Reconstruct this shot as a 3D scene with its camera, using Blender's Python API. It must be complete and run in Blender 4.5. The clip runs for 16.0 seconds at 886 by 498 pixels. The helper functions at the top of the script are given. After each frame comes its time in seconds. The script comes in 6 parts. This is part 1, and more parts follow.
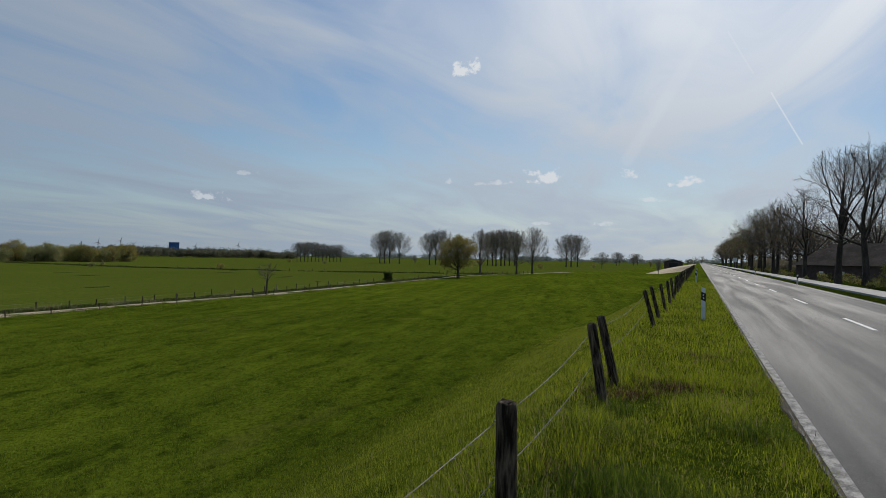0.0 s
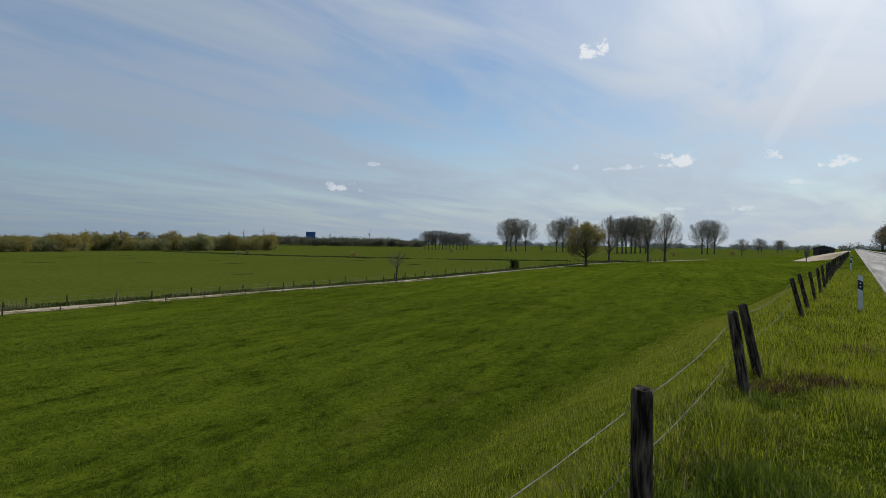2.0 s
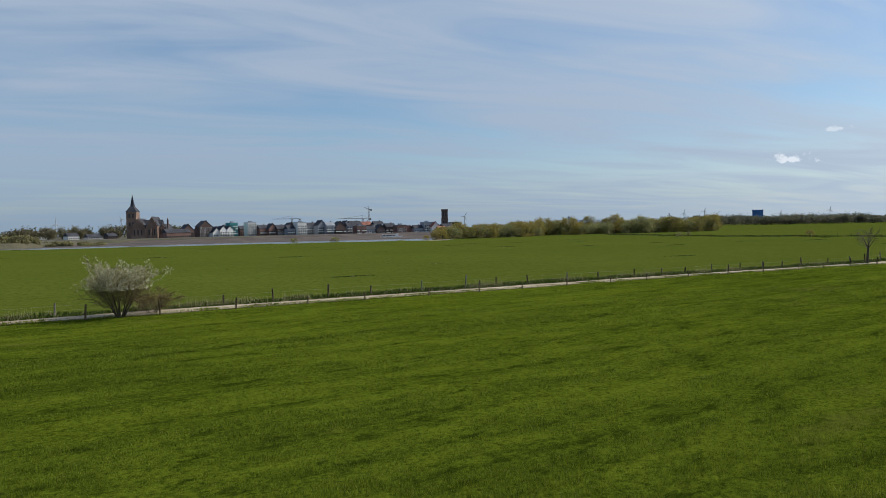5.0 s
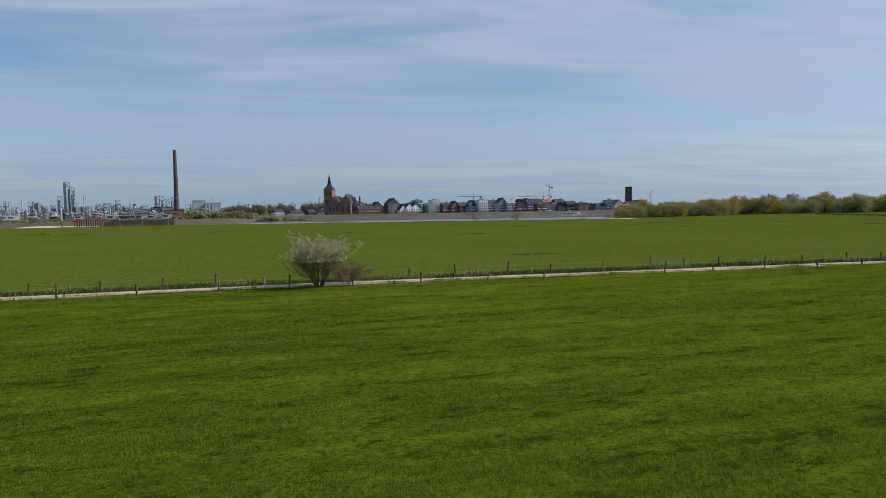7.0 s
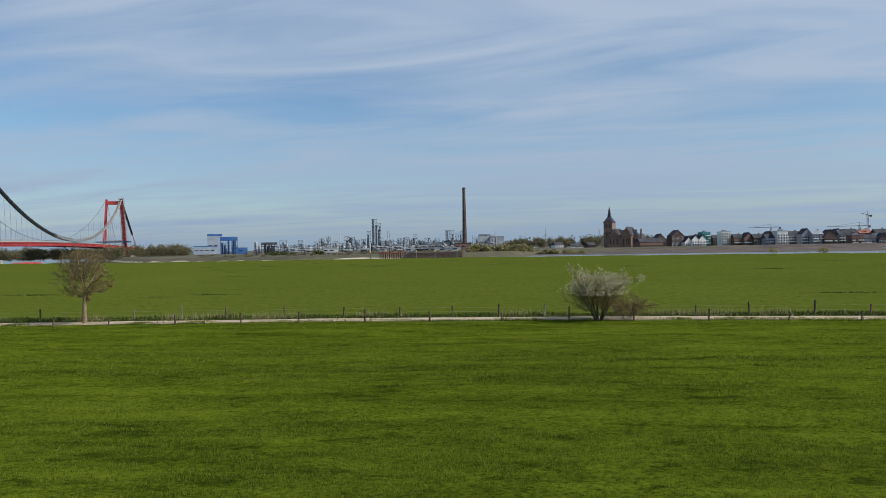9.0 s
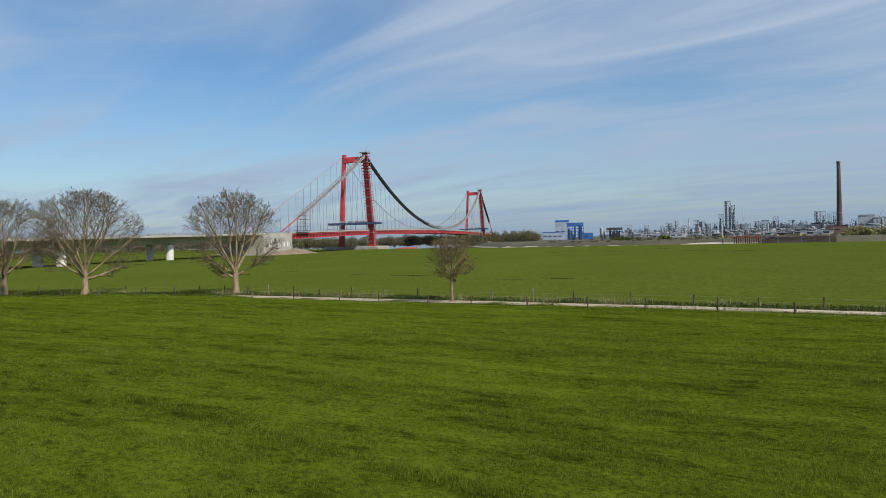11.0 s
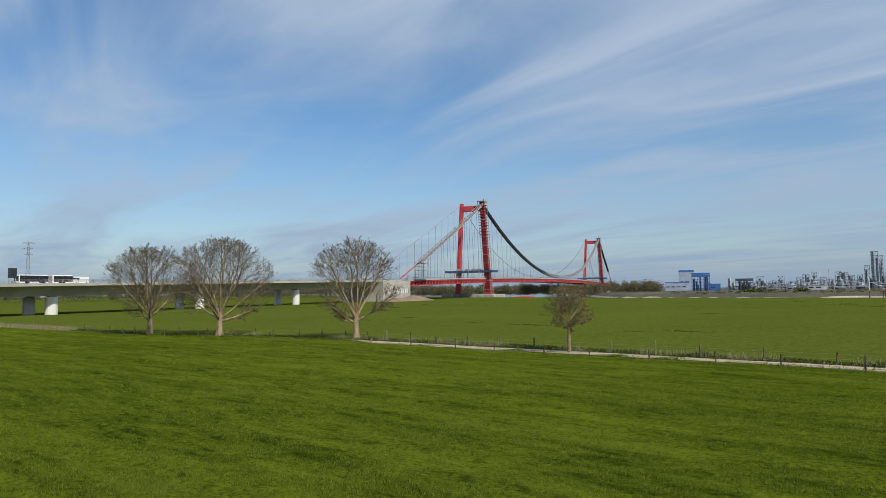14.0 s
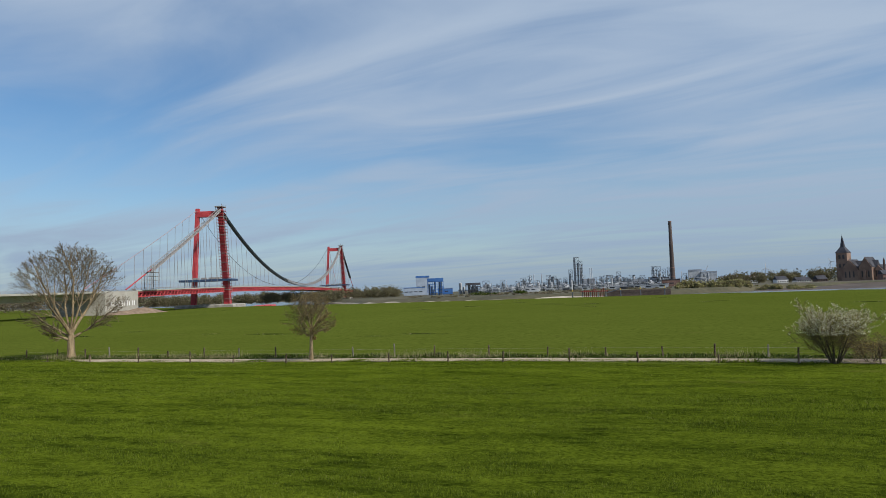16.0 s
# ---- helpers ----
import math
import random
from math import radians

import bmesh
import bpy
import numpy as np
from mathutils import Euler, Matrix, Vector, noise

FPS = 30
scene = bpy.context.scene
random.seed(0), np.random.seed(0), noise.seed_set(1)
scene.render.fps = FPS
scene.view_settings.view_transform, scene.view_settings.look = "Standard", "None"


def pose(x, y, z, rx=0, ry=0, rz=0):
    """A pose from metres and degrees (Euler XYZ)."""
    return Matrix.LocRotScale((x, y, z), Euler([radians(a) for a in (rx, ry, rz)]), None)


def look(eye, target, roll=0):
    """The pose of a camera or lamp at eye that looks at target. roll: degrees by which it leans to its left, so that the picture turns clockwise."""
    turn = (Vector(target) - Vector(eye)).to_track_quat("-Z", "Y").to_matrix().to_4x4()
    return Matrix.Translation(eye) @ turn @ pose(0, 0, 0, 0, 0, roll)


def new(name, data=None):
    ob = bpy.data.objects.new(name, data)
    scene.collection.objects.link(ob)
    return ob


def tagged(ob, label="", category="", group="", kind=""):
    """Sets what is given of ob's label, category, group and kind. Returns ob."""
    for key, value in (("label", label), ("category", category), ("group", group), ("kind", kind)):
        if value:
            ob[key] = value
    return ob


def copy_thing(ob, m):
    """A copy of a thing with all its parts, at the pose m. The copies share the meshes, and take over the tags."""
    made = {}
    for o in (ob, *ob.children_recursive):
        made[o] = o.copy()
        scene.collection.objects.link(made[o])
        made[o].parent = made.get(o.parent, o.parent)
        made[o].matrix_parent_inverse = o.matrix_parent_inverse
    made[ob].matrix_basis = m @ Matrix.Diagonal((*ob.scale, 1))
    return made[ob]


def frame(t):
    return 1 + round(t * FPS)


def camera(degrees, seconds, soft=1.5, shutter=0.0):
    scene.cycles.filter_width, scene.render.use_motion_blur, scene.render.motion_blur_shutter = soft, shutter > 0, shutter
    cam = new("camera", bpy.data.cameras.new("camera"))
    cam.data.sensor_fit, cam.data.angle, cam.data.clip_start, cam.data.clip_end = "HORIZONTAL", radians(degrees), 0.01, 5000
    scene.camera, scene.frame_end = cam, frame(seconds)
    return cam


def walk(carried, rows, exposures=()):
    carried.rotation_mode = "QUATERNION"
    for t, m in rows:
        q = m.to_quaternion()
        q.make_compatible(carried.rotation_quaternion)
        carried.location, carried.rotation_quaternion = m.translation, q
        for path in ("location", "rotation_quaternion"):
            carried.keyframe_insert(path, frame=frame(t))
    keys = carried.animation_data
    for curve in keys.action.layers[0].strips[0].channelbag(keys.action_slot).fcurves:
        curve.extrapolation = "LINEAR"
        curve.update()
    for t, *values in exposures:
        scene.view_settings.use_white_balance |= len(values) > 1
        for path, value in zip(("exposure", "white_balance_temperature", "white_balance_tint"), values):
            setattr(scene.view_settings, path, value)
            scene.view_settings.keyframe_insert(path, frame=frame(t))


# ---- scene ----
cam = camera(65.26, 16.0, soft=0.65)
# seconds, eye x y z in metres, turn about x, y and z in degrees
ROWS = [
    (0.0, 0.0, 0.0, 1.7, 90.695, -1.008, 20.294),
    (0.5, -0.004, -0.0016, 1.6929, 90.496, -0.782, 22.184),
    (1.0, -0.0091, -0.0038, 1.6857, 90.194, -0.832, 24.634),
    (1.5, -0.0145, -0.0064, 1.6786, 89.861, -0.939, 27.28),
    (2.0, -0.0213, -0.0102, 1.6714, 89.533, -0.699, 30.718),
    (2.5, -0.0267, -0.0135, 1.6643, 89.532, -0.599, 33.518),
    (3.0, -0.039, -0.0228, 1.6571, 89.615, 0.056, 40.309),
    (3.5, -0.045, -0.0282, 1.65, 89.551, 0.357, 43.879),
    (4.0, -0.0533, -0.0369, 1.65, 89.269, 0.646, 49.18),
    (4.5, -0.0654, -0.0535, 1.65, 88.871, 1.112, 58.253),
    (4.7, -0.0695, -0.0605, 1.65, 88.636, 1.196, 61.808),
    (6.8, -0.0824, -0.0965, 1.65, 86.352, 0.889, 78.695),
    (7.0, -0.0832, -0.1013, 1.65, 86.637, 0.976, 80.836),
    (7.5, -0.0848, -0.1162, 1.65, 88.043, 1.164, 87.47),
    (8.0, -0.0845, -0.1317, 1.65, 88.8, 1.301, 94.275),
    (8.2, -0.0839, -0.1383, 1.65, 89.368, 1.282, 97.207),
    (10.3, -0.0706, -0.1812, 1.65, 88.216, 1.541, 117.071),
    (10.5, -0.0653, -0.1905, 1.65, 88.357, 1.628, 121.814),
    (11.0, -0.0519, -0.2084, 1.65, 89.247, 1.635, 131.676),
    (11.5, -0.0448, -0.2158, 1.65, 90.081, 1.669, 136.198),
    (12.0, -0.0424, -0.2181, 1.65, 91.01, 1.502, 137.66),
    (12.5, -0.0378, -0.222, 1.65, 91.782, 1.242, 140.334),
    (13.0, -0.0366, -0.223, 1.65, 92.59, 0.875, 141.017),
    (13.5, -0.0364, -0.2232, 1.65, 93.117, 0.756, 141.178),
    (14.0, -0.0362, -0.2234, 1.65, 93.446, 0.822, 141.264),
    (14.5, -0.0369, -0.2228, 1.65, 94.22, 1.165, 140.876),
    (15.0, -0.0422, -0.2182, 1.65, 94.184, 1.643, 137.776),
    (15.5, -0.0554, -0.2043, 1.65, 93.848, 2.03, 129.294),
    (16.0, -0.0672, -0.1875, 1.65, 93.489, 2.189, 120.237),
]
EXPOSURES = [(0.0, -0.3), (2.0, -0.14), (3.5, 0.02), (4.5, 0.20), (7.0, 0.25), (10.5, 0.36), (14.0, 0.34), (16.0, 0.3)]
walk(cam, [(t, pose(x, y, z, rx, ry, rz)) for t, x, y, z, rx, ry, rz in ROWS], EXPOSURES)

# ---- daylight ----
SUN_AZ, SUN_EL = -5.0, 44.0   # degrees to the left of +y, and up


def spot(az, d, z=0.0):
    """A place by its bearing (degrees to the left of +y) and its distance."""
    return Vector((-math.sin(radians(az)) * d, math.cos(radians(az)) * d, z))


class Nodes:
    """Short forms for building a node tree."""

    def __init__(self, tree):
        self.tree = tree
        tree.nodes.clear()

    def add(self, kind, settings=None, **sockets):
        n = self.tree.nodes.new("ShaderNode" + kind)
        s = settings or {}
        if "operation" in s:
            n.operation = s["operation"]
        if "use_clamp" in s:
            n.use_clamp = s["use_clamp"]
        if "data_type" in s:
            n.data_type = s["data_type"]
        if "blend_type" in s:
            n.blend_type = s["blend_type"]
        if "interpolation_type" in s:
            n.interpolation_type = s["interpolation_type"]
        if "sky_type" in s:
            n.sky_type = s["sky_type"]
        if "sun_disc" in s:
            n.sun_disc = s["sun_disc"]
        if "sun_elevation" in s:
            n.sun_elevation = s["sun_elevation"]
        if "sun_rotation" in s:
            n.sun_rotation = s["sun_rotation"]
        if "air_density" in s:
            n.air_density = s["air_density"]
        if "dust_density" in s:
            n.dust_density = s["dust_density"]
        if "ozone_density" in s:
            n.ozone_density = s["ozone_density"]
        for k, v in sockets.items():
            key = k.replace("_", " ")
            sock = n.inputs[int(key[1:])] if key[0] == "i" and key[1:].isdigit() else n.inputs[key]
            if isinstance(v, bpy.types.NodeSocket):
                self.tree.links.new(v, sock)
            else:
                sock.default_value = v
        return n

    def math(self, op, a, b=0.0, clamp=False):
        return self.add("Math", {"operation": op, "use_clamp": clamp}, i0=a, i1=b).outputs[0]

    def mix(self, fac, a, b, blend="MIX"):
        n = self.add("Mix", {"data_type": "RGBA", "blend_type": blend})
        for sock, v in ((n.inputs[0], fac), (n.inputs[6], a), (n.inputs[7], b)):
            if isinstance(v, bpy.types.NodeSocket):
                self.tree.links.new(v, sock)
            else:
                sock.default_value = v if not isinstance(v, tuple) or len(v) == 4 else (*v, 1)
        return n.outputs[2]

    def ramp(self, fac, lo, hi):
        return self.add("MapRange", {"interpolation_type": "SMOOTHSTEP"}, Value=fac, From_Min=lo, From_Max=hi).outputs[0]

    def noise(self, vec, scale, detail=4.0, rough=0.55, dist=0.0):
        return self.add("TexNoise", None, Vector=vec, Scale=scale, Detail=detail, Roughness=rough, Distortion=dist).outputs[0]

    def mapped(self, vec, scale=(1, 1, 1), rot=(0, 0, 0), loc=(0, 0, 0)):
        return self.add("Mapping", None, Vector=vec, Scale=scale, Rotation=rot, Location=loc).outputs[0]


world = bpy.data.worlds.new("sky")
scene.world = world
world.use_nodes = True
w = Nodes(world.node_tree)
sky = w.add("TexSky", {"sky_type": "NISHITA", "sun_disc": False, "sun_elevation": radians(SUN_EL), "sun_rotation": radians(-SUN_AZ),
                       "air_density": 1.0, "dust_density": 0.4, "ozone_density": 2.5})
SKY = 0.092
vivid = w.add("HueSaturation", None, Color=sky.outputs[0], Saturation=1.22, Value=1.0).outputs[0]
base = w.add("VectorMath", {"operation": "SCALE"}, i0=vivid, Scale=SKY).outputs[0]
way = w.add("TexCoord").outputs["Generated"]
xyz = w.add("SeparateXYZ", None, Vector=way)
z_up = w.math("MAXIMUM", xyz.outputs[2], 0.0)
# high thin cloud drawn out along y on a high sheet, so that its streaks run together towards the horizon
lift = w.math("ADD", z_up, 0.07)
sheet = w.add("CombineXYZ", None, X=w.math("DIVIDE", xyz.outputs[0], lift), Y=w.math("DIVIDE", xyz.outputs[1], lift), Z=0.0).outputs[0]
veil = w.noise(w.mapped(sheet, (0.62, 0.24, 1), (0, 0, 0), (2.3, 0.7, 0)), 1.0, 4.0, 0.5, 0.7)
streak = w.noise(w.mapped(sheet, (1.5, 0.5, 1), (0, 0, 0), (5.1, 3.7, 0.4)), 1.0, 6.0, 0.52, 1.3)
bear = w.math("MULTIPLY", w.math("ARCTAN2", w.math("MULTIPLY", xyz.outputs[0], -1.0), xyz.outputs[1]), 57.2958)
rise = w.math("MULTIPLY", w.math("ARCSINE", xyz.outputs[2]), 57.2958)
amount = w.math("ADD", w.math("MULTIPLY", veil, 0.72), w.math("MULTIPLY", streak, 0.50))
# clearer and denser parts of the veil: bearing, height, their reach in degrees, and how much
for q, e, wq, we, much in ((156, 15, 12, 7, -0.25), (146, 9, 10, 3, -0.08), (168, 6, 12, 5, -0.08), (112, 11, 9, 2.5, -0.06), (115, 5, 13, 4, -0.09), (66, 11, 14, 3, -0.04), (74, 4, 10, 4, -0.04), (33, 12, 9, 4, -0.07),
                           (6, 20, 10, 6, 0.14), (-6, 16, 6, 6, 0.05), (24, 9, 8, 3, -0.06), (88, 17, 24, 7, 0.11), (122, 17, 14, 7, 0.11), (50, 16, 18, 7, 0.16), (20, 6, 14, 3, 0.05)):
    dx = w.math("DIVIDE", w.math("SUBTRACT", bear, q), wq)
    dy = w.math("DIVIDE", w.math("SUBTRACT", rise, e), we)
    bell = w.math("EXPONENT", w.math("MULTIPLY", w.math("ADD", w.math("MULTIPLY", dx, dx), w.math("MULTIPLY", dy, dy)), -1.0))
    amount = w.math("ADD", amount, w.math("MULTIPLY", bell, much))
# thin cloud glows most towards the sun
sunway = spot(SUN_AZ, math.cos(radians(SUN_EL)), math.sin(radians(SUN_EL)))
near_sun = w.add("VectorMath", {"operation": "DOT_PRODUCT"}, i0=way, i1=sunway).outputs["Value"]
glow = w.math("POWER", w.math("MAXIMUM", w.math("ADD", w.math("MULTIPLY", near_sun, 0.5), 0.5), 0.0), 14.0)
glow_low = w.math("POWER", glow, 0.45)
cover = w.math("MULTIPLY", w.ramp(amount, 0.38, 0.78), w.math("ADD", w.math("MULTIPLY", streak, 0.6), 0.62), True)
haze = w.math("POWER", w.math("SUBTRACT", 1.0, z_up), 9.0)
lit = w.mix(glow, (0.325, 0.405, 0.520), (1.5, 1.52, 1.54))
low = w.mix(glow_low, (0.192, 0.276, 0.382), (1.00, 1.10, 1.20))
paint = w.mix(w.math("MULTIPLY", haze, 0.92), w.mix(cover, base, lit), low)
# small fair-weather clouds and two vapour trails, by bearing and height in degrees
puff = w.math("MULTIPLY", w.math("SUBTRACT", w.noise(w.mapped(way, (1, 1, 1.2)), 60.0, 6.0, 0.6), 0.5), 6.5)
for q, e, wd, tl, much in ((18.9, 15.3, 1.5, 0.8, 0.8), (12.2, 6.6, 1.7, 0.75, 0.9), (5.2, 6.8, 1.1, 0.4, 0.7), (0.9, 6.2, 1.5, 0.55, 0.85), (38.9, 4.4, 1.5, 0.45, 0.6), (15.6, 6.2, 0.9, 0.25, 0.5), (17.2, 6.1, 0.6, 0.22, 0.4), (7.4, 2.9, 0.8, 0.25, 0.5), (12.3, 2.9, 0.6, 0.2, 0.4), (3.5, 4.8, 1.1, 0.25, 0.5), (19.9, 6.2, 0.6, 0.25, 0.4), (36.2, 6.4, 0.8, 0.25, 0.35)):
    dx = w.math("DIVIDE", w.math("SUBTRACT", bear, q), wd * 1.2)
    dy = w.math("DIVIDE", w.math("SUBTRACT", rise, e), tl * 1.25)
    dy = w.math("MAXIMUM", dy, w.math("MULTIPLY", dy, -1.8))
    far_ = w.math("ADD", w.math("MULTIPLY", dx, dx), w.math("MULTIPLY", dy, dy))
    mask = w.ramp(w.math("SUBTRACT", w.math("ADD", 0.65, puff), far_), 0.0, 1.0)
    paint = w.mix(w.math("MULTIPLY", mask, min(1.0, much * 1.25)), paint, w.mix(glow, (0.72, 0.77, 0.83), (1.15, 1.16, 1.17)))
for (qa, ea), (qb, eb), wd, much in (((-4.95, 12.6), (-7.06, 8.76), 0.08, 0.45), ((-1.9, 17.2), (-3.7, 14.1), 0.09, 0.2), ((-1.0, 18.5), (5.5, 8.0), 0.7, 0.10)):
    ux, uy = qb - qa, eb - ea
    px, py = w.math("SUBTRACT", bear, qa), w.math("SUBTRACT", rise, ea)
    along = w.math("DIVIDE", w.math("ADD", w.math("MULTIPLY", px, ux), w.math("MULTIPLY", py, uy)), ux * ux + uy * uy, True)
    ox, oy = w.math("SUBTRACT", px, w.math("MULTIPLY", along, ux)), w.math("SUBTRACT", py, w.math("MULTIPLY", along, uy))
    away = w.math("SQRT", w.math("ADD", w.math("MULTIPLY", ox, ox), w.math("MULTIPLY", oy, oy)))
    paint = w.mix(w.math("MULTIPLY", w.math("SUBTRACT", 1.0, w.ramp(away, wd * 0.3, wd)), much), paint, (0.95, 0.97, 1.0))
w.tree.links.new(w.add("Background", None, Color=paint, Strength=1.0).outputs[0], w.add("OutputWorld").inputs[0])

sun = new("sun", bpy.data.lights.new("sun", "SUN"))
sun.data.energy, sun.data.angle, sun.data.color = 3.6, radians(0.6), (1.0, 0.95, 0.86)
sun.matrix_world = look(sunway * 100, (0, 0, 0))

# ---- materials ----


def mat(name, dark, light, scale=4.0, rough=0.85, bump=0.25, fine=40.0, metal=0.0, stretch=(1, 1, 1), spread=0.0, spec=0.3, through_light=0.0):
    """A worn surface: two colours mixed by broad and fine noise, and a bump from the fine one."""
    m = bpy.data.materials.new(name)
    m.use_nodes = True
    n = Nodes(m.node_tree)
    at = n.mapped(n.add("TexCoord").outputs["Object"], stretch)
    broad, grain = n.noise(at, scale, 3.0), n.noise(at, fine, 4.0, 0.65)
    mask = n.ramp(n.math("ADD", n.math("MULTIPLY", broad, 0.6), n.math("MULTIPLY", grain, 0.4)), 0.36, 0.64)
    col = n.mix(mask, dark, light)
    if spread:
        tone = n.math("ADD", n.math("MULTIPLY", n.add("ObjectInfo").outputs["Random"], 2 * spread), 1 - spread)
        col = n.add("VectorMath", {"operation": "SCALE"}, i0=col, Scale=tone).outputs[0]
    b = n.add("BsdfPrincipled", None, Base_Color=col, Roughness=rough, Metallic=metal, Specular_IOR_Level=spec)
    if bump:
        n.tree.links.new(n.add("Bump", None, Strength=bump, Distance=0.02, Height=grain).outputs[0], b.inputs["Normal"])
    out = b.outputs[0]
    if through_light:
        out = n.add("MixShader", None, Fac=through_light, i1=out, i2=n.add("BsdfTranslucent", None, Color=col).outputs[0]).outputs[0]
    n.tree.links.new(out, n.add("OutputMaterial").inputs[0])
    return m


ROW_AZ = 10.0   # bearing of the drilled rows, degrees to the left of +y


def sward(n, at):
    """The sward's drilled rows, and the thin spots between its tussocks, darkened for soil and shade."""
    drill = n.mapped(at, (1, 1, 1), (0, 0, radians(-ROW_AZ)))
    rows_ = n.math("ADD", n.math("MULTIPLY", n.noise(n.mapped(drill, (0.85, 0.22, 1)), 1.0, 5.0, 0.62, 0.5), 0.7), n.math("MULTIPLY", n.noise(n.mapped(drill, (0.42, 0.02, 1)), 1.0, 2.0, 0.5, 0.3), 0.3))
    spots = n.math("ADD", n.math("MULTIPLY", n.noise(n.mapped(drill, (1.9, 0.75, 1), (0, 0, 0), (9, 4, 0)), 1.0, 4.0, 0.6, 0.4), 0.62), n.math("MULTIPLY", rows_, 0.38))
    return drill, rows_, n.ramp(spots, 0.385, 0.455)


def blade_mat(name, dark, light, dry, dry_share=0.12, thin=0.3, rows=False):
    """Leaves and grass: each blade has its own tone; light passes through them."""
    m = bpy.data.materials.new(name)
    m.use_nodes = True
    n = Nodes(m.node_tree)
    isle = n.add("NewGeometry").outputs["Random Per Island"]
    patch = n.noise(n.add("TexCoord").outputs["Object"], 0.9, 5.0, 0.65)
    if rows:
        _, lines, full = sward(n, n.add("TexCoord").outputs["Object"])
        patch = n.math("ADD", n.math("MULTIPLY", patch, 0.35), n.math("MULTIPLY", lines, 0.65))
    col = n.mix(n.ramp(n.math("ADD", n.math("MULTIPLY", isle, 0.5), n.math("MULTIPLY", patch, 0.7)), 0.3, 0.85), dark, light)
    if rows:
        # thin spots: the shade low in the sward is mixed into the blade colour
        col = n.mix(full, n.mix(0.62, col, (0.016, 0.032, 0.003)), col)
    pick = n.math("FRACT", n.math("MULTIPLY", isle, 17.3))
    col = n.mix(n.math("LESS_THAN", pick, dry_share), col, dry)
    b = n.add("BsdfPrincipled", None, Base_Color=col, Roughness=0.6, Specular_IOR_Level=0.08)
    t = n.add("BsdfTranslucent", None, Color=col)
    n.tree.links.new(n.add("MixShader", None, Fac=thin, i1=b.outputs[0], i2=t.outputs[0]).outputs[0], n.add("OutputMaterial").inputs[0])
    return m


def turf_mat(name, dark, light, worn, rows_gain, tuft=3.0, relief=1.0, thick=1.0):
    """Grassland: drilled rows, tufts, patches and a few worn spots."""
    m = bpy.data.materials.new(name)
    m.use_nodes = True
    n = Nodes(m.node_tree)
    at = n.add("TexCoord").outputs["Object"]
    drill, rows_, full = sward(n, at)
    tufts = n.noise(n.mapped(drill, (1.0, 0.6, 1)), tuft, 6.0, 0.7)
    fine = n.noise(n.mapped(drill, (1.0, 0.7, 1)), tuft * 2.6, 5.0, 0.75)
    broad = n.noise(at, 0.025, 3.0)
    mix_ = n.math("ADD", n.math("ADD", n.math("MULTIPLY", rows_, rows_gain), n.math("MULTIPLY", tufts, 0.45)), n.math("ADD", n.math("MULTIPLY", broad, 0.30), n.math("MULTIPLY", fine, 0.75)))
    mid = (rows_gain + 1.5) / 2
    col = n.mix(n.ramp(mix_, mid - 0.20, mid + 0.22), dark, light)
    # soil and shade between the tufts, put in as darker colour
    gap_shade = n.ramp(fine, 0.34, 0.50)
    col = n.mix(gap_shade, n.mix(0.5, col, (0.010, 0.018, 0.002)), col)
    # shade in the wider gaps between tussocks is coloured in too
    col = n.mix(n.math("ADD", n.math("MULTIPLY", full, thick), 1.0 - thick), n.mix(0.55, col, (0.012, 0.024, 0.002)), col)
    col = n.mix(n.math("MULTIPLY", n.ramp(n.noise(n.mapped(at, (1, 0.4, 1), (0, 0, 0), (7, 3, 0)), 0.35, 5.0, 0.6), 0.60, 0.75), 0.5), col, worn)
    b = n.add("BsdfPrincipled", None, Base_Color=col, Roughness=1.0, Specular_IOR_Level=0.0, Diffuse_Roughness=0.12)
    n.tree.links.new(n.add("Bump", None, Strength=relief, Distance=0.12, Height=n.math("ADD", n.math("ADD", tufts, fine), n.math("MULTIPLY", rows_, 0.6))).outputs[0], b.inputs["Normal"])
    n.tree.links.new(b.outputs[0], n.add("OutputMaterial").inputs[0])
    return m


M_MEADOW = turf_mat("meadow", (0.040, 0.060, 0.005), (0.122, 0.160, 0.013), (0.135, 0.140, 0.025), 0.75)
M_PASTURE = turf_mat("pasture", (0.064, 0.083, 0.012), (0.090, 0.113, 0.018), (0.098, 0.098, 0.024), 0.25, 0.8, 0.25, 0.12)
M_VERGE = turf_mat("verge", (0.013, 0.022, 0.003), (0.042, 0.058, 0.006), (0.07, 0.05, 0.025), 0.3)
M_WASTE = mat("rough bank land", (0.050, 0.050, 0.027), (0.105, 0.092, 0.056), 0.02, 0.95, 0.2, 0.25)
M_BANK = mat("river bank", (0.24, 0.21, 0.165), (0.44, 0.39, 0.32), 0.05, 0.95, 0.2, 1.5)
M_GRASS = blade_mat("grass blade", (0.032, 0.058, 0.004), (0.36, 0.40, 0.026), (0.30, 0.25, 0.09), 0.10, 0.45)
M_RANK = blade_mat("rank grass", (0.035, 0.062, 0.005), (0.16, 0.21, 0.02), (0.25, 0.24, 0.10), 0.05, 0.4)
M_WEED = blade_mat("rank weeds", (0.024, 0.042, 0.006), (0.070, 0.100, 0.016), (0.30, 0.27, 0.14), 0.10)
M_DEAD = blade_mat("withered weeds", (0.050, 0.030, 0.013), (0.15, 0.090, 0.040), (0.22, 0.16, 0.09), 0.2)
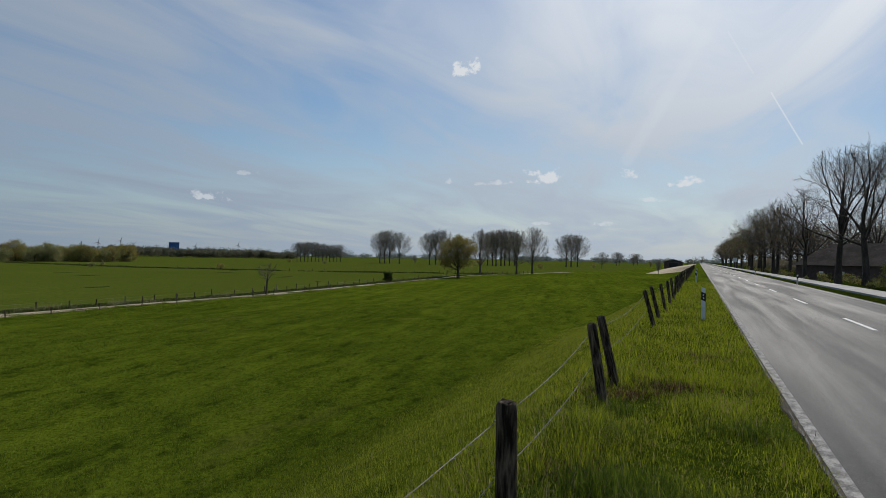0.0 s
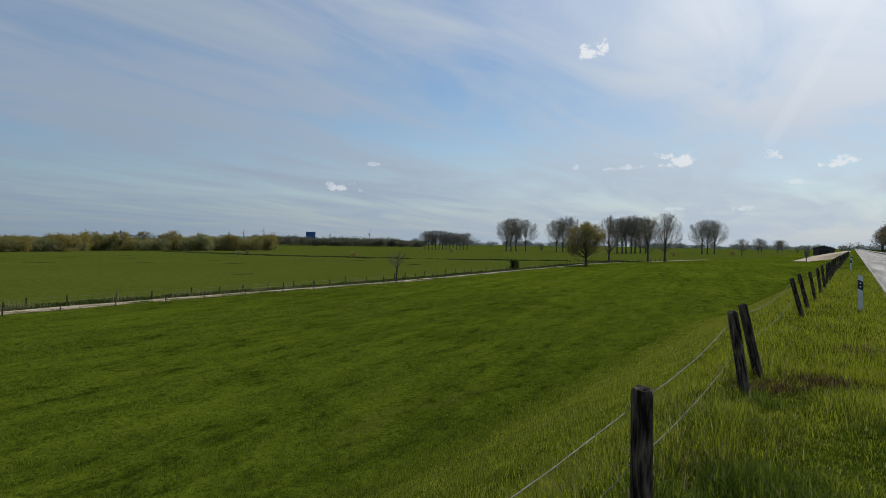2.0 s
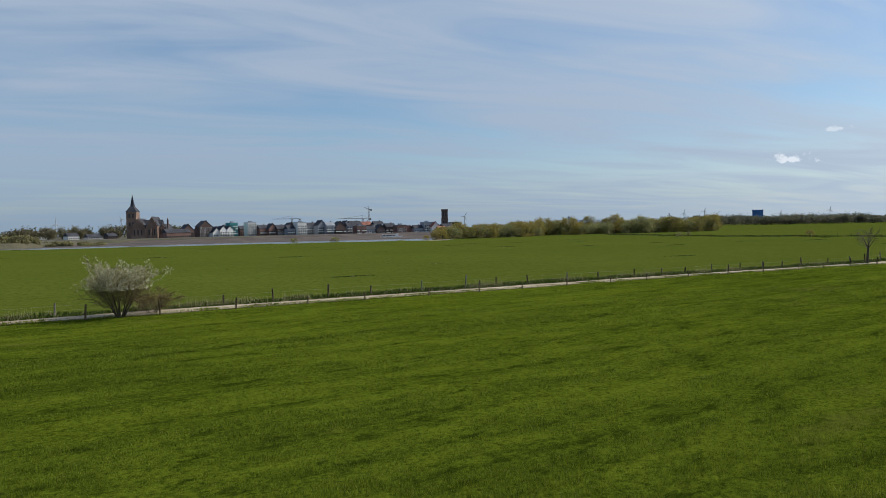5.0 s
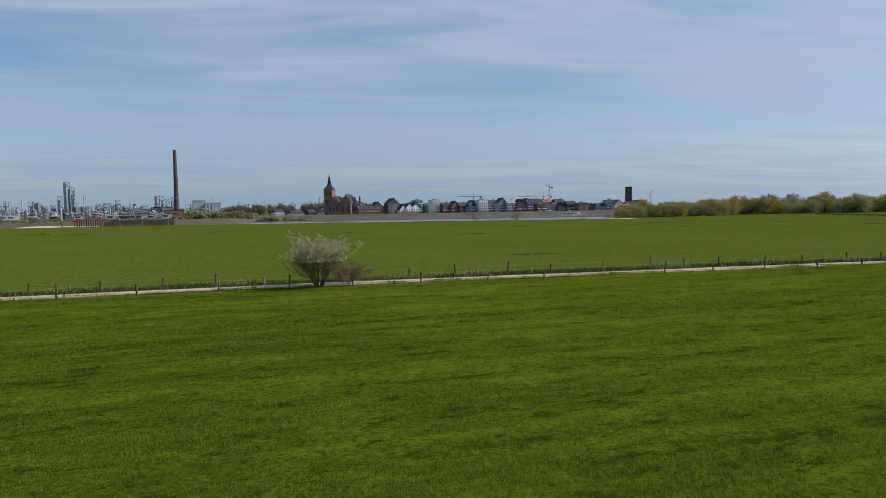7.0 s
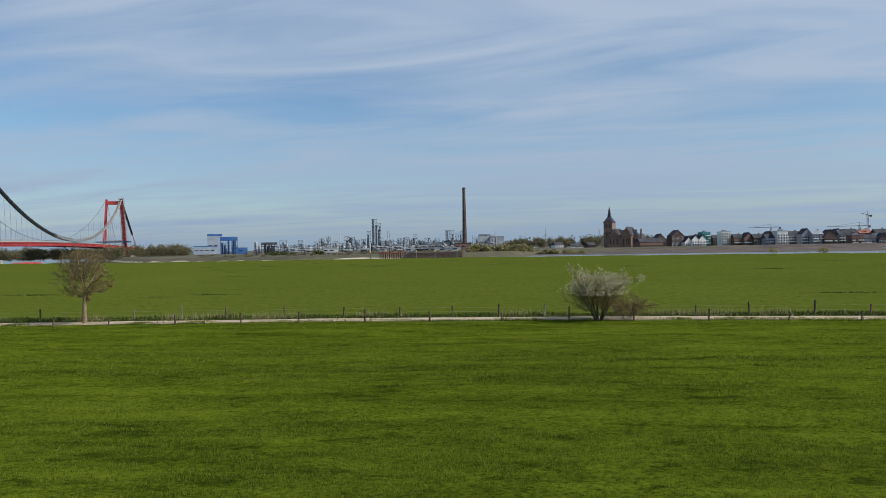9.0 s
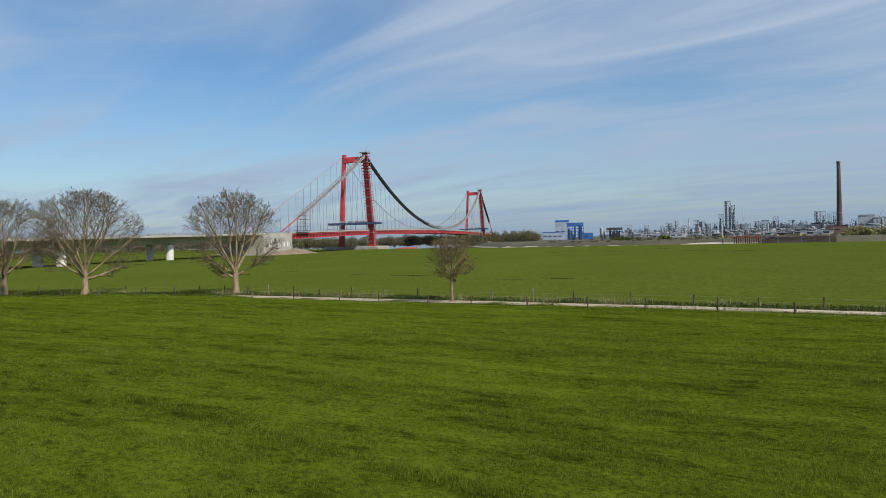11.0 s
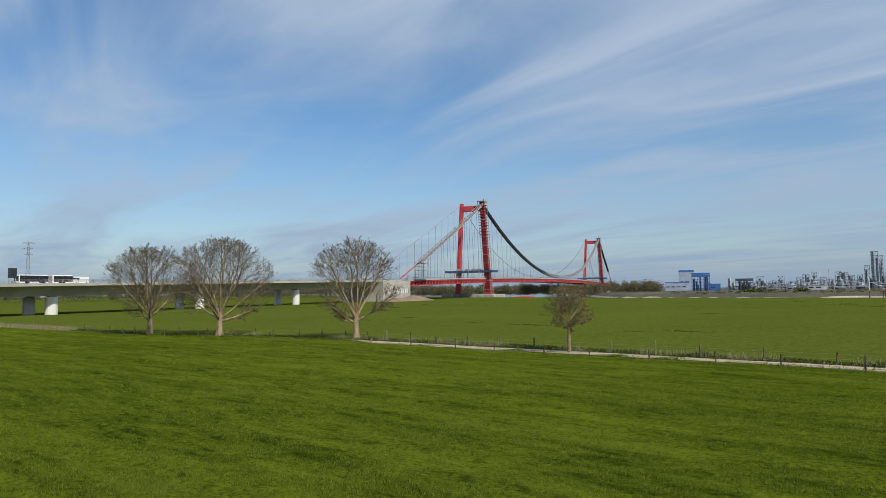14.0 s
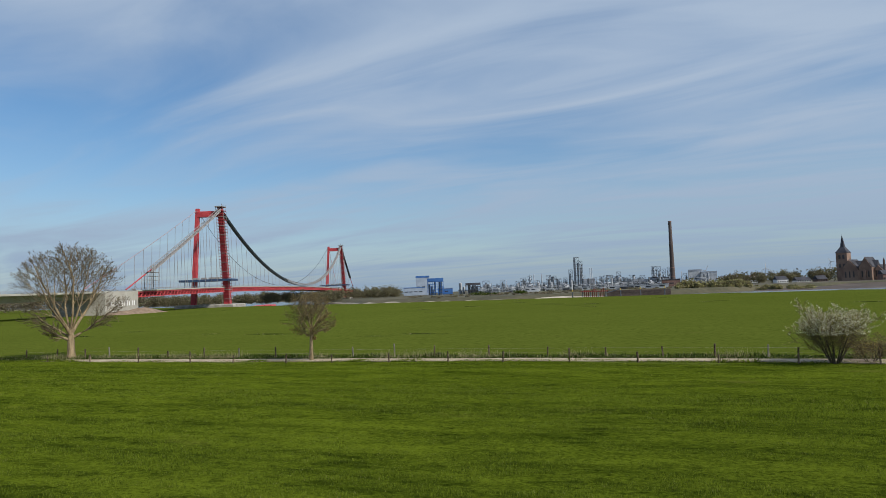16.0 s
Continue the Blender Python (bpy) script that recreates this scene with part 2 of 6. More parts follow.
M_DRY = blade_mat("dry straw", (0.20, 0.17, 0.085), (0.42, 0.37, 0.21), (0.16, 0.17, 0.05), 0.2, 0.35)
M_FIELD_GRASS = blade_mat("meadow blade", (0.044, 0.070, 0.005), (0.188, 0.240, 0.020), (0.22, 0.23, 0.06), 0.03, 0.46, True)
M_SLOPE_GRASS = blade_mat("bank blade", (0.105, 0.125, 0.011), (0.35, 0.375, 0.040), (0.28, 0.26, 0.11), 0.05, 0.42)
M_BARK = mat("bark", (0.12, 0.088, 0.048), (0.31, 0.235, 0.140), 1.5, 0.9, 0.6, 12.0, stretch=(1, 1, 0.25))
M_BARK_DARK = mat("dark bark", (0.035, 0.028, 0.022), (0.10, 0.08, 0.06), 1.5, 0.9, 0.6, 12.0, stretch=(1, 1, 0.25))
M_TWIG = mat("twigs", (0.080, 0.060, 0.034), (0.165, 0.128, 0.076), 2.0, 0.9, 0.0, 10.0)
# twigs of the far trees, made paler in colour to stand for haze
M_TWIG_HAZE = mat("haze-paled twigs", (0.17, 0.150, 0.12), (0.32, 0.285, 0.23), 2.0, 0.9, 0.0, 10.0)
M_TWIG_GREY = mat("grey twigs", (0.060, 0.050, 0.040), (0.13, 0.110, 0.088), 2.0, 0.9, 0.0, 10.0)
M_BUD = blade_mat("spring buds", (0.22, 0.19, 0.05), (0.40, 0.34, 0.085), (0.26, 0.20, 0.08), 0.2, 0.4)
M_OLIVE = blade_mat("young olive leaves", (0.20, 0.20, 0.055), (0.38, 0.36, 0.10), (0.20, 0.14, 0.07), 0.3)
M_BUD_BROWN = blade_mat("brown buds", (0.19, 0.14, 0.05), (0.34, 0.26, 0.10), (0.12, 0.08, 0.04), 0.3)
M_LEAF = blade_mat("leaves", (0.150, 0.178, 0.072), (0.275, 0.300, 0.118), (0.42, 0.35, 0.16), 0.25, 0.4)
M_BLOSSOM = blade_mat("blossom", (0.78, 0.75, 0.56), (0.88, 0.86, 0.70), (0.45, 0.44, 0.18), 0.15, 0.45)
M_POST = mat("weathered post", (0.014, 0.010, 0.007), (0.20, 0.150, 0.108), 11.0, 0.95, 1.0, 45.0, spec=0.1, stretch=(1, 1, 0.15), spread=0.2)
M_POST_GREY = mat("grey post", (0.09, 0.08, 0.065), (0.22, 0.20, 0.17), 3.0, 0.9, 0.6, 30.0, stretch=(1, 1, 0.12), spread=0.3)
M_WIRE = mat("galvanised wire", (0.15, 0.135, 0.11), (0.32, 0.30, 0.26), 8.0, 0.6, 0.1, 60.0)
M_CONCRETE = mat("concrete", (0.40, 0.38, 0.34), (0.56, 0.54, 0.49), 0.3, 0.9, 0.3, 6.0)
M_TRACK = mat("track concrete", (0.28, 0.22, 0.145), (0.46, 0.38, 0.27), 0.6, 0.95, 0.4, 7.0, spread=0.1)
M_WHITE = mat("white plastic", (0.62, 0.62, 0.60), (0.78, 0.78, 0.76), 4.0, 0.5, 0.05, 40.0)
M_BLACK = mat("black plastic", (0.012, 0.012, 0.012), (0.03, 0.03, 0.03), 4.0, 0.45, 0.05, 40.0)
M_MARKING = mat("road paint", (0.13, 0.125, 0.12), (0.40, 0.385, 0.36), 9.0, 0.9, 0.3, 70.0, spec=0.15, stretch=(1, 0.6, 1))
M_DASH = mat("fresh road paint", (0.62, 0.61, 0.58), (0.80, 0.79, 0.76), 2.0, 0.8, 0.2, 40.0, spec=0.2)
M_GRIT = mat("roadside grit", (0.035, 0.030, 0.022), (0.10, 0.085, 0.065), 2.5, 0.95, 0.5, 55.0, spec=0.1)


# ---- mesh tools ----


def part(name, bm, material, parent=None, label=""):
    """Links a bmesh as one mesh object, under its thing where one is given."""
    me = bpy.data.meshes.new(name)
    bm.to_mesh(me)
    bm.free()
    return mesh_part(name, me, material, parent, label)


def mesh_part(name, me, material, parent=None, label=""):
    for m in material if isinstance(material, (list, tuple)) else [material]:
        me.materials.append(m)
    ob = new(name, me)
    ob.parent = parent
    if label:
        tagged(ob, label)
    return ob


def raw_mesh(name, verts, faces, smooth=False):
    """A mesh from numpy arrays whose faces all have the same number of corners."""
    verts, faces = np.asarray(verts, dtype=np.float32), np.asarray(faces, dtype=np.int32)
    me = bpy.data.meshes.new(name)
    me.vertices.add(len(verts))
    me.vertices.foreach_set("co", verts.ravel())
    me.loops.add(faces.size)
    me.loops.foreach_set("vertex_index", faces.ravel())
    me.polygons.add(len(faces))
    me.polygons.foreach_set("loop_start", np.arange(0, faces.size, faces.shape[1], dtype=np.int32))
    if smooth:
        me.polygons.foreach_set("use_smooth", np.ones(len(faces), dtype=bool))
    me.update(calc_edges=True)
    return me


def thing(name, m, label, category, group="", kind=""):
    ob = new(name)
    ob.matrix_world = m
    return tagged(ob, label, category, group, kind)


def box(bm, x0, x1, y0, y1, z0, z1, bevel=0.0):
    made = bmesh.ops.create_cube(bm, size=1.0)["verts"]
    for v in made:
        v.co = Vector((x0 + (v.co.x + 0.5) * (x1 - x0), y0 + (v.co.y + 0.5) * (y1 - y0), z0 + (v.co.z + 0.5) * (z1 - z0)))
    if bevel:
        edges = list({e for v in made for e in v.link_edges})
        bmesh.ops.bevel(bm, geom=edges, offset=bevel, segments=1, affect="EDGES")


def one_box(*a):
    bm = bmesh.new()
    box(bm, *a)
    return bm


def tube(bm, pts, radii, sides=6, closed=True):
    """A tube through points with a radius at each."""
    rings = []
    for i, p in enumerate(pts):
        p = Vector(p)
        d = (Vector(pts[min(i + 1, len(pts) - 1)]) - Vector(pts[max(i - 1, 0)])).normalized()
        a = d.orthogonal().normalized() if abs(d.z) > 0.9 else d.cross(Vector((0, 0, 1))).normalized()
        b = d.cross(a)
        rings.append([bm.verts.new(p + (a * math.cos(q) + b * math.sin(q)) * radii[i]) for q in (2 * math.pi * k / sides for k in range(sides))])
    for r, s in zip(rings, rings[1:]):
        for k in range(sides):
            bm.faces.new((r[k], r[(k + 1) % sides], s[(k + 1) % sides], s[k]))
    if closed:
        bm.faces.new(rings[0][::-1])
        bm.faces.new(rings[-1])


def one_tube(pts, radii, sides=6):
    bm = bmesh.new()
    tube(bm, pts, radii, sides)
    return bm


def prism(bm, outline, y0, y1):
    """A solid from an outline in x and z, drawn out along y."""
    a = [bm.verts.new((x, y0, z)) for x, z in outline]
    b = [bm.verts.new((x, y1, z)) for x, z in outline]
    k = len(a)
    bm.faces.new(a)
    bm.faces.new(b[::-1])
    for i in range(k):
        bm.faces.new((a[i], b[i], b[(i + 1) % k], a[(i + 1) % k]))


def step(v, lo, hi):
    q = np.clip((v - lo) / (hi - lo), 0, 1)
    return q * q * (3 - 2 * q)


# ---- ground, river, road ----
FIELD, WATER = -4.3, -8.8
SHORE_Y = [-3000, -1000, -443, -270, -156, -51, 53, 131, 180, 250, 400, 800, 3000]
SHORE_X = [-1500, -620, -405, -364, -366, -356, -332, -303, -375, -450, -580, -950, -3000]
FAR_Y = [-3000, -1000, -675, -500, -423, -250, -120, 0, 233, 600, 3000]
FAR_X = [-2200, -1150, -815, -650, -575, -550, -640, -840, -850, -1150, -3600]
TRACK_Y = [-400, -110, -98, -76, -43, -18, 2, 48, 88, 131, 205, 240, 272, 420]
TRACK_X = [36, -29, -36, -44.5, -49.5, -54, -56, -58.6, -60.3, -64.3, -71, -70, -65, -44]


def track_x(y):
    return np.interp(y, TRACK_Y, TRACK_X)


def bend(y):
    """How far the road and its bank swing away behind the first stretch."""
    q = np.minimum(y, 0.0) / 18.0
    return 14.0 * (np.sqrt(1 + q * q) - 1)


def height(x, y):
    """The ground's height."""
    x, y = np.broadcast_arrays(np.asarray(x, float), np.asarray(y, float))
    flat = x
    x = x - bend(y)
    u = (x + 9.4) / 7.9
    z = FIELD - FIELD * np.where(x > -15.0, np.clip(0.5 * (u + np.sqrt(u * u + 0.012)) - 0.004, 0, 1), 0.0)
    z = z - 0.035 * step(x, 0.74, 1.01) * (x < 30)
    z = np.where(x > 7.6, -0.05 - 0.25 * step(x, 7.6, 8.6) + 0.2 * step(x, 8.8, 9.3) - 0.5 * step(x, 11.6, 15.0), z)
    x = flat
    z = z + 0.05 * np.sin(x * 0.31 + 1.3 * np.sin(y * 0.05)) * (x < -12) * (x > -300)
    near, far = np.interp(y, SHORE_Y, SHORE_X), np.interp(y, FAR_Y, FAR_X)
    wet = step(near - x, -4, 26) * (1 - step(far - x, -30, 0))
    return z - 10.0 * wet


def grid_lines(*runs):
    out = [np.arange(a, b, s) for a, b, s in runs]
    return np.unique(np.round(np.concatenate(out), 3))


def build_ground():
    xs = grid_lines((-4500, -1300, 200), (-1300, -250, 12), (-250, -20, 6), (-20, -9.6, 1), (-9.6, 1.3, 0.35), (1.3, 8, 1.2), (8, 16, 0.4), (16, 60, 4), (60, 4501, 180))
    ys = grid_lines((-4500, -1000, 180), (-1000, -100, 12), (-100, 100, 4), (100, 500, 12), (500, 4501, 160))
    X, Y = np.meshgrid(xs, ys)
    v = np.stack([X, Y, height(X, Y)], -1).reshape(-1, 3)
    i = np.arange(len(ys) - 1)[:, None] * len(xs) + np.arange(len(xs) - 1)
    faces = np.stack([i, i + 1, i + 1 + len(xs), i + len(xs)], -1).reshape(-1, 4)
    me = raw_mesh("ground", v, faces, True)
    c = v[faces].mean(1)
    near, far = np.interp(c[:, 1], SHORE_Y, SHORE_X), np.interp(c[:, 1], FAR_Y, FAR_X)
    slot = np.where(c[:, 0] < track_x(c[:, 1]), 1, 0)
    slot = np.where(c[:, 0] - bend(c[:, 1]) > 5.0, 2, slot)
    slot = np.where((c[:, 0] < (near + far) / 2) & (c[:, 1] < 700), 4, slot)
    slot = np.where((c[:, 0] < near + 7) & (c[:, 0] > (near + far) / 2), 3, slot)
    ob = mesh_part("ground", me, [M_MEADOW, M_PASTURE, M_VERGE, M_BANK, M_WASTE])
    me.polygons.foreach_set("material_index", slot.astype(np.int32))
    return tagged(ob, "wide green river meadow with a grassed road bank", "ground", kind="structure")


build_ground()


def build_beach():
    """A pale sandy strip at the foot of the far bank."""
    bm, rows_ = bmesh.new(), []
    wob = random.Random(12)
    for y in np.arange(-640, -150, 9.0):
        far, k = float(np.interp(y, FAR_Y, FAR_X)), wob.uniform(0.6, 1.25)
        rows_.append([bm.verts.new((far + o, y, float(height(far + o, y)) + 0.2)) for o in (19, 16, 16 - 3 * k, 16 - 5 * k)])
    for r, t in zip(rows_, rows_[1:]):
        for k in range(3):
            bm.faces.new((r[k], r[k + 1], t[k + 1], t[k]))
    tagged(part("beach", bm, M_BANK), "pale sandy beach at the foot of the far bank", "beach", kind="structure")


build_beach()


def water_mat():
    m = bpy.data.materials.new("river water")
    m.use_nodes = True
    n = Nodes(m.node_tree)
    at = n.add("TexCoord").outputs["Object"]
    rip = n.noise(n.mapped(at, (0.25, 0.5, 1)), 1.0, 4.0)
    b = n.add("BsdfPrincipled", None, Base_Color=(0.10, 0.10, 0.085, 1), Roughness=0.22, Specular_IOR_Level=0.5)
    n.tree.links.new(n.add("Bump", None, Strength=0.08, Distance=0.1, Height=rip).outputs[0], b.inputs["Normal"])
    n.tree.links.new(b.outputs[0], n.add("OutputMaterial").inputs[0])
    return m


def build_water():
    bm = bmesh.new()
    ys = [-2900, -1000, -675, -500, -423, -250, -120, 0, 53, 250, 400, 800, 2900]
    pair = [(bm.verts.new((np.interp(y, FAR_Y, FAR_X) - 30, y, WATER)), bm.verts.new((np.interp(y, SHORE_Y, SHORE_X) + 20, y, WATER))) for y in ys]
    for (a, b), (c, d) in zip(pair, pair[1:]):
        bm.faces.new((a, b, d, c))
    tagged(part("water", bm, water_mat()), "broad grey river with a slightly ruffled surface", "river", kind="structure")


build_water()


def asphalt_mat():
    m = bpy.data.materials.new("asphalt")
    m.use_nodes = True
    n = Nodes(m.node_tree)
    at = n.add("TexCoord").outputs["Object"]
    lanes = n.noise(n.mapped(at, (1.3, 0.05, 1)), 1.0, 4.0, 0.6, 0.4)
    grain = n.noise(at, 90.0, 3.0, 0.7)
    spots = n.noise(at, 0.7, 5.0, 0.6)
    col = n.mix(n.ramp(lanes, 0.35, 0.65), (0.009, 0.009, 0.010), (0.040, 0.039, 0.040))
    col = n.mix(n.math("MULTIPLY", n.ramp(spots, 0.55, 0.7), 0.5), col, (0.056, 0.054, 0.053))
    col = n.mix(n.math("MULTIPLY", n.ramp(grain, 0.46, 0.62), 0.8), col, (0.086, 0.083, 0.081))
    col = n.mix(n.math("MULTIPLY", n.ramp(n.noise(n.mapped(at, (0.16, 0.07, 1)), 1.0, 2.0), 0.46, 0.50), 0.45), col, (0.075, 0.073, 0.072))
    b = n.add("BsdfPrincipled", None, Base_Color=col, Roughness=n.math("ADD", n.math("MULTIPLY", n.ramp(lanes, 0.3, 0.7), 0.26), 0.55), Specular_IOR_Level=0.30)
    n.tree.links.new(n.add("Bump", None, Strength=0.7, Distance=0.012, Height=grain).outputs[0], b.inputs["Normal"])
    n.tree.links.new(b.outputs[0], n.add("OutputMaterial").inputs[0])
    return m


M_ASPHALT = asphalt_mat()
ROAD_L, ROAD_R = 0.99, 7.55


def strip(name, profile, ys, material, label, category):
    """A band along the road, from an outline in x and z."""
    bm = bmesh.new()
    rows_ = [[bm.verts.new((x + float(bend(y)), y, z)) for x, z in profile] for y in ys]
    for r, s in zip(rows_, rows_[1:]):
        for k in range(len(profile) - 1):
            bm.faces.new((r[k], r[k + 1], s[k + 1], s[k]))
    return tagged(part(name, bm, material), label, category, kind="structure")


def build_road():
    ys = list(range(-60, 1, 4)) + [40, 120, 400, 1000, 2200]
    strip("road", ((ROAD_L - 0.02, -0.12), (ROAD_L, 0.0), (4.2, 0.05), (ROAD_R, 0.0), (ROAD_R + 0.02, -0.2)), ys, M_ASPHALT, "straight two-lane country road of grey worn asphalt", "road")
    for x in (1.09, 7.30):
        z = 0.05 * (1 - abs(x - 4.2) / 3.28) + 0.005
        strip("edge_line", ((x - 0.060, z - 0.012), (x - 0.058, z), (x + 0.058, z + 0.002), (x + 0.060, z - 0.012)), ys, M_MARKING, "worn white edge line along the road", "road marking")
    bm = bmesh.new()
    for k in range(-1, 90):
        y = 20.2 + 12 * k
        box(bm, 4.14, 4.26, y, y + 4.0, 0.045, 0.056)
    tagged(part("centre_line", bm, M_DASH), "dashed white centre line of the road", "road marking", kind="structure")
    bm = bmesh.new()
    rows_, edge = [], random.Random(5)
    for y in np.arange(0, 160, 0.3):
        w_ = 0.05 + 0.03 * math.sin(y * 0.9) * math.sin(y * 0.23) + edge.uniform(-0.025, 0.025)
        rows_.append([bm.verts.new((x, y, z)) for x, z in ((1.015 - w_, -0.045), (1.015 - w_ * 0.7, -0.004), (1.028, 0.004))])
    for r, s in zip(rows_, rows_[1:]):
        for k in range(2):
            bm.faces.new((r[k], r[k + 1], s[k + 1], s[k]))
    tagged(part("road_shoulder", bm, M_GRIT), "ragged strip of brown grit along the road edge", "road edge", kind="structure")
    strip("cycle_path", ((9.3, -0.3), (9.32, 0.0), (11.28, 0.0), (11.3, -0.3)), ys, mat("pale asphalt", (0.30, 0.29, 0.27), (0.42, 0.41, 0.38), 0.4, 0.9, 0.3, 20.0), "pale cycle path beside the road", "path")


build_road()

# ---- roadside fence ----
rng = random.Random(5)
FENCE_X = -1.06
POST_Y = [-0.7, 3.77, 8.2, 9.45, 18.6, 21.2, 24.8, 28.6] + [32.0 + 3.6 * k for k in range(46)]
POST_LEAN = {3.77: (-0.6, 0.0), 8.2: (-9.0, 1.0), 9.45: (-13.0, -3.0), 18.6: (-15.0, 0.0), 21.2: (-14.0, 1.0), 24.8: (-11.0, 0.0)}


def post_mesh(rng, top, r, sides=10, below=0.35):
    """A hewn round fence post: uneven outline, split and chamfered head."""
    bm = bmesh.new()
    prof = [(-below, 1.02), (0.15 * top, 1.0), (0.55 * top, 0.97), (top - 0.05, 0.96), (top - 0.012, 0.90), (top, 0.72)]
    wob = [1 + rng.uniform(-0.09, 0.09) for _ in range(sides)]
    rings = []
    for z, k in prof:
        rings.append([bm.verts.new((math.cos(2 * math.pi * i / sides) * r * k * wob[i] * rng.uniform(0.97, 1.03),
                                    math.sin(2 * math.pi * i / sides) * r * k * wob[i] * rng.uniform(0.97, 1.03),
                                    z + (rng.uniform(-0.012, 0.012) if z > top - 0.1 else 0))) for i in range(sides)])
    for a, b in zip(rings, rings[1:]):
        for i in range(sides):
            bm.faces.new((a[i], a[(i + 1) % sides], b[(i + 1) % sides], b[i]))
    bm.faces.new(rings[-1])
    return bm


def build_roadside_fence():
    fence = thing("wire_fence", pose(0, 0, 0), "old roadside pasture fence of dark leaning posts and barbed wire", "fence")
    heads = []
    for y in POST_Y:
        tall = 1.0 if y != 3.77 else 0.93
        tall += rng.uniform(-0.04, 0.04) if y > 20 else 0
        p = part("post", post_mesh(rng, tall, 0.062 if y == 3.77 else 0.056 * rng.uniform(0.95, 1.1)), M_POST, fence)
        lx, ly = POST_LEAN.get(y, (rng.uniform(-9, 2), rng.uniform(-2, 2)))
        x = FENCE_X + (0.07 if y == 3.77 else 0.05 if y < 10 else rng.uniform(-0.04, 0.06))
        foot = float(height(x, y)) - 0.03
        p.matrix_world = pose(x, y, foot, ly, lx) @ pose(0, 0, 0, 0, 0, rng.uniform(0, 90))
        heads.append([p.matrix_world @ Vector((0.0, 0.0, h)) + Vector((-0.055, 0, 0)) for h in (0.62 * tall + 0.24, 0.30 * tall + 0.22)])
    for k in range(2):
        bm = bmesh.new()
        for a, b in zip(heads, heads[1:]):
            sag = 0.012 * (b[k] - a[k]).length
            pts = [a[k].lerp(b[k], q) - Vector((0, 0, sag * 4 * q * (1 - q))) for q in (0, 0.25, 0.5, 0.75, 1)]
            tube(bm, pts, [0.0024] * 5, 4)
            if a[k].y < 16:
                n = int((b[k] - a[k]).length / 0.12)
                for i in range(1, n):
                    q = i / n
                    p = a[k].lerp(b[k], q) - Vector((0, 0, sag * 4 * q * (1 - q)))
                    t = rng.uniform(0, 3.1)
                    o = Vector((math.cos(t), 0.3, math.sin(t))) * 0.016
                    tube(bm, [p - o, p + o], [0.0018, 0.0018], 3)
        part("barbed_wire", bm, M_WIRE, fence, "rusty twisted barbed wire")
    # staples that hold the wire on the nearest post
    for h in heads[1]:
        part("staple", one_tube([h + Vector((-0.012, -0.03, 0.012)), h + Vector((-0.02, 0, 0.0)), h + Vector((-0.012, 0.03, -0.012))], [0.004] * 3, 4), M_WIRE, fence)


build_roadside_fence()


def build_delineator(x, y, flip=False):
    """White roadside marker post with a slanted black band and reflectors."""
    t = thing("delineator_post", pose(x, y, float(height(x, y)) - 0.02, 0, 0, 180 if flip else 0), "white plastic roadside marker post with a black band", "marker post", "roadside markers")
    bm = bmesh.new()
    prism(bm, [(-0.06, -0.1), (0.06, -0.1), (0.06, 0.94), (-0.06, 1.0)], -0.05, 0.05)
    bmesh.ops.bevel(bm, geom=[e for e in bm.edges if abs(e.verts[0].co.y - e.verts[1].co.y) < 0.01 and abs(e.verts[0].co.z - e.verts[1].co.z) > 0.5], offset=0.02, segments=2, affect="EDGES")
    part("body", bm, M_WHITE, t)
    bm = bmesh.new()
    prism(bm, [(-0.063, 0.62), (0.063, 0.56), (0.063, 0.80), (-0.063, 0.86)], -0.053, 0.053)
    part("black_band", bm, M_BLACK, t, "slanted black band")
    for z in (0.76, 0.67):
        part("reflector", one_tube([(0, -0.050, z), (0, -0.058, z)], [0.022, 0.022], 10), M_WHITE, t, "round white reflector")
    return t


for x, y, f_ in ((0.14, 21.6, False), (-0.2, 60.0, False), (-0.2, 84.0, False), (8.4, 70.0, True), (8.4, 120.0, True)):
    build_delineator(x, y, f_)


# ---- grass ----


def blades(name, x, y, tall, wide, material, label, seed, bend=0.5, rings=2):
    """Many grass blades, each a narrow bent strip, as one sheet of growth."""
    g = np.random.default_rng(seed)
    n = len(x)
    z = height(x, y) - 0.02
    turn, lean = g.uniform(0, 2 * np.pi, n), g.uniform(0.1, 1.0, n) * bend
    face = turn + np.pi / 2 + g.uniform(-0.6, 0.6, n)
    foot = np.stack([x, y, z], -1)
    side = np.stack([np.cos(face), np.sin(face), 0 * face], -1) * (wide / 2)[:, None]
    out = np.stack([np.cos(turn), np.sin(turn), 0 * turn], -1)
    v = [foot - side, foot + side]
    for k in range(1, rings):
        q = k / rings
        mid = foot + out * (tall * lean * q * q)[:, None] + np.array([0, 0, 1.0]) * (tall * q)[:, None]
        v += [mid - side * (1 - 0.35 * q), mid + side * (1 - 0.35 * q)]
    v.append(foot + out * (tall * lean)[:, None] + np.array([0, 0, 1.0]) * (tall * np.sqrt(np.clip(1 - lean * lean * 0.5, 0.2, 1)))[:, None])
    m = len(v)
    verts = np.stack(v, 1).reshape(-1, 3)
    at = np.arange(n)[:, None] * m
    tri = []
    for k in range(rings - 1):
        a = 2 * k
        tri += [at + np.array([a, a + 1, a + 3]), at + np.array([a, a + 3, a + 2])]
    a = 2 * (rings - 1)
    tri.append(at + np.array([a, a + 1, a + 2]))
    ob = mesh_part(name, raw_mesh(name, verts, np.concatenate(tri), True), material)
    return tagged(ob, label, "grass", kind="stuff")


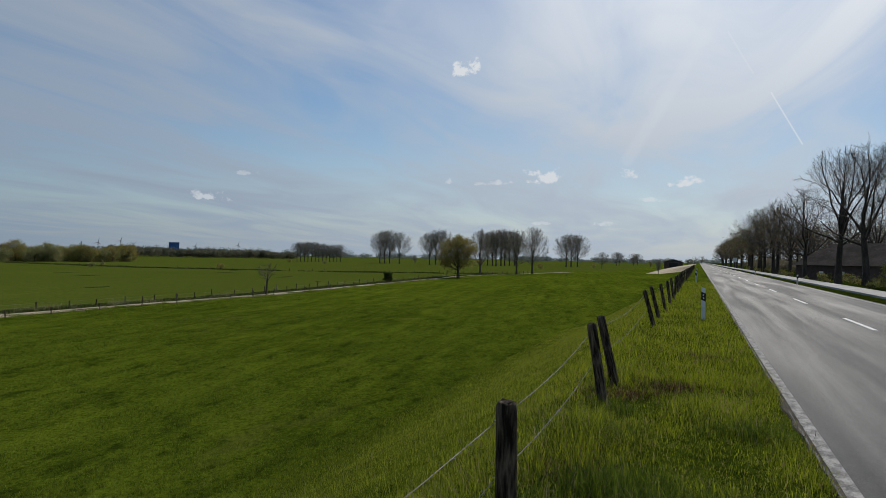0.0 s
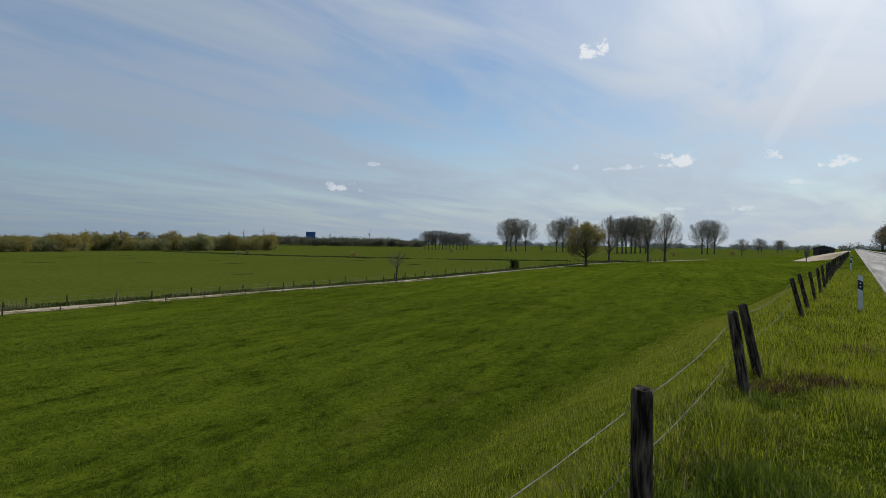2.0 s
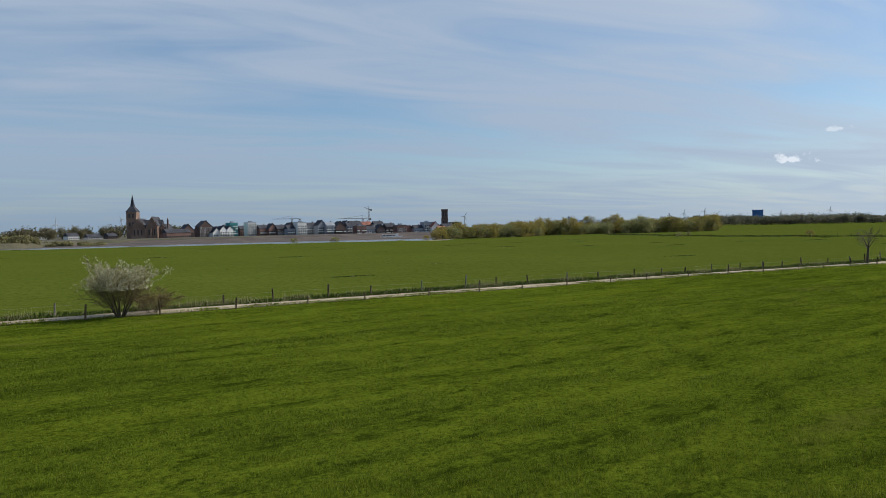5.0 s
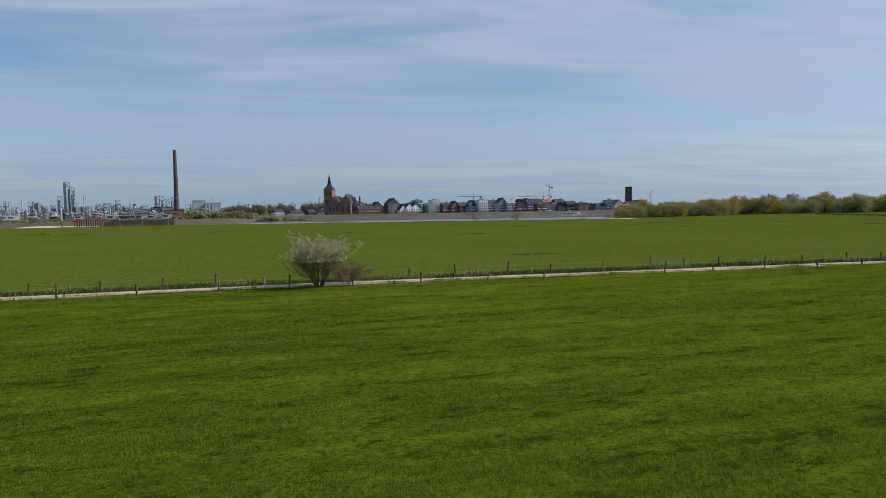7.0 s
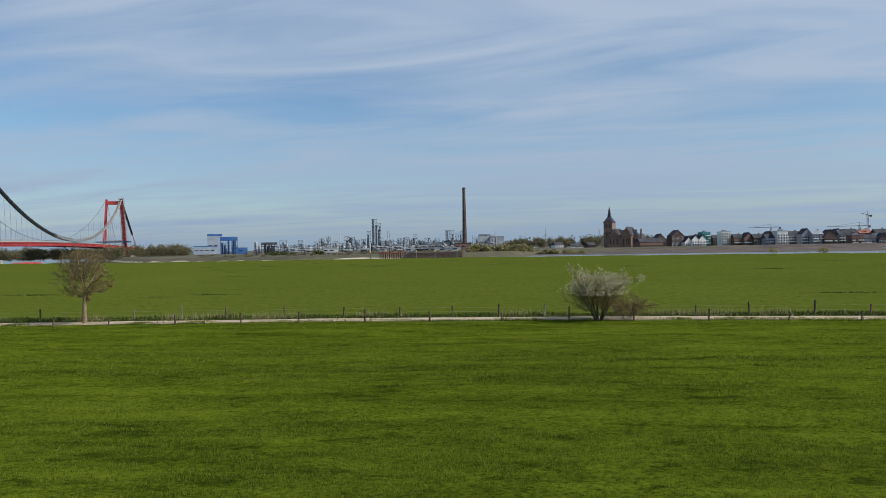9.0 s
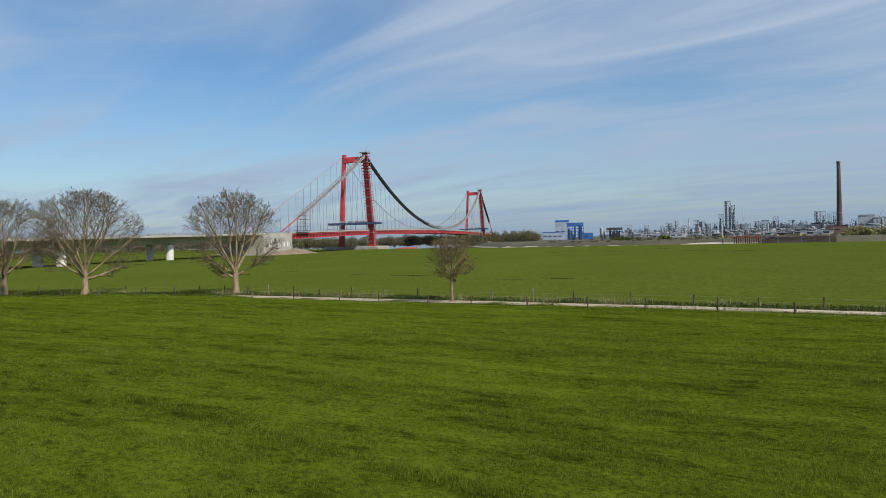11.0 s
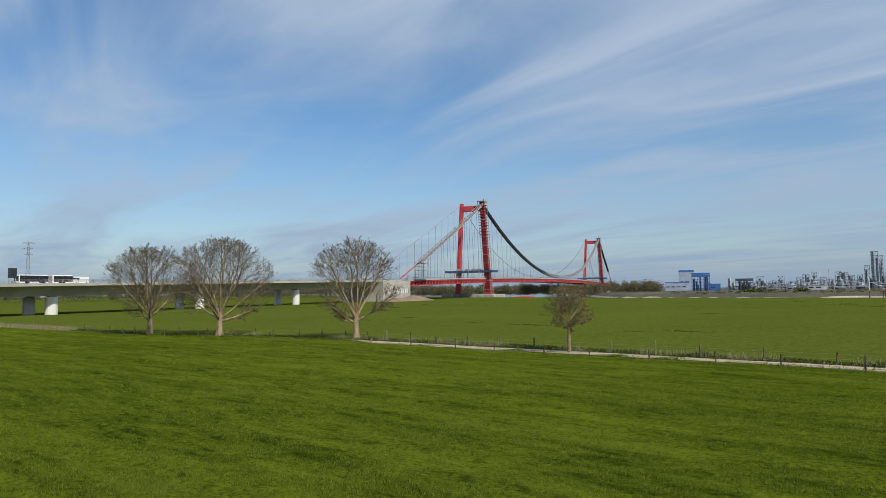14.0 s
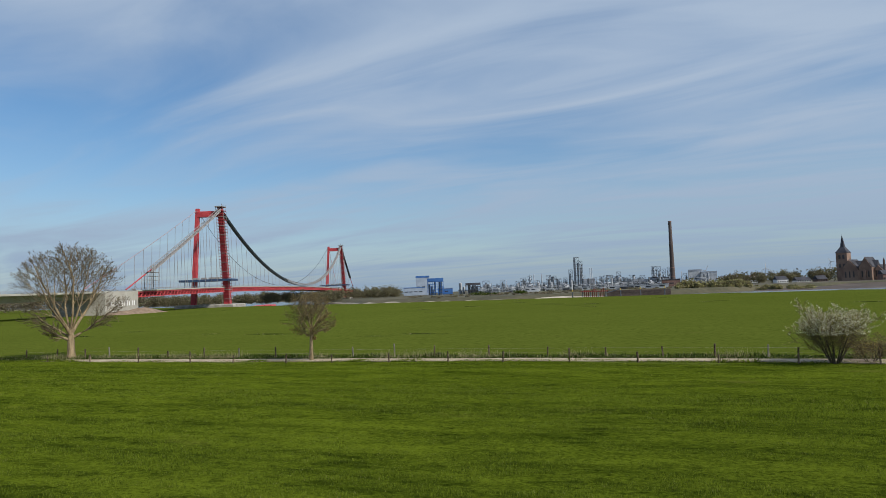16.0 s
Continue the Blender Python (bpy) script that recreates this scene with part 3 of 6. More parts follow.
def clumped(n, x0, x1, y0, y1, g, share=0.6, size=0.25, power=1.0):
    """Places in a rectangle, denser towards y0, many of them gathered in tufts."""
    k = int(n * share)
    def spread(m):
        return np.stack([g.uniform(x0, x1, m), y0 + (y1 - y0) * g.uniform(0, 1, m) ** power], -1)
    hubs = spread(max(8, k // 28))
    pts = np.concatenate([spread(n - k), hubs[g.integers(0, len(hubs), k)] + g.normal(0, size, (k, 2))])
    return pts[:, 0], pts[:, 1]


def patchy(x, y, seed):
    """Smooth random values between 0 and 1 over a plane."""
    tab = np.random.default_rng(seed).uniform(0, 1, (256, 256))
    i, j = np.floor(x).astype(int), np.floor(y).astype(int)
    u, v = step(x - i, 0, 1), step(y - j, 0, 1)
    a, b = tab[i % 256, j % 256], tab[(i + 1) % 256, j % 256]
    c, d = tab[i % 256, (j + 1) % 256], tab[(i + 1) % 256, (j + 1) % 256]
    return (a * (1 - u) + b * u) * (1 - v) + (c * (1 - u) + d * u) * v


def build_grass():
    g = np.random.default_rng(3)
    x, y = clumped(100000, -2.6, 1.10, 1.6, 11.0, g, 0.62, 0.09, 1.5)
    keep = (x < 1.0)
    x, y = x[keep], y[keep]
    rough = 0.6 + 0.9 * np.clip(np.sin(x * 3.1 + 1.2) * np.sin(y * 1.7) + 0.4, 0, 1)
    tall = g.uniform(0.035, 0.14, len(x)) * rough * (1 + 0.8 * (np.abs(x - FENCE_X) < 0.25)) * np.where(x > 0.8, 0.8, 1)
    blades("verge_grass", x, y, tall, g.uniform(0.003, 0.008, len(x)), M_GRASS, "lush uneven spring grass on the road verge", 1, 1.15, 2)
    x, y = clumped(90000, -2.4, 1.10, 10.0, 60.0, g, 0.6, 0.18, 1.8)
    keep = (x < 1.0)
    x, y = x[keep], y[keep]
    blades("verge_grass", x, y, g.uniform(0.06, 0.18, len(x)), g.uniform(0.005, 0.016, len(x)) * (0.6 + y / 30), M_GRASS, "lush uneven spring grass on the road verge", 2, 0.8, 1)
    x, y = clumped(130000, -10.5, -1.6, 3.0, 60.0, g, 0.5, 0.2, 1.7)
    blades("slope_grass", x, y, g.uniform(0.05, 0.16, len(x)), g.uniform(0.005, 0.013, len(x)) * (0.6 + y / 30), M_SLOPE_GRASS, "longer grass on the road bank", 3, 0.7, 1)
    x, y = clumped(60000, -10.5, 0.0, -3.0, -35.0, g, 0.5, 0.2, 1.5)
    x = x + bend(y)
    blades("slope_grass", x, y, g.uniform(0.03, 0.08, len(x)), g.uniform(0.003, 0.008, len(x)) * (0.6 - y / 30), M_SLOPE_GRASS, "longer grass on the road bank", 8, 0.7, 1)
    # withered patches on the verge
    for cx, cy, r, k in ((-0.95, 9.0, 0.24, 900), (-0.40, 9.8, 0.26, 800), (-0.95, 5.6, 0.15, 380), (0.15, 13.0, 0.3, 400)):
        x, y = cx + g.normal(0, r, k) * 0.9, cy + g.normal(0, r, k)
        blades("withered_weeds", x, y, g.uniform(0.04, 0.14, k), g.uniform(0.006, 0.018, k), M_DEAD, "patch of withered brown weeds on the verge", 7, 0.9, 2)
    # rank dark tufts on the verge and along the foot of the fence
    for cx, cy, r, k in ((-0.60, 5.2, 0.22, 1500), (-0.20, 4.9, 0.25, 1300), (-1.05, 6.7, 0.20, 1300), (0.35, 4.7, 0.2, 900), (-1.0, 4.4, 0.16, 600), (0.5, 7.4, 0.2, 600), (-0.9, 7.9, 0.15, 600)):
        x, y = cx + g.normal(0, r, k), cy + g.normal(0, r, k)
        blades("rank_tuft", x, y, g.uniform(0.08, 0.24, k), g.uniform(0.005, 0.012, k), M_RANK, "rank dark green tuft of long grass on the verge", 17, 1.0, 2)
    # the meadow below the bank, thinning out with distance
    n = 1650000
    d = 11.5 * (140.0 / 11.5) ** (g.uniform(0, 1, n) ** 1.15)
    az = g.uniform(radians(4), radians(176), n)
    x, y = -np.sin(az) * d, np.cos(az) * d
    ca, sa = math.cos(radians(ROW_AZ)), math.sin(radians(ROW_AZ))
    u, v = x * ca + y * sa, y * ca - x * sa
    tuft = 2.6 * (0.8 * patchy(u / 0.8, v / 3.2, 1) + 0.9 * patchy(u / 0.35, v / 0.6, 2) + 0.35 * patchy(u / 2.2, v / 16.0, 3) - 1.02)
    keep = (x - bend(y) < -9.0) & (x > track_x(y) + 2.2) & (tuft > g.uniform(-2.6, 0.6, n)) & (step(-d, -140, -70) > g.uniform(0, 1, n))
    x, y, d, tuft = x[keep], y[keep], d[keep], tuft[keep]
    tall = g.uniform(0.04, 0.095, len(x)) * (1.0 + 0.45 * np.clip(tuft, -0.9, 1.6))
    blades("meadow_grass", x, y, tall, 0.00110 * d * g.uniform(0.4, 1.3, len(x)), M_FIELD_GRASS, "dense short meadow grass", 4, 0.75, 1)
    # low dark tussocks scattered over the pasture
    hubs = np.stack([g.uniform(-335, -75, 110), g.uniform(-330, 215, 110)], -1)
    size = g.uniform(0.3, 1.0, 110)
    pick = g.integers(0, 110, 26000)
    x, y = hubs[pick, 0] + g.normal(0, 0.5, 26000) * size[pick], hubs[pick, 1] + g.normal(0, 2.2, 26000) * size[pick]
    keep = (x < track_x(y) - 8) & (x > np.interp(y, SHORE_Y, SHORE_X) + 10)
    x, y, size = x[keep], y[keep], size[pick][keep]
    blades("pasture_tussocks", x, y, g.uniform(0.06, 0.24, len(x)) * size, g.uniform(0.10, 0.28, len(x)), M_WEED, "dark low tussocks scattered over the pasture", 12, 0.8, 1)
    # ragged edges of the farm track and the weedy strip behind it
    for lo, hi, n, h0, h1, mat_, lab in ((0.45, 1.7, 60000, 0.10, 0.34, M_FIELD_GRASS, "ragged grass along the farm track"), (-4.4, -1.2, 120000, 0.12, 0.52, M_WEED, "tall rank weeds along the pasture fence")):
        y = g.uniform(-135, 260, n)
        hub = g.uniform(-135, 260, n // 110)
        y = np.where(g.uniform(0, 1, n) < 0.7, hub[g.integers(0, len(hub), n)] + g.normal(0, 0.6, n), y)
        x = track_x(y) + g.uniform(lo, hi, n)
        h1 = h1 * (0.35 + 0.85 * patchy(y / 2.2, x / 3.0, 5))
        if lo > 0:
            x = x - 0.5 * patchy(y / 3.0, 0 * y, 6)
        blades("track_edge_grass", x, y, g.uniform(h0, h1, n) * g.uniform(0.4, 1, n), g.uniform(0.04, 0.15, n), mat_, lab, 5, 1.0, 1)
    q = g.uniform(0, 3, 26000)
    q = np.where(patchy(q * 22, 0 * q, 14) > g.uniform(0.1, 0.8, len(q)), q, 0.5 * q)
    x, y = np.interp(q, [0, 1, 2, 3], [-303, -202, -120, -72]), np.interp(q, [0, 1, 2, 3], [232, 209, 222, 252])
    blades("ditch_weeds", x + g.normal(0, 0.7, len(q)), y + g.normal(0, 0.7, len(q)), g.uniform(0.15, 0.65, len(q)), g.uniform(0.12, 0.30, len(q)), M_WEED, "dark rank growth along the far boundary ditch", 22, 0.7, 1)
    y = g.uniform(-182, -134, 9000)
    x = track_x(y) - 1.6 + g.normal(0, 0.5, 9000)
    blades("dry_grass", x, y, g.uniform(0.3, 0.95, 9000), g.uniform(0.03, 0.08, 9000), M_DRY, "strip of tall dry straw-coloured grass", 19, 0.5, 1)
    hubs = np.sort(g.uniform(-100, 90, 34))
    pick = g.integers(0, 34, 5200)
    y = hubs[pick] + g.normal(0, 0.8, 5200)
    x = track_x(y) - 2.3 + g.normal(0, 0.4, 5200)
    blades("dry_grass", x, y, g.uniform(0.25, 0.85, 5200), g.uniform(0.015, 0.04, 5200), M_DRY, "tufts of tall dry grass along the pasture fence", 20, 0.5, 1)


build_grass()


# ---- farm track with its fences ----


def build_track():
    bm = bmesh.new()
    ys = np.arange(-140, 330, 4.0)
    wob = np.random.default_rng(9)
    pair = []
    for y in ys:
        x, z = float(track_x(y)), 0.0
        a, b = x - 1.1 + wob.uniform(-0.2, 0.2), x + 1.1 + wob.uniform(-0.25, 0.25)
        rise = float(np.interp(y, [-84, -70], [-0.06, 0.05]))
        pair.append([bm.verts.new((q, y, float(height(q, y)) + h)) for q, h in ((a, -0.15), (a, rise), (b, rise), (b, -0.15))])
    for r, s in zip(pair, pair[1:]):
        for k in range(3):
            bm.faces.new((r[k], r[k + 1], s[k + 1], s[k]))
    tagged(part("farm_track", bm, M_TRACK), "narrow pale concrete farm track across the meadow", "path", kind="structure")


build_track()


def row_fence(name, label, places, rng, mats, tall=(0.8, 1.25), wires=2, share=6):
    fence = thing(name, pose(0, 0, 0), label, "fence")
    meshes = []
    for k in range(share):
        h = tall[0] + (tall[1] - tall[0]) * k / (share - 1)
        me = bpy.data.meshes.new("post")
        bm = post_mesh(rng, h, rng.uniform(0.055, 0.085), 7)
        bm.to_mesh(me)
        bm.free()
        me.materials.append(mats[k % len(mats)])
        meshes.append((me, h))
    tops = []
    for x, y in places:
        me, h = rng.choice(meshes)
        p = new("post", me)
        p.parent = fence
        z = float(height(x, y))
        p.matrix_world = pose(x, y, z, rng.uniform(-5, 5), rng.uniform(-5, 5), rng.uniform(0, 360))
        tops.append(Vector((x, y, z)))
    for k in range(wires):
        bm = bmesh.new()
        pts = [p + Vector((0, 0, 0.75 - 0.35 * k)) for p in tops]
        tube(bm, pts, [0.004] * len(pts), 3)
        part("wire", bm, M_WIRE, fence)
    return fence


def spaced(rng, y0, y1, gap):
    y, out = y0, []
    while y < y1:
        out.append(y)
        y += gap * rng.uniform(0.8, 1.2)
    return out


r2 = random.Random(11)
row_fence("pasture_fence", "pasture fence of thin grey posts behind the farm track", [(float(track_x(y)) - 2.5 + r2.uniform(-0.15, 0.15), y) for y in spaced(r2, -182, 290, 4.2)], r2, [M_POST, M_POST, M_POST_GREY])
row_fence("track_fence", "short leaning posts along the near edge of the farm track", [(float(track_x(y)) + 1.55 + r2.uniform(-0.1, 0.1), y) for y in spaced(r2, -110, 280, 5.6)], r2, [M_POST], (0.6, 1.1), 0)
row_fence("boundary_fence", "far boundary fence across the pasture", [(float(np.interp(q, [0, 1, 2, 3], [-303, -202, -120, -72])), float(np.interp(q, [0, 1, 2, 3], [232, 209, 222, 252]))) for q in np.linspace(0, 3, 56)], r2, [M_POST], (0.9, 1.3), 0)


# ---- trees ----


class Growth:
    """Collects the limbs, twigs and tips of one tree."""

    def __init__(self, seed):
        self.rng = random.Random(seed)
        self.wood, self.twigs, self.tips = [], [], []

    def room(self, p, d, env):
        """How far it is from p along d to the crown's outline."""
        cz, rx, rz = env
        a, b = Vector((p.x / rx, p.y / rx, (p.z - cz) / rz)), Vector((d.x / rx, d.y / rx, d.z / rz))
        qa, qb, qc = b.dot(b), a.dot(b), a.dot(a) - 1
        return max(0.02, (-qb + math.sqrt(max(qb * qb - qa * qc, 0.0))) / qa)

    def grow(self, p, d, length, r, level, style):
        rng, s = self.rng, style
        last = level >= s["levels"]
        if level and s.get("env"):
            room = self.room(p, d, s["env"])
            length = room * rng.uniform(0.75, 1.06) if level == 1 else min(length, max(room, 0.04) * rng.uniform(0.75, 1.15))
        steps = 5 if level < 2 else 2 if last else 3
        pts, dirs = [p.copy()], [d.copy()]
        for _ in range(steps):
            pull = s["rise"] * (1.0 if level == 1 else 0.5) if level else 0.0
            d = (d + Vector((rng.gauss(0, 1), rng.gauss(0, 1), rng.gauss(0, 1))) * (s["wobble"] * (0.15 if level == 0 else 1)) + Vector((0, 0, 1)) * pull).normalized()
            p = p + d * (length / steps)
            pts.append(p.copy())
            dirs.append(d.copy())
        radii = [max(r * (1 - (1 - (s["taper"] if level else 0.62)) * k / steps), 0.0004) for k in range(steps + 1)]
        (self.wood if level < s["split"] else self.twigs).append((pts, radii))
        if last:
            self.tips += [(q, dd) for q, dd in zip(pts[1:], dirs[1:])]
            return
        kids = s["kids"][level]
        spin = rng.uniform(0, 6.28)
        for k in range(kids):
            q = s["start"][level] + (1 - s["start"][level]) * (k + rng.uniform(0.3, 1.0)) / kids
            i = min(int(q * steps), steps - 1)
            base_ = pts[i].lerp(pts[i + 1], q * steps - i)
            along = dirs[i + 1]
            side = Matrix.Rotation(spin, 3, along) @ along.orthogonal().normalized()
            spin += 2.4 + rng.uniform(-0.6, 0.6)
            late = (q - s["start"][level]) / (1.001 - s["start"][level])
            if level == 0 and s.get("env"):
                tip = radians(s["lowest"] + (88 - s["lowest"]) * ((k + rng.random()) / kids) ** 0.8)
                dd = Vector((math.cos(spin) * math.cos(tip), math.sin(spin) * math.cos(tip), math.sin(tip)))
                self.grow(base_, dd, 1.0, radii[i] * s["thin"] * rng.uniform(0.75, 1.1), 1, s)
                continue
            ang = radians(s["angle"][level]) * rng.uniform(0.75, 1.2) * (1 - s["close"] * late)
            dd = (along * math.cos(ang) + side * math.sin(ang)).normalized()
            ll = length * s["ratio"][level] * rng.uniform(0.75, 1.2) * (1 - s["cone"] * late)
            self.grow(base_, dd, ll, radii[i] * s["thin"] * rng.uniform(0.8, 1.1), level + 1, s)


STYLE = {
    "broad": dict(levels=5, split=3, kids=[9, 8, 6, 5, 4], start=[0.60, 0.25, 0.18, 0.15, 0.1], angle=[84, 36, 42, 44, 42], ratio=[1.0, 0.62, 0.55, 0.52, 0.5], wobble=0.10, rise=0.085, taper=0.30, thin=0.50, cone=0.2, close=0.3, env=(0.59, 0.45, 0.42), lowest=8, bole=0.27),
    "broad_far": dict(levels=3, split=2, kids=[10, 8, 6], start=[0.62, 0.2, 0.1], angle=[80, 46, 50], ratio=[1.0, 0.55, 0.55], wobble=0.13, rise=0.03, taper=0.30, thin=0.46, cone=0.15, close=0.35, env=(0.60, 0.40, 0.42), lowest=15, bole=0.40),
    "poplar": dict(levels=3, split=2, kids=[15, 10, 7], start=[0.50, 0.18, 0.1], angle=[52, 30, 36], ratio=[0.62, 0.45, 0.5], wobble=0.07, rise=0.10, taper=0.22, thin=0.42, cone=0.2, close=0.4, env=(0.62, 0.36, 0.40), lowest=28, bole=0.36),
    "small": dict(levels=4, split=2, kids=[13, 9, 6, 5], start=[0.7, 0.15, 0.15, 0.1], angle=[62, 50, 48, 45], ratio=[0.72, 0.6, 0.5, 0.5], wobble=0.12, rise=0.03, taper=0.3, thin=0.45, cone=0.2, close=0.4, env=(0.68, 0.32, 0.33), lowest=4, bole=0.48),
    "shrub": dict(levels=3, split=1, kids=[9, 6, 4], start=[0.2, 0.15, 0.1], angle=[45, 48, 48], ratio=[0.6, 0.5, 0.45], wobble=0.14, rise=0.03, taper=0.3, thin=0.5, cone=0.3, close=0.4),
    "clump": dict(levels=3, split=2, kids=[9, 6, 4], start=[0.35, 0.2, 0.1], angle=[60, 50, 50], ratio=[0.75, 0.6, 0.5], wobble=0.12, rise=0.04, taper=0.3, thin=0.45, cone=0.2, close=0.4, env=(0.52, 0.46, 0.50), lowest=-5, bole=0.45),
}


def lines_mesh(name, lines, sides, centre, scale):
    verts, faces, base_ = [], [], 0
    for pts, radii in lines:
        for i, p in enumerate(pts):
            d = (pts[min(i + 1, len(pts) - 1)] - pts[max(i - 1, 0)]).normalized()
            a = d.orthogonal().normalized()
            b = d.cross(a)
            for k in range(sides):
                q = 2 * math.pi * k / sides
                o = a * (math.cos(q) * radii[i]) + b * (math.sin(q) * radii[i])
                verts.append(((p.x - centre[0]) * scale[0] + o.x, (p.y - centre[1]) * scale[1] + o.y, p.z * scale[2] + o.z))
        for i in range(len(pts) - 1):
            for k in range(sides):
                faces.append((base_ + i * sides + k, base_ + i * sides + (k + 1) % sides, base_ + (i + 1) * sides + (k + 1) % sides, base_ + (i + 1) * sides + k))
        base_ += len(pts) * sides
    return raw_mesh(name, np.array(verts), np.array(faces), True)


def leaf_mesh(name, tips, per, size, scatter, centre, scale, seed):
    g = np.random.default_rng(seed)
    p = np.array([[(t.x - centre[0]) * scale[0], (t.y - centre[1]) * scale[1], t.z * scale[2]] for t, _ in tips])
    p = np.repeat(p, per, 0)
    p = p + g.normal(0, scatter, p.shape)
    n = len(p)
    a = g.normal(0, 1, (n, 3))
    a /= np.linalg.norm(a, axis=1)[:, None]
    b = np.cross(a, g.normal(0, 1, (n, 3)))
    b /= np.linalg.norm(b, axis=1)[:, None]
    s = size * g.uniform(0.5, 1.3, n)[:, None]
    v = np.stack([p - a * s, p + b * s * 0.5, p + a * s, p - b * s * 0.5], 1).reshape(-1, 3)
    return raw_mesh(name, v, np.arange(4 * n).reshape(-1, 4))


def tree(name, style, seed, tall, wide, label, wood=M_BARK, twig=M_TWIG, leaf=None, per=2, leaf_size=0.05, scatter=0.1, trunk_r=0.036, stems=1, share=1.0, category="tree", group="", twig_r=0.012, changes=None, under=None):
    """A tree or bush grown at the origin and sized to its height and the width of its crown."""
    s = dict(STYLE[style])
    s.update(changes or {})
    gr = Growth(seed)
    for k in range(stems):
        d = Vector((0, 0, 1))
        if stems > 1:
            q = 2 * math.pi * k / stems + gr.rng.uniform(-0.4, 0.4)
            d = Vector((math.cos(q) * 0.42, math.sin(q) * 0.42, 1)).normalized() * gr.rng.uniform(0.75, 1.0)
        gr.grow(Vector((d.x, d.y, 0)) * (0.10 if stems > 1 else 0.0), d.normalized(), s.get("bole", 0.62) if stems == 1 else 0.6 * d.length, trunk_r, 0, s)
    pts = np.array([tuple(p) for ps, _ in gr.wood + gr.twigs for p in ps])
    lo, hi = np.percentile(pts, 1.0, axis=0), np.percentile(pts, 99.0, axis=0)
    scale = (wide / (hi[0] - lo[0]), wide / (hi[1] - lo[1]), tall / pts[:, 2].max())
    centre = (0.0, 0.0)
    k = tall
    thick = [(ps, [max(q * k, 0.012) for q in rs]) for ps, rs in gr.wood]
    thick[0][1][0] *= 1.2
    thin = [(ps, [max(q * k, twig_r) for q in rs]) for ps, rs in gr.twigs]
    t = thing(name, Matrix.Identity(4), label, category, group)
    mesh_part("trunk", lines_mesh("trunk", thick, 7, centre, scale), wood, t)
    crown = mesh_part("crown", lines_mesh("crown", thin, 3, centre, scale), twig, t)
    if leaf:
        tips = gr.tips if share == 1.0 else [q for q in gr.tips if gr.rng.random() < share and q[0].z > 0.45 * pts[:, 2].max()]
        mesh_part("foliage", leaf_mesh("foliage", tips, per, leaf_size, scatter, centre, scale, seed), leaf, t)
    if under:
        mesh_part("young_leaves", leaf_mesh("young_leaves", gr.tips, 2, leaf_size, scatter * 2, centre, scale, seed + 1), under, t)
    return t


def put(t, x, y, turn=0.0, sink=0.05, size=1.0):
    m = Matrix.LocRotScale((x, y, float(height(x, y)) - sink), Euler((0, 0, radians(turn))), (size, size, size))
    t.matrix_world = m
    return t


def again(t, x, y, turn, size=1.0, sink=0.05, size_z=None):
    c = copy_thing(t, Matrix.Identity(4))
    c.matrix_basis = Matrix.LocRotScale((x, y, float(height(x, y)) - sink), Euler((0, 0, radians(turn))), (size, size, size_z or size))
    return c


# the four trees on the farm track, the blossoming bush and the sapling
BARE = "bare spreading tree with pale bark beside the farm track"
put(tree("bare_tree", "broad", 21, 14.1, 11.2, BARE, group="trees on the farm track"), -31.2, -110.0, 40)
put(tree("bare_tree", "broad", 34, 14.7, 13.2, "bare twin-stemmed spreading tree beside the farm track", group="trees on the farm track", changes=dict(bole=0.24, kids=[11, 8, 6, 5, 4], env=(0.57, 0.50, 0.44))), -37.4, -98.2, 10)
put(tree("bare_tree", "broad", 47, 13.4, 10.8, BARE, group="trees on the farm track"), -46.7, -76.2, 0)
put(tree("small_tree", "small", 52, 6.7, 4.5, "small slender tree with brown budding twigs beside the farm track", leaf=M_BUD_BROWN, per=1, leaf_size=0.05, scatter=0.07, group="trees on the farm track", trunk_r=0.030, twig_r=0.008), -49.7, -43.5, 0)
put(tree("blossom_bush", "shrub", 64, 4.5, 4.4, "white-blossoming hawthorn bush beside the farm track", wood=M_BARK_DARK, twig=M_TWIG, leaf=M_BLOSSOM, per=3, leaf_size=0.040, scatter=0.04, share=0.75, under=M_OLIVE, stems=16, trunk_r=0.010, twig_r=0.009, category="bush", changes=dict(kids=[8, 6, 4], start=[0.22, 0.15, 0.1], rise=0.09, wobble=0.16)), -54.4, -1.2, 30)
put(tree("briar_bush", "shrub", 63, 2.0, 4.0, "low tangled brown bush beside the blossoming one", wood=M_BARK_DARK, leaf=M_BUD_BROWN, per=2, leaf_size=0.04, scatter=0.15, stems=9, changes=dict(kids=[6, 5, 3]), trunk_r=0.012, category="bush"), -55.6, 0.9, 30)
put(tree("sapling", "small", 71, 5.0, 3.4, "thin bare leaning sapling beside the farm track", twig=M_TWIG_GREY, wood=M_BARK_DARK, changes=dict(kids=[8, 5, 4], levels=3, split=1, bole=0.55, lowest=45, env=(0.66, 0.24, 0.36))), -60.6, 88.0, 0)
put(tree("evergreen_bush", "shrub", 75, 2.6, 1.7, "small dark upright bush beside the farm track", leaf=M_WEED, per=9, leaf_size=0.09, scatter=0.12, changes=dict(kids=[6, 4, 3]), stems=6, category="bush"), -67.2, 145.3, 0)
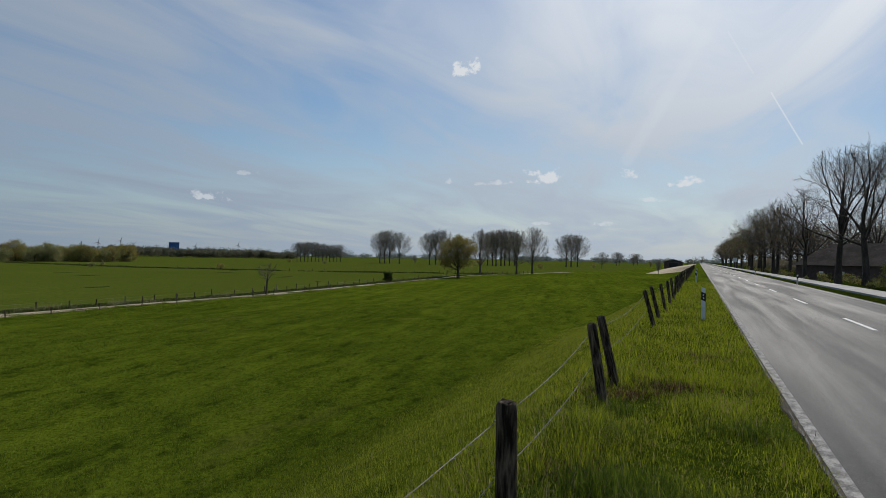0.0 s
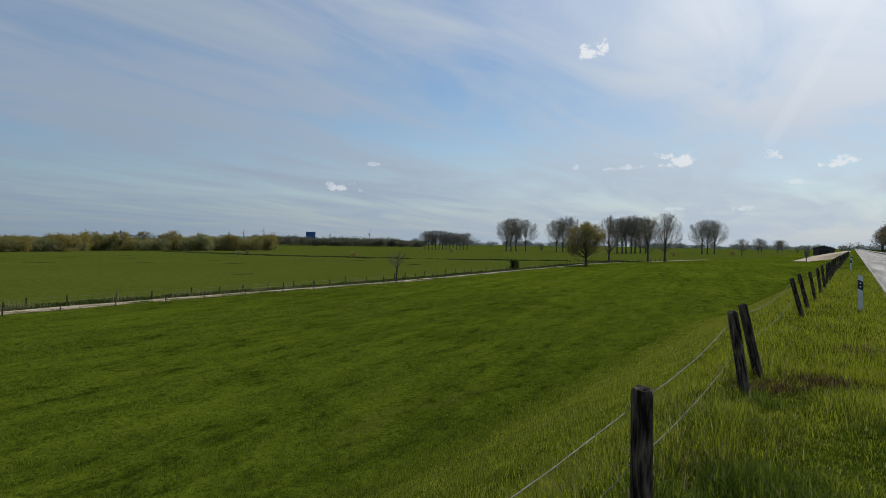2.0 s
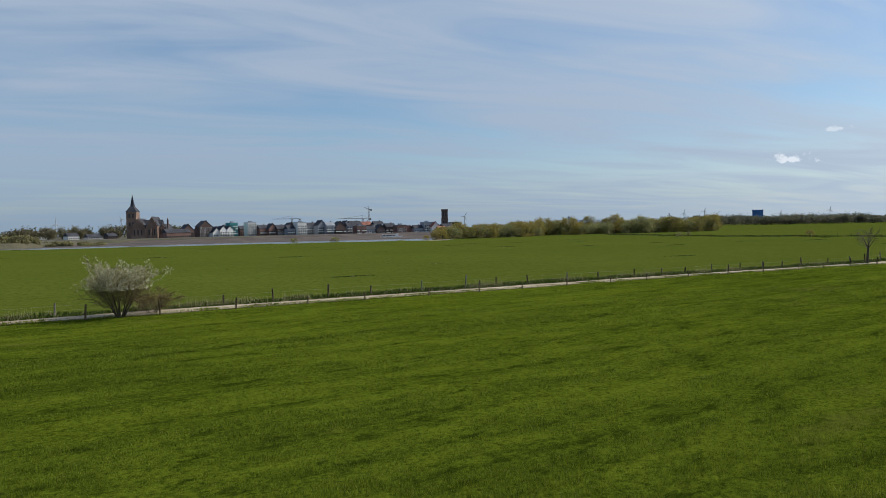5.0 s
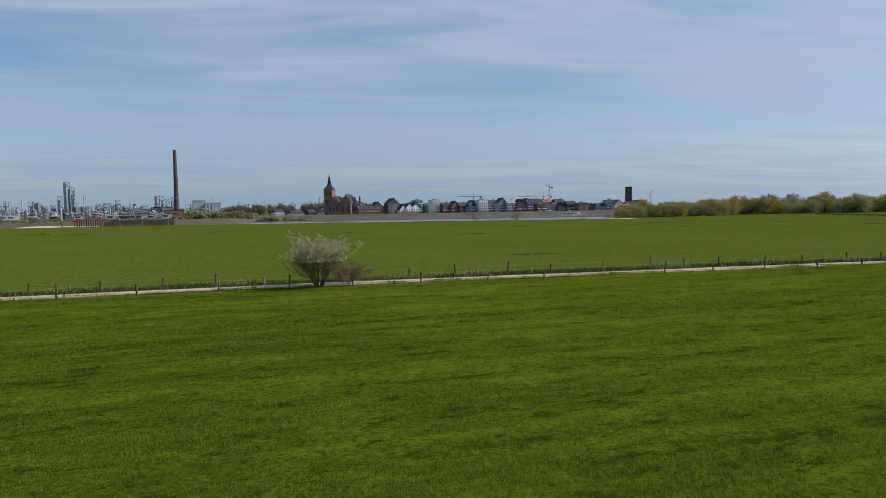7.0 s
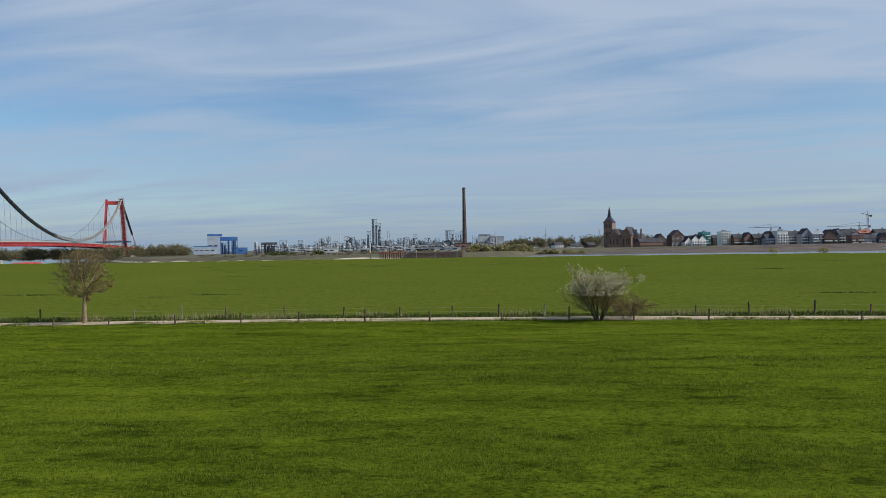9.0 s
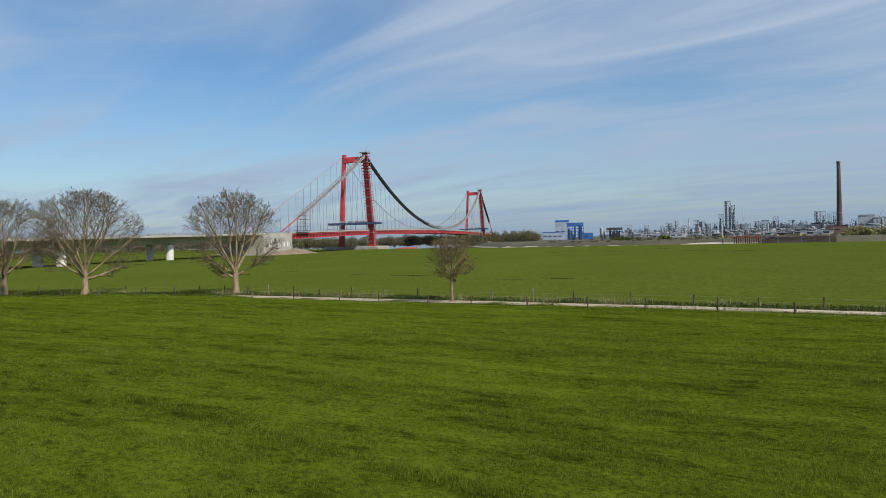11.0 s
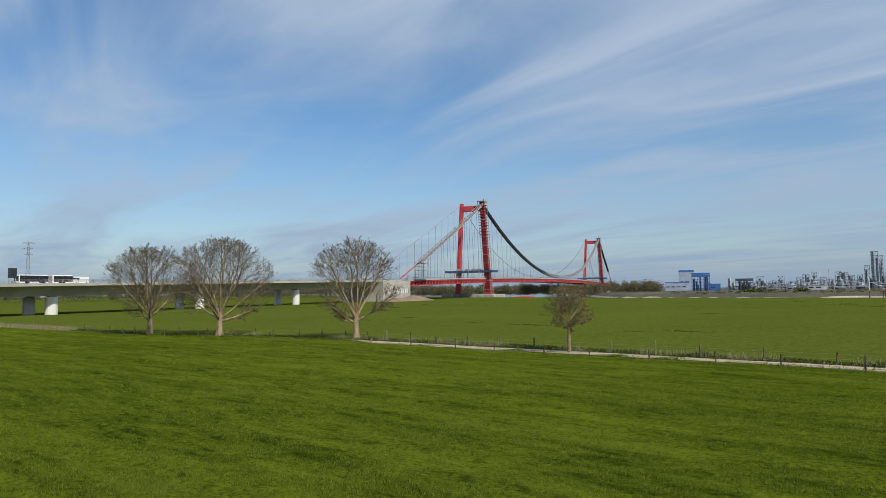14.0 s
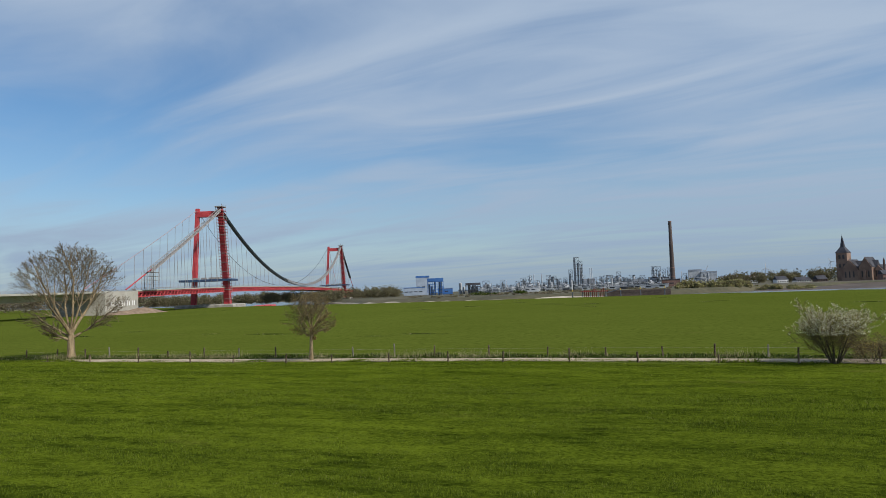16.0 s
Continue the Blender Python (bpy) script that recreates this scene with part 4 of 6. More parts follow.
put(tree("willow_tree", "broad_far", 83, 12.9, 11.0, "round-crowned willow with yellow-green spring buds", wood=M_BARK_DARK, leaf=M_BUD, per=6, leaf_size=0.13, scatter=0.32, twig_r=0.022, changes=dict(kids=[18, 11, 9], bole=0.30, lowest=8, start=[0.6, 0.25, 0.1], rise=0.05, env=(0.55, 0.48, 0.46))), -67.2, 195.0, 0)
thin_tree = put(tree("field_tree", "poplar", 91, 17.0, 7.5, "slim bare dark tree in the meadow", wood=M_TWIG_GREY, twig=M_TWIG_HAZE, group="field trees", twig_r=0.022, trunk_r=0.024, changes=dict(thin=0.40, kids=[17, 11, 8])), -75.0, 242.0, 0)
tall_tree = put(tree("field_tree", "poplar", 97, 19.5, 11.5, "tall bare dark tree at the end of the farm track", wood=M_TWIG_GREY, twig=M_TWIG_HAZE, group="field trees", twig_r=0.022, trunk_r=0.024, changes=dict(thin=0.40, kids=[17, 11, 8])), -63.0, 274.0, 0)
again(tall_tree, -67.6, 267.0, 130, 0.93)

# rows of bare poplars far out
poplar_a = put(tree("poplar_tree", "poplar", 101, 30.0, 17.0, "tall bare poplar standing in a far row", wood=M_TWIG_GREY, twig=M_TWIG_HAZE, group="far poplars", twig_r=0.035, trunk_r=0.020, changes=dict(thin=0.36, kids=[17, 11, 8])), *spot(15.9, 560).xy, 0)
poplar_b = put(tree("poplar_tree", "poplar", 107, 30.0, 20.0, "tall bare poplar standing in a far row", wood=M_TWIG_GREY, twig=M_TWIG_HAZE, group="far poplars", twig_r=0.035, trunk_r=0.020, changes=dict(thin=0.36, kids=[17, 11, 8])), *spot(15.2, 565).xy, 0)
r3 = random.Random(4)
for az, d, s in ((16.6, 570, 0.95), (16.2, 555, 0.97), (15.5, 560, 1.02), (14.8, 565, 1.0), (14.4, 560, 0.96), (25.5, 600, 0.95), (25.1, 590, 0.97), (24.7, 600, 1.0), (23.9, 595, 0.95),
                 (21.4, 560, 0.88), (20.9, 570, 1.0), (20.4, 560, 0.97), (10.2, 590, 0.95), (9.8, 600, 0.98), (9.3, 590, 0.95)):
    again(r3.choice((poplar_a, poplar_b)), *spot(az, d).xy, r3.uniform(0, 360), s)
for k in range(13):
    again(r3.choice((poplar_a, poplar_b)), *spot(32.2 - 0.29 * k, 640 + 2 * k).xy, r3.uniform(0, 360), 0.6 + 0.04 * math.sin(k * 0.5))
for az, d, s in ((7.35, 520, 0.42), (6.2, 800, 0.55), (6.0, 800, 0.5), (4.9, 820, 0.5), (4.6, 840, 0.5), (22.6, 560, 0.25)):
    again(poplar_b, *spot(az, d).xy, r3.uniform(0, 360), s * 1.15, 0.05, s * 1.0)
again(thin_tree, *spot(3.0, 330).xy, 50, 0.4)

# the avenue beside the road
avenue_a = put(tree("avenue_tree", "broad_far", 113, 16.0, 10.0, "large bare roadside tree with a dark trunk", wood=M_BARK_DARK, twig=M_TWIG_GREY, group="avenue trees", twig_r=0.010, trunk_r=0.025, changes=dict(levels=4, kids=[9, 7, 6, 5], angle=[58, 42, 44, 45], start=[0.62, 0.25, 0.15, 0.1], ratio=[0.98, 0.6, 0.5, 0.5], lowest=24, thin=0.46, wobble=0.15, rise=0.06, bole=0.46, env=(0.66, 0.42, 0.36))), 14.6, 88.0, 0)
avenue_b = put(tree("avenue_tree", "broad_far", 127, 16.5, 11.0, "large bare roadside tree with a dark trunk", wood=M_BARK_DARK, twig=M_TWIG_GREY, group="avenue trees", twig_r=0.010, trunk_r=0.025, changes=dict(levels=4, kids=[9, 7, 6, 5], angle=[58, 42, 44, 45], start=[0.62, 0.25, 0.15, 0.1], ratio=[0.98, 0.6, 0.5, 0.5], lowest=24, thin=0.46, wobble=0.15, rise=0.06, bole=0.46, env=(0.66, 0.42, 0.36))), 17.0, 86.0, 70)
avenue_c = put(tree("avenue_tree", "broad_far", 131, 15.0, 11.0, "roadside tree with brown-green opening buds", wood=M_BARK_DARK, twig=M_TWIG_GREY, leaf=M_BUD_BROWN, per=2, leaf_size=0.12, scatter=0.2, group="avenue trees", twig_r=0.016, trunk_r=0.026), 14.0, 172.0, 20)
avenue_d = put(tree("avenue_tree", "broad_far", 139, 15.0, 11.0, "roadside tree with brown-green opening buds", wood=M_BARK_DARK, twig=M_TWIG_GREY, leaf=M_BUD, per=2, leaf_size=0.11, scatter=0.2, group="avenue trees", twig_r=0.016, trunk_r=0.026), 13.5, 205.0, 20)
avenue_e = put(tree("avenue_tree", "broad_far", 143, 15.5, 10.5, "bare roadside tree with a dark trunk", wood=M_BARK_DARK, twig=M_TWIG_GREY, group="avenue trees", twig_r=0.016, trunk_r=0.026), 14.6, 152.0, 20)
for k in range(27):
    y = 118 + 15.5 * k + r3.uniform(-3, 3)
    pick = (avenue_c, avenue_e, avenue_d)
    again(r3.choice(pick), 14.2 + r3.uniform(-0.8, 1.2), y, r3.uniform(0, 360), r3.uniform(0.8, 1.0))
for k in range(11):
    again(r3.choice((avenue_e, avenue_e, avenue_c)), 26 + r3.uniform(-3, 26), 132 + 24 * k, r3.uniform(0, 360), r3.uniform(0.75, 1.0))
for k in range(16):
    again(r3.choice((avenue_c, avenue_e, avenue_c)), 17 + 1.5 * k + r3.uniform(-2, 2), 160 + r3.uniform(-18, 40), r3.uniform(0, 360), r3.uniform(0.6, 0.85))
again(avenue_b, 21.5, 79.0, 200, 1.0)

# ---- the suspension bridge and its viaduct ----
M_RED = mat("red bridge paint", (0.34, 0.034, 0.042), (0.47, 0.062, 0.068), 0.15, 0.6, 0.05, 3.0)
M_RED_DARK = mat("dark red bridge paint", (0.22, 0.020, 0.024), (0.34, 0.035, 0.038), 0.15, 0.6, 0.05, 3.0)
# near-black red that stands in for the shade inside the truss
M_SHADE = mat("shaded inner steel", (0.050, 0.010, 0.010), (0.09, 0.018, 0.018), 0.15, 0.8, 0.05, 3.0)
M_STEEL = mat("scaffold steel", (0.15, 0.14, 0.135), (0.29, 0.28, 0.27), 0.8, 0.6, 0.1, 8.0)
M_SHEET = mat("dark cable sheeting", (0.012, 0.018, 0.020), (0.035, 0.045, 0.048), 0.5, 0.6, 0.1, 6.0)
M_DECK = mat("bridge concrete", (0.29, 0.275, 0.23), (0.42, 0.40, 0.345), 0.08, 0.9, 0.2, 3.0)
M_CABLE = mat("faded cable paint", (0.26, 0.17, 0.165), (0.36, 0.25, 0.24), 0.3, 0.7, 0.05, 3.0)
M_STONE = mat("pier stone", (0.20, 0.19, 0.165), (0.34, 0.32, 0.285), 0.25, 0.95, 0.4, 2.0)
M_PIER = mat("pier concrete", (0.55, 0.53, 0.48), (0.72, 0.70, 0.64), 0.2, 0.9, 0.2, 4.0)
M_NAVY = mat("navy blue paint", (0.020, 0.040, 0.085), (0.040, 0.070, 0.13), 0.5, 0.6, 0.05, 6.0)
M_GLASS = mat("dark window glass", (0.015, 0.018, 0.022), (0.04, 0.045, 0.05), 1.0, 0.15, 0.0, 5.0, spec=0.6)
BRIDGE = Matrix(((-0.8878, 0.4602, 0, -389.4), (-0.4602, -0.8878, 0, -443.2), (0, 0, 1, 0), (0, 0, 0, 1)))
PYLONS = (-2.0, 492.0)


def deck_top(x):
    return 13.6 - 0.0000315 * (x - 230) ** 2 if x > -150 else 9.05 + (x + 150) * 0.0128


def cable_z(x):
    a, b = PYLONS
    if x < a:
        q = (x - a) / -160.0
        return 75.0 - 65.5 * q - 5.0 * q * (1 - q)
    if x > b:
        q = (x - b) / 82.0
        return 75.0 - 66.5 * q - 4.0 * q * (1 - q)
    q = abs(x - 243.0) / 247.0
    return 15.8 + 59.2 * q ** 2.15


def half_width(z):
    """How far the sloping pylon legs and cables stand from the bridge's middle."""
    return 9.3 + 4.7 * (76.0 - z) / 78.0


def build_pylon(bridge, x, side_scaffold):
    py = part("pylon", one_box(x - 1.6, x + 1.6, -half_width(72), half_width(72), 68.6, 73.4, 0.2), M_RED, bridge, "red portal pylon with sloping legs")
    for s in (-1, 1):
        bm = bmesh.new()
        prof = [(-4.0, 2.4), (30, 2.1), (72, 1.8), (75.8, 1.8)]
        rings = []
        for z, r in prof:
            y = s * half_width(z)
            r *= 0.8 if s > 0 else 1.0
            rings.append([bm.verts.new((x + dx * r * 0.95, y + dy * r, z)) for dx, dy in ((-1, -1), (1, -1), (1, 1), (-1, 1))])
        for a, b in zip(rings, rings[1:]):
            for i in range(4):
                bm.faces.new((a[i], a[(i + 1) % 4], b[(i + 1) % 4], b[i]))
        bm.faces.new(rings[-1])
        part("pylon_leg", bm, M_RED, py)
    # scaffold landings round the near leg
    for k in range(30):
        z = 2 + k * 2.45
        y = -half_width(z)
        bm = bmesh.new()
        box(bm, x - 3.3, x + 3.3, y - 3.2, y + 3.2, z, z + 0.35)
        part("scaffold_landing", bm, M_RED_DARK if k % 3 else M_STEEL, py)
    for dx, dy in ((-3.2, -3.1), (3.2, -3.1), (3.2, 3.1), (-3.2, 3.1)):
        part("scaffold_pole", one_tube([(x + dx, -half_width(0) + dy, -2), (x + dx, -half_width(75) + dy, 77)], [0.16, 0.16], 4), M_STEEL, py)
    bm = bmesh.new()
    box(bm, x - 4.5, x + 4.5, -half_width(76) - 3.2, -half_width(76) + 3.2, 76.2, 76.8)
    for dx in (-4.3, 0, 4.3):
        box(bm, x + dx - 0.15, x + dx + 0.15, -half_width(76) - 3.1, -half_width(76) - 2.8, 76.8, 78.2)
    part("top_platform", bm, M_STEEL, py, "grey scaffold platform on the leg")
    part("hoist_mast", one_tube([(x + 6, -half_width(76) + 1.0, 8), (x + 6, -half_width(76) + 1.0, 80)], [0.45, 0.35], 4), M_STEEL, py)
    # navy working platform over the deck
    z = deck_top(x) + 4.6
    bm = bmesh.new()
    box(bm, x - 7, x + 7, -20, 23, z, z + 1.7, 0.1)
    for y in range(-2, 22, 4):
        box(bm, x - 7.5, x - 7.2, y, y + 0.3, z - 4.4, z)
    part("working_platform", bm, M_NAVY, py, "navy blue working platform on struts")
    for y in (-9, -4, 2, 9):
        part("site_box", one_box(x - 5, x - 1, y, y + 3.6, z + 1.5, z + 3.2, 0.1), M_STEEL, py)
    part("pier", one_box(x - 14, x + 14, -24, 24, -9.0, -1.8, 0.8), M_STONE, py, "low grey stone river pier")
    return py


def build_bridge():
    br = thing("suspension_bridge", BRIDGE, "red suspension bridge over the river with scaffolded cables", "bridge")
    # stiffening truss under the carriageway
    xs = list(range(-150, 607, 12))
    bm = bmesh.new()
    rows_ = []
    for x in xs:
        z = deck_top(x)
        rows_.append([bm.verts.new((x, y, z + dz)) for y, dz in ((-13, -0.7), (-13, 0.0), (13, 0.0), (13, -0.7))])
    for r, s in zip(rows_, rows_[1:]):
        for k in range(4):
            bm.faces.new((r[k], s[k], s[(k + 1) % 4], r[(k + 1) % 4]))
    part("deck_plate", bm, M_DECK, br, "pale deck edge and carriageway")
    for y in (-12.2, 12.2):
        bm = bmesh.new()
        for k, (dz, h) in enumerate(((-1.5, 0.8), (-4.2, 0.55))):
            for a, b in zip(xs, xs[1:]):
                q = [bm.verts.new((x, y + dy, deck_top(x) + dz + hh)) for x in (a, b) for dy, hh in ((-0.4, 0), (0.4, 0), (0.4, h), (-0.4, h))]
                for i in range(4):
                    bm.faces.new((q[i], q[(i + 1) % 4], q[4 + (i + 1) % 4], q[4 + i]))
        part("chord", bm, M_RED, br)
        bm = bmesh.new()
        x = -150.0
        while x < 598:
            z = deck_top(x)
            tube(bm, [(x, y, z - 1.3), (x + 2.5, y, z - 4.0), (x + 5.0, y, z - 1.3)], [0.38] * 3, 4)
            x += 5.0
        part("truss_web", bm, M_RED, br)
    # dark sheets below and behind the near truss, coloured as its shaded inside
    bm = bmesh.new()
    for a, b in zip(xs, xs[1:]):
        q = [bm.verts.new((x, yy, deck_top(x) - 3.9)) for x in (a, b) for yy in (-11.5, 11.5)]
        bm.faces.new((q[0], q[1], q[3], q[2]))
    for a, b in zip(xs, xs[1:]):
        q = [bm.verts.new((x, -10.6, deck_top(x) + dz)) for x in (a, b) for dz in (-3.9, -0.7)]
        bm.faces.new((q[0], q[1], q[3], q[2]))
    part("underside", bm, M_SHADE, br)
    for y in (-13, 13):
        bm = bmesh.new()
        for a, b in zip(xs, xs[1:]):
            tube(bm, [(a, y, deck_top(a) + 1.1), (b, y, deck_top(b) + 1.1)], [0.09, 0.09], 4)
            for k in range(4):
                x = a + 3 * k
                tube(bm, [(x, y, deck_top(x)), (x, y, deck_top(x) + 1.1)], [0.07, 0.07], 3)
        part("railing", bm, M_STEEL, br)
    for x in PYLONS:
        build_pylon(br, x, -1)
    # main cables, each with its hangers
    for s in (-1, 1):
        runs = [(-162.0, -128.0, 0.36, M_RED), (-128.0, PYLONS[0], 0.36, M_STEEL if s < 0 else M_CABLE), (PYLONS[0], PYLONS[1], 0.40, M_STEEL if s < 0 else M_SHEET), (PYLONS[1], 574.0, 0.42, M_RED)]
        for a, b, r, m in runs:
            pts = [(x, s * half_width(cable_z(x)), cable_z(x)) for x in np.linspace(a, b, 30)]
            part("cable", one_tube(pts, [r if s < 0 else 0.42 * r] * 30, 6), m, br)
        x = -150.0
        while x < 598:
            z0, z1 = deck_top(x) + 0.3, cable_z(x)
            if x < 570 and z1 - z0 > 3 and min(abs(x - p) for p in PYLONS) > 4:
                part("hanger", one_tube([(x, s * 12.2, z0), (x, s * half_width(z1), z1)], [0.13, 0.13], 4), M_STEEL, br)
            x += 12.0
    # sheeting round the near cable, black and taut
    for a, b in ((2.0, 178.0), (497.0, 548.0)):
        pts = [(x, -half_width(cable_z(x)), cable_z(x)) for x in np.linspace(a, b, 24)]
        part("cable_sheeting", one_tube(pts, [1.55] * 24, 8), M_SHEET, br, "black sheeting wrapped round the cable")
    # open catwalks of scaffold tubes along the near cable
    for a, b, n in ((-132.0, -5.0, 46), (168.0, 330.0, 40), (330.0, 488.0, 52)):
        bm = bmesh.new()
        px = list(np.linspace(a, b, n))
        for dy, dz in ((-1.3, -1.2), (1.3, -1.2), (-1.3, 1.2), (1.3, 1.2)):
            tube(bm, [(x, -half_width(cable_z(x)) + dy, cable_z(x) + dz) for x in px], [0.2] * n, 3)
        for x in px:
            y, z = -half_width(cable_z(x)), cable_z(x)
            tube(bm, [(x, y - 1.3, z - 1.2), (x, y - 1.3, z + 1.3), (x, y + 1.3, z + 1.3), (x, y + 1.3, z - 1.2)], [0.16] * 4, 3)
            tube(bm, [(x, y - 1.3, z - 1.2), (x + 2.6, y - 1.3, cable_z(x + 2.6) + 1.2)], [0.15] * 2, 3)
        for x, x2 in zip(px, px[1:]):
            q = [bm.verts.new((xx, -half_width(cable_z(xx)) + dy, cable_z(xx) - 1.15)) for xx in (x, x2) for dy in (-1.2, 1.2)]
            bm.faces.new((q[0], q[1], q[3], q[2]))
        part("catwalk", bm, M_STEEL, br, "grey scaffold catwalk along the cable")
    # scaffold tower under the end of the catwalk
    for x in np.arange(-142, -124, 4.0):
        for y in (-15.5, -12.5):
            part("scaffold_pole", one_tube([(x, y, deck_top(x)), (x, y, cable_z(x) + 3)], [0.12, 0.12], 3), M_STEEL, br)
    for k in range(5):
        z = deck_top(-133) + 1 + 2.4 * k
        part("scaffold_landing", one_box(-143 + 1.2 * k, -124, -15.8, -12.2, z, z + 0.2), M_STEEL, br)
    for x in (-169.0, 618.0):
        ab = part("anchor_block", one_box(x - 18, x + 18, -15.0, 15.0, -8.0, deck_top(x) - 0.4, 0.3), M_DECK, br, "massive pale concrete anchor block")
        if x < 0:
            # unreadable sprayed scrawl along the foot of the block
            rg = random.Random(8)
            for k in range(16):
                q = x - 14 + 1.9 * k
                h = rg.uniform(2.0, 4.2)
                part("scrawl_bar", one_box(q, q + rg.uniform(0.5, 1.1), -15.06, -15.0, 0.4, 0.4 + h), M_WHITE if k % 3 else M_STEEL, ab)


build_bridge()


def build_viaduct():
    vd = thing("viaduct", BRIDGE, "long pale concrete road viaduct on paired piers", "viaduct")
    a, b = -520.0, -187.0
    xs = np.linspace(a, b, 24)
    for name, prof, m in (("girder", [(-6.5, -4.1), (6.5, -4.1), (8.6, -1.0), (-8.6, -1.0)], M_DECK), ("deck_slab", [(-12.6, -1.0), (12.6, -1.0), (12.6, -0.1), (-12.6, -0.1)], M_DECK)):
        bm = bmesh.new()
        rows_ = [[bm.verts.new((x, y, deck_top(x) + z)) for y, z in prof] for x in xs]
        for r, s in zip(rows_, rows_[1:]):
            for k in range(4):
                bm.faces.new((r[k], s[k], s[(k + 1) % 4], r[(k + 1) % 4]))
        part(name, bm, m, vd)
    for y in (-12.3, 12.3):
        bm = bmesh.new()
        for p, q in zip(xs, xs[1:]):
            for h in (0.35, 0.7, 1.05):
                tube(bm, [(p, y, deck_top(p) + h), (q, y, deck_top(q) + h)], [0.05, 0.05], 3)
            for k in range(5):
                x = p + (q - p) * k / 5
                tube(bm, [(x, y, deck_top(x) - 0.1), (x, y, deck_top(x) + 1.1)], [0.06, 0.06], 3)
        part("railing", bm, M_STEEL, vd)
    for x in (-394.5, -328.0, -261.5, -461.0):
        for y in (-6.0, 5.0):
            bm = bmesh.new()
            zt = deck_top(x) - 4.6
            out = [(math.cos(t) * (2.0 if abs(math.cos(t)) > 0.3 else 2.0), math.sin(t) * 1.1) for t in (2 * math.pi * k / 14 for k in range(14))]
            lo = [bm.verts.new((x + p, y + q * 1.5, FIELD - 1.5)) for p, q in out]
            hi = [bm.verts.new((x + p, y + q * 1.5, zt)) for p, q in out]
            for i in range(14):
                bm.faces.new((lo[i], lo[(i + 1) % 14], hi[(i + 1) % 14], hi[i]))
            bm.faces.new(hi)
            pr = part("pier", bm, M_PIER, vd)
            part("bearing", one_box(x - 1.0, x + 1.0, y - 0.9, y + 0.9, zt, zt + 0.55, 0.05), M_STEEL, pr)


build_viaduct()


M_TINTED = mat("tinted glass", (0.010, 0.012, 0.018), (0.020, 0.024, 0.032), 1.0, 0.35, 0.0, 5.0, spec=0.25)


def build_bus():
    bus = thing("articulated_bus", BRIDGE @ Matrix.Translation((-399.5, -9.2, deck_top(-399.5) - 0.5)), "white articulated bus with dark windows on the viaduct", "bus")
    for x0, x1 in ((-9.2, 0.6), (2.0, 9.2)):
        bd = part("body", one_box(x0, x1, -1.27, 1.27, 0.35, 3.05, 0.12), M_WHITE, bus)
        n = int((x1 - x0 - 0.4) / 1.5)
        for k in range(n):
            x = x0 + 0.3 + k * (x1 - x0 - 0.4) / n
            low = 0.55 if k % 3 == 1 else 0.95
            part("window", one_box(x, x + (x1 - x0 - 0.4) / n - 0.05, -1.33, -1.27, low, 2.8), M_TINTED, bd)
    part("bellows", one_box(0.6, 2.0, -1.15, 1.15, 0.5, 2.95, 0.05), M_STEEL, bus)
    part("windscreen", one_box(-9.24, -9.2, -1.1, 1.1, 1.1, 2.7), M_GLASS, bus)
    for x in (-6.5, -1.0, 6.0):
        part("wheel", one_tube([(x, -1.3, 0.48), (x, -1.0, 0.48)], [0.48, 0.48], 12), M_BLACK, bus)


build_bus()


def build_van():
    van = thing("white_van", BRIDGE @ Matrix.Translation((-387.0, -9.4, deck_top(-387.0) - 0.5)), "white delivery van on the viaduct beside the bus", "van")
    bm = bmesh.new()
    prism(bm, [(-2.9, 0.35), (2.9, 0.35), (2.9, 2.45), (-1.0, 2.5), (-2.0, 1.5), (-2.9, 1.2)], -0.95, 0.95)
    part("body", bm, M_WHITE, van)
    part("side_window", one_box(-1.7, -0.8, -1.0, -0.95, 1.45, 2.15), M_GLASS, van)
    part("windscreen", one_box(-1.95, -1.3, -0.8, 0.8, 1.62, 2.2), M_GLASS, van)
    for x in (-1.9, 1.9):
        part("wheel", one_tube([(x, -1.0, 0.36), (x, -0.75, 0.36)], [0.36, 0.36], 10), M_BLACK, van)


build_van()


def lattice(bm, x, y, z0, z1, w0, w1, bays, r=0.12):
    """A square lattice mast."""
    for k in range(bays):
        za, zb = z0 + (z1 - z0) * k / bays, z0 + (z1 - z0) * (k + 1) / bays
        wa, wb = w0 + (w1 - w0) * k / bays, w0 + (w1 - w0) * (k + 1) / bays
        ca = [(x + sx * wa / 2, y + sy * wa / 2, za) for sx, sy in ((-1, -1), (1, -1), (1, 1), (-1, 1))]
        cb = [(x + sx * wb / 2, y + sy * wb / 2, zb) for sx, sy in ((-1, -1), (1, -1), (1, 1), (-1, 1))]
        for i in range(4):
            tube(bm, [ca[i], cb[i]], [r, r], 3)
            tube(bm, [ca[i], cb[(i + 1) % 4]], [r * 0.7, r * 0.7], 3)
            tube(bm, [cb[i], cb[(i + 1) % 4]], [r * 0.7, r * 0.7], 3)


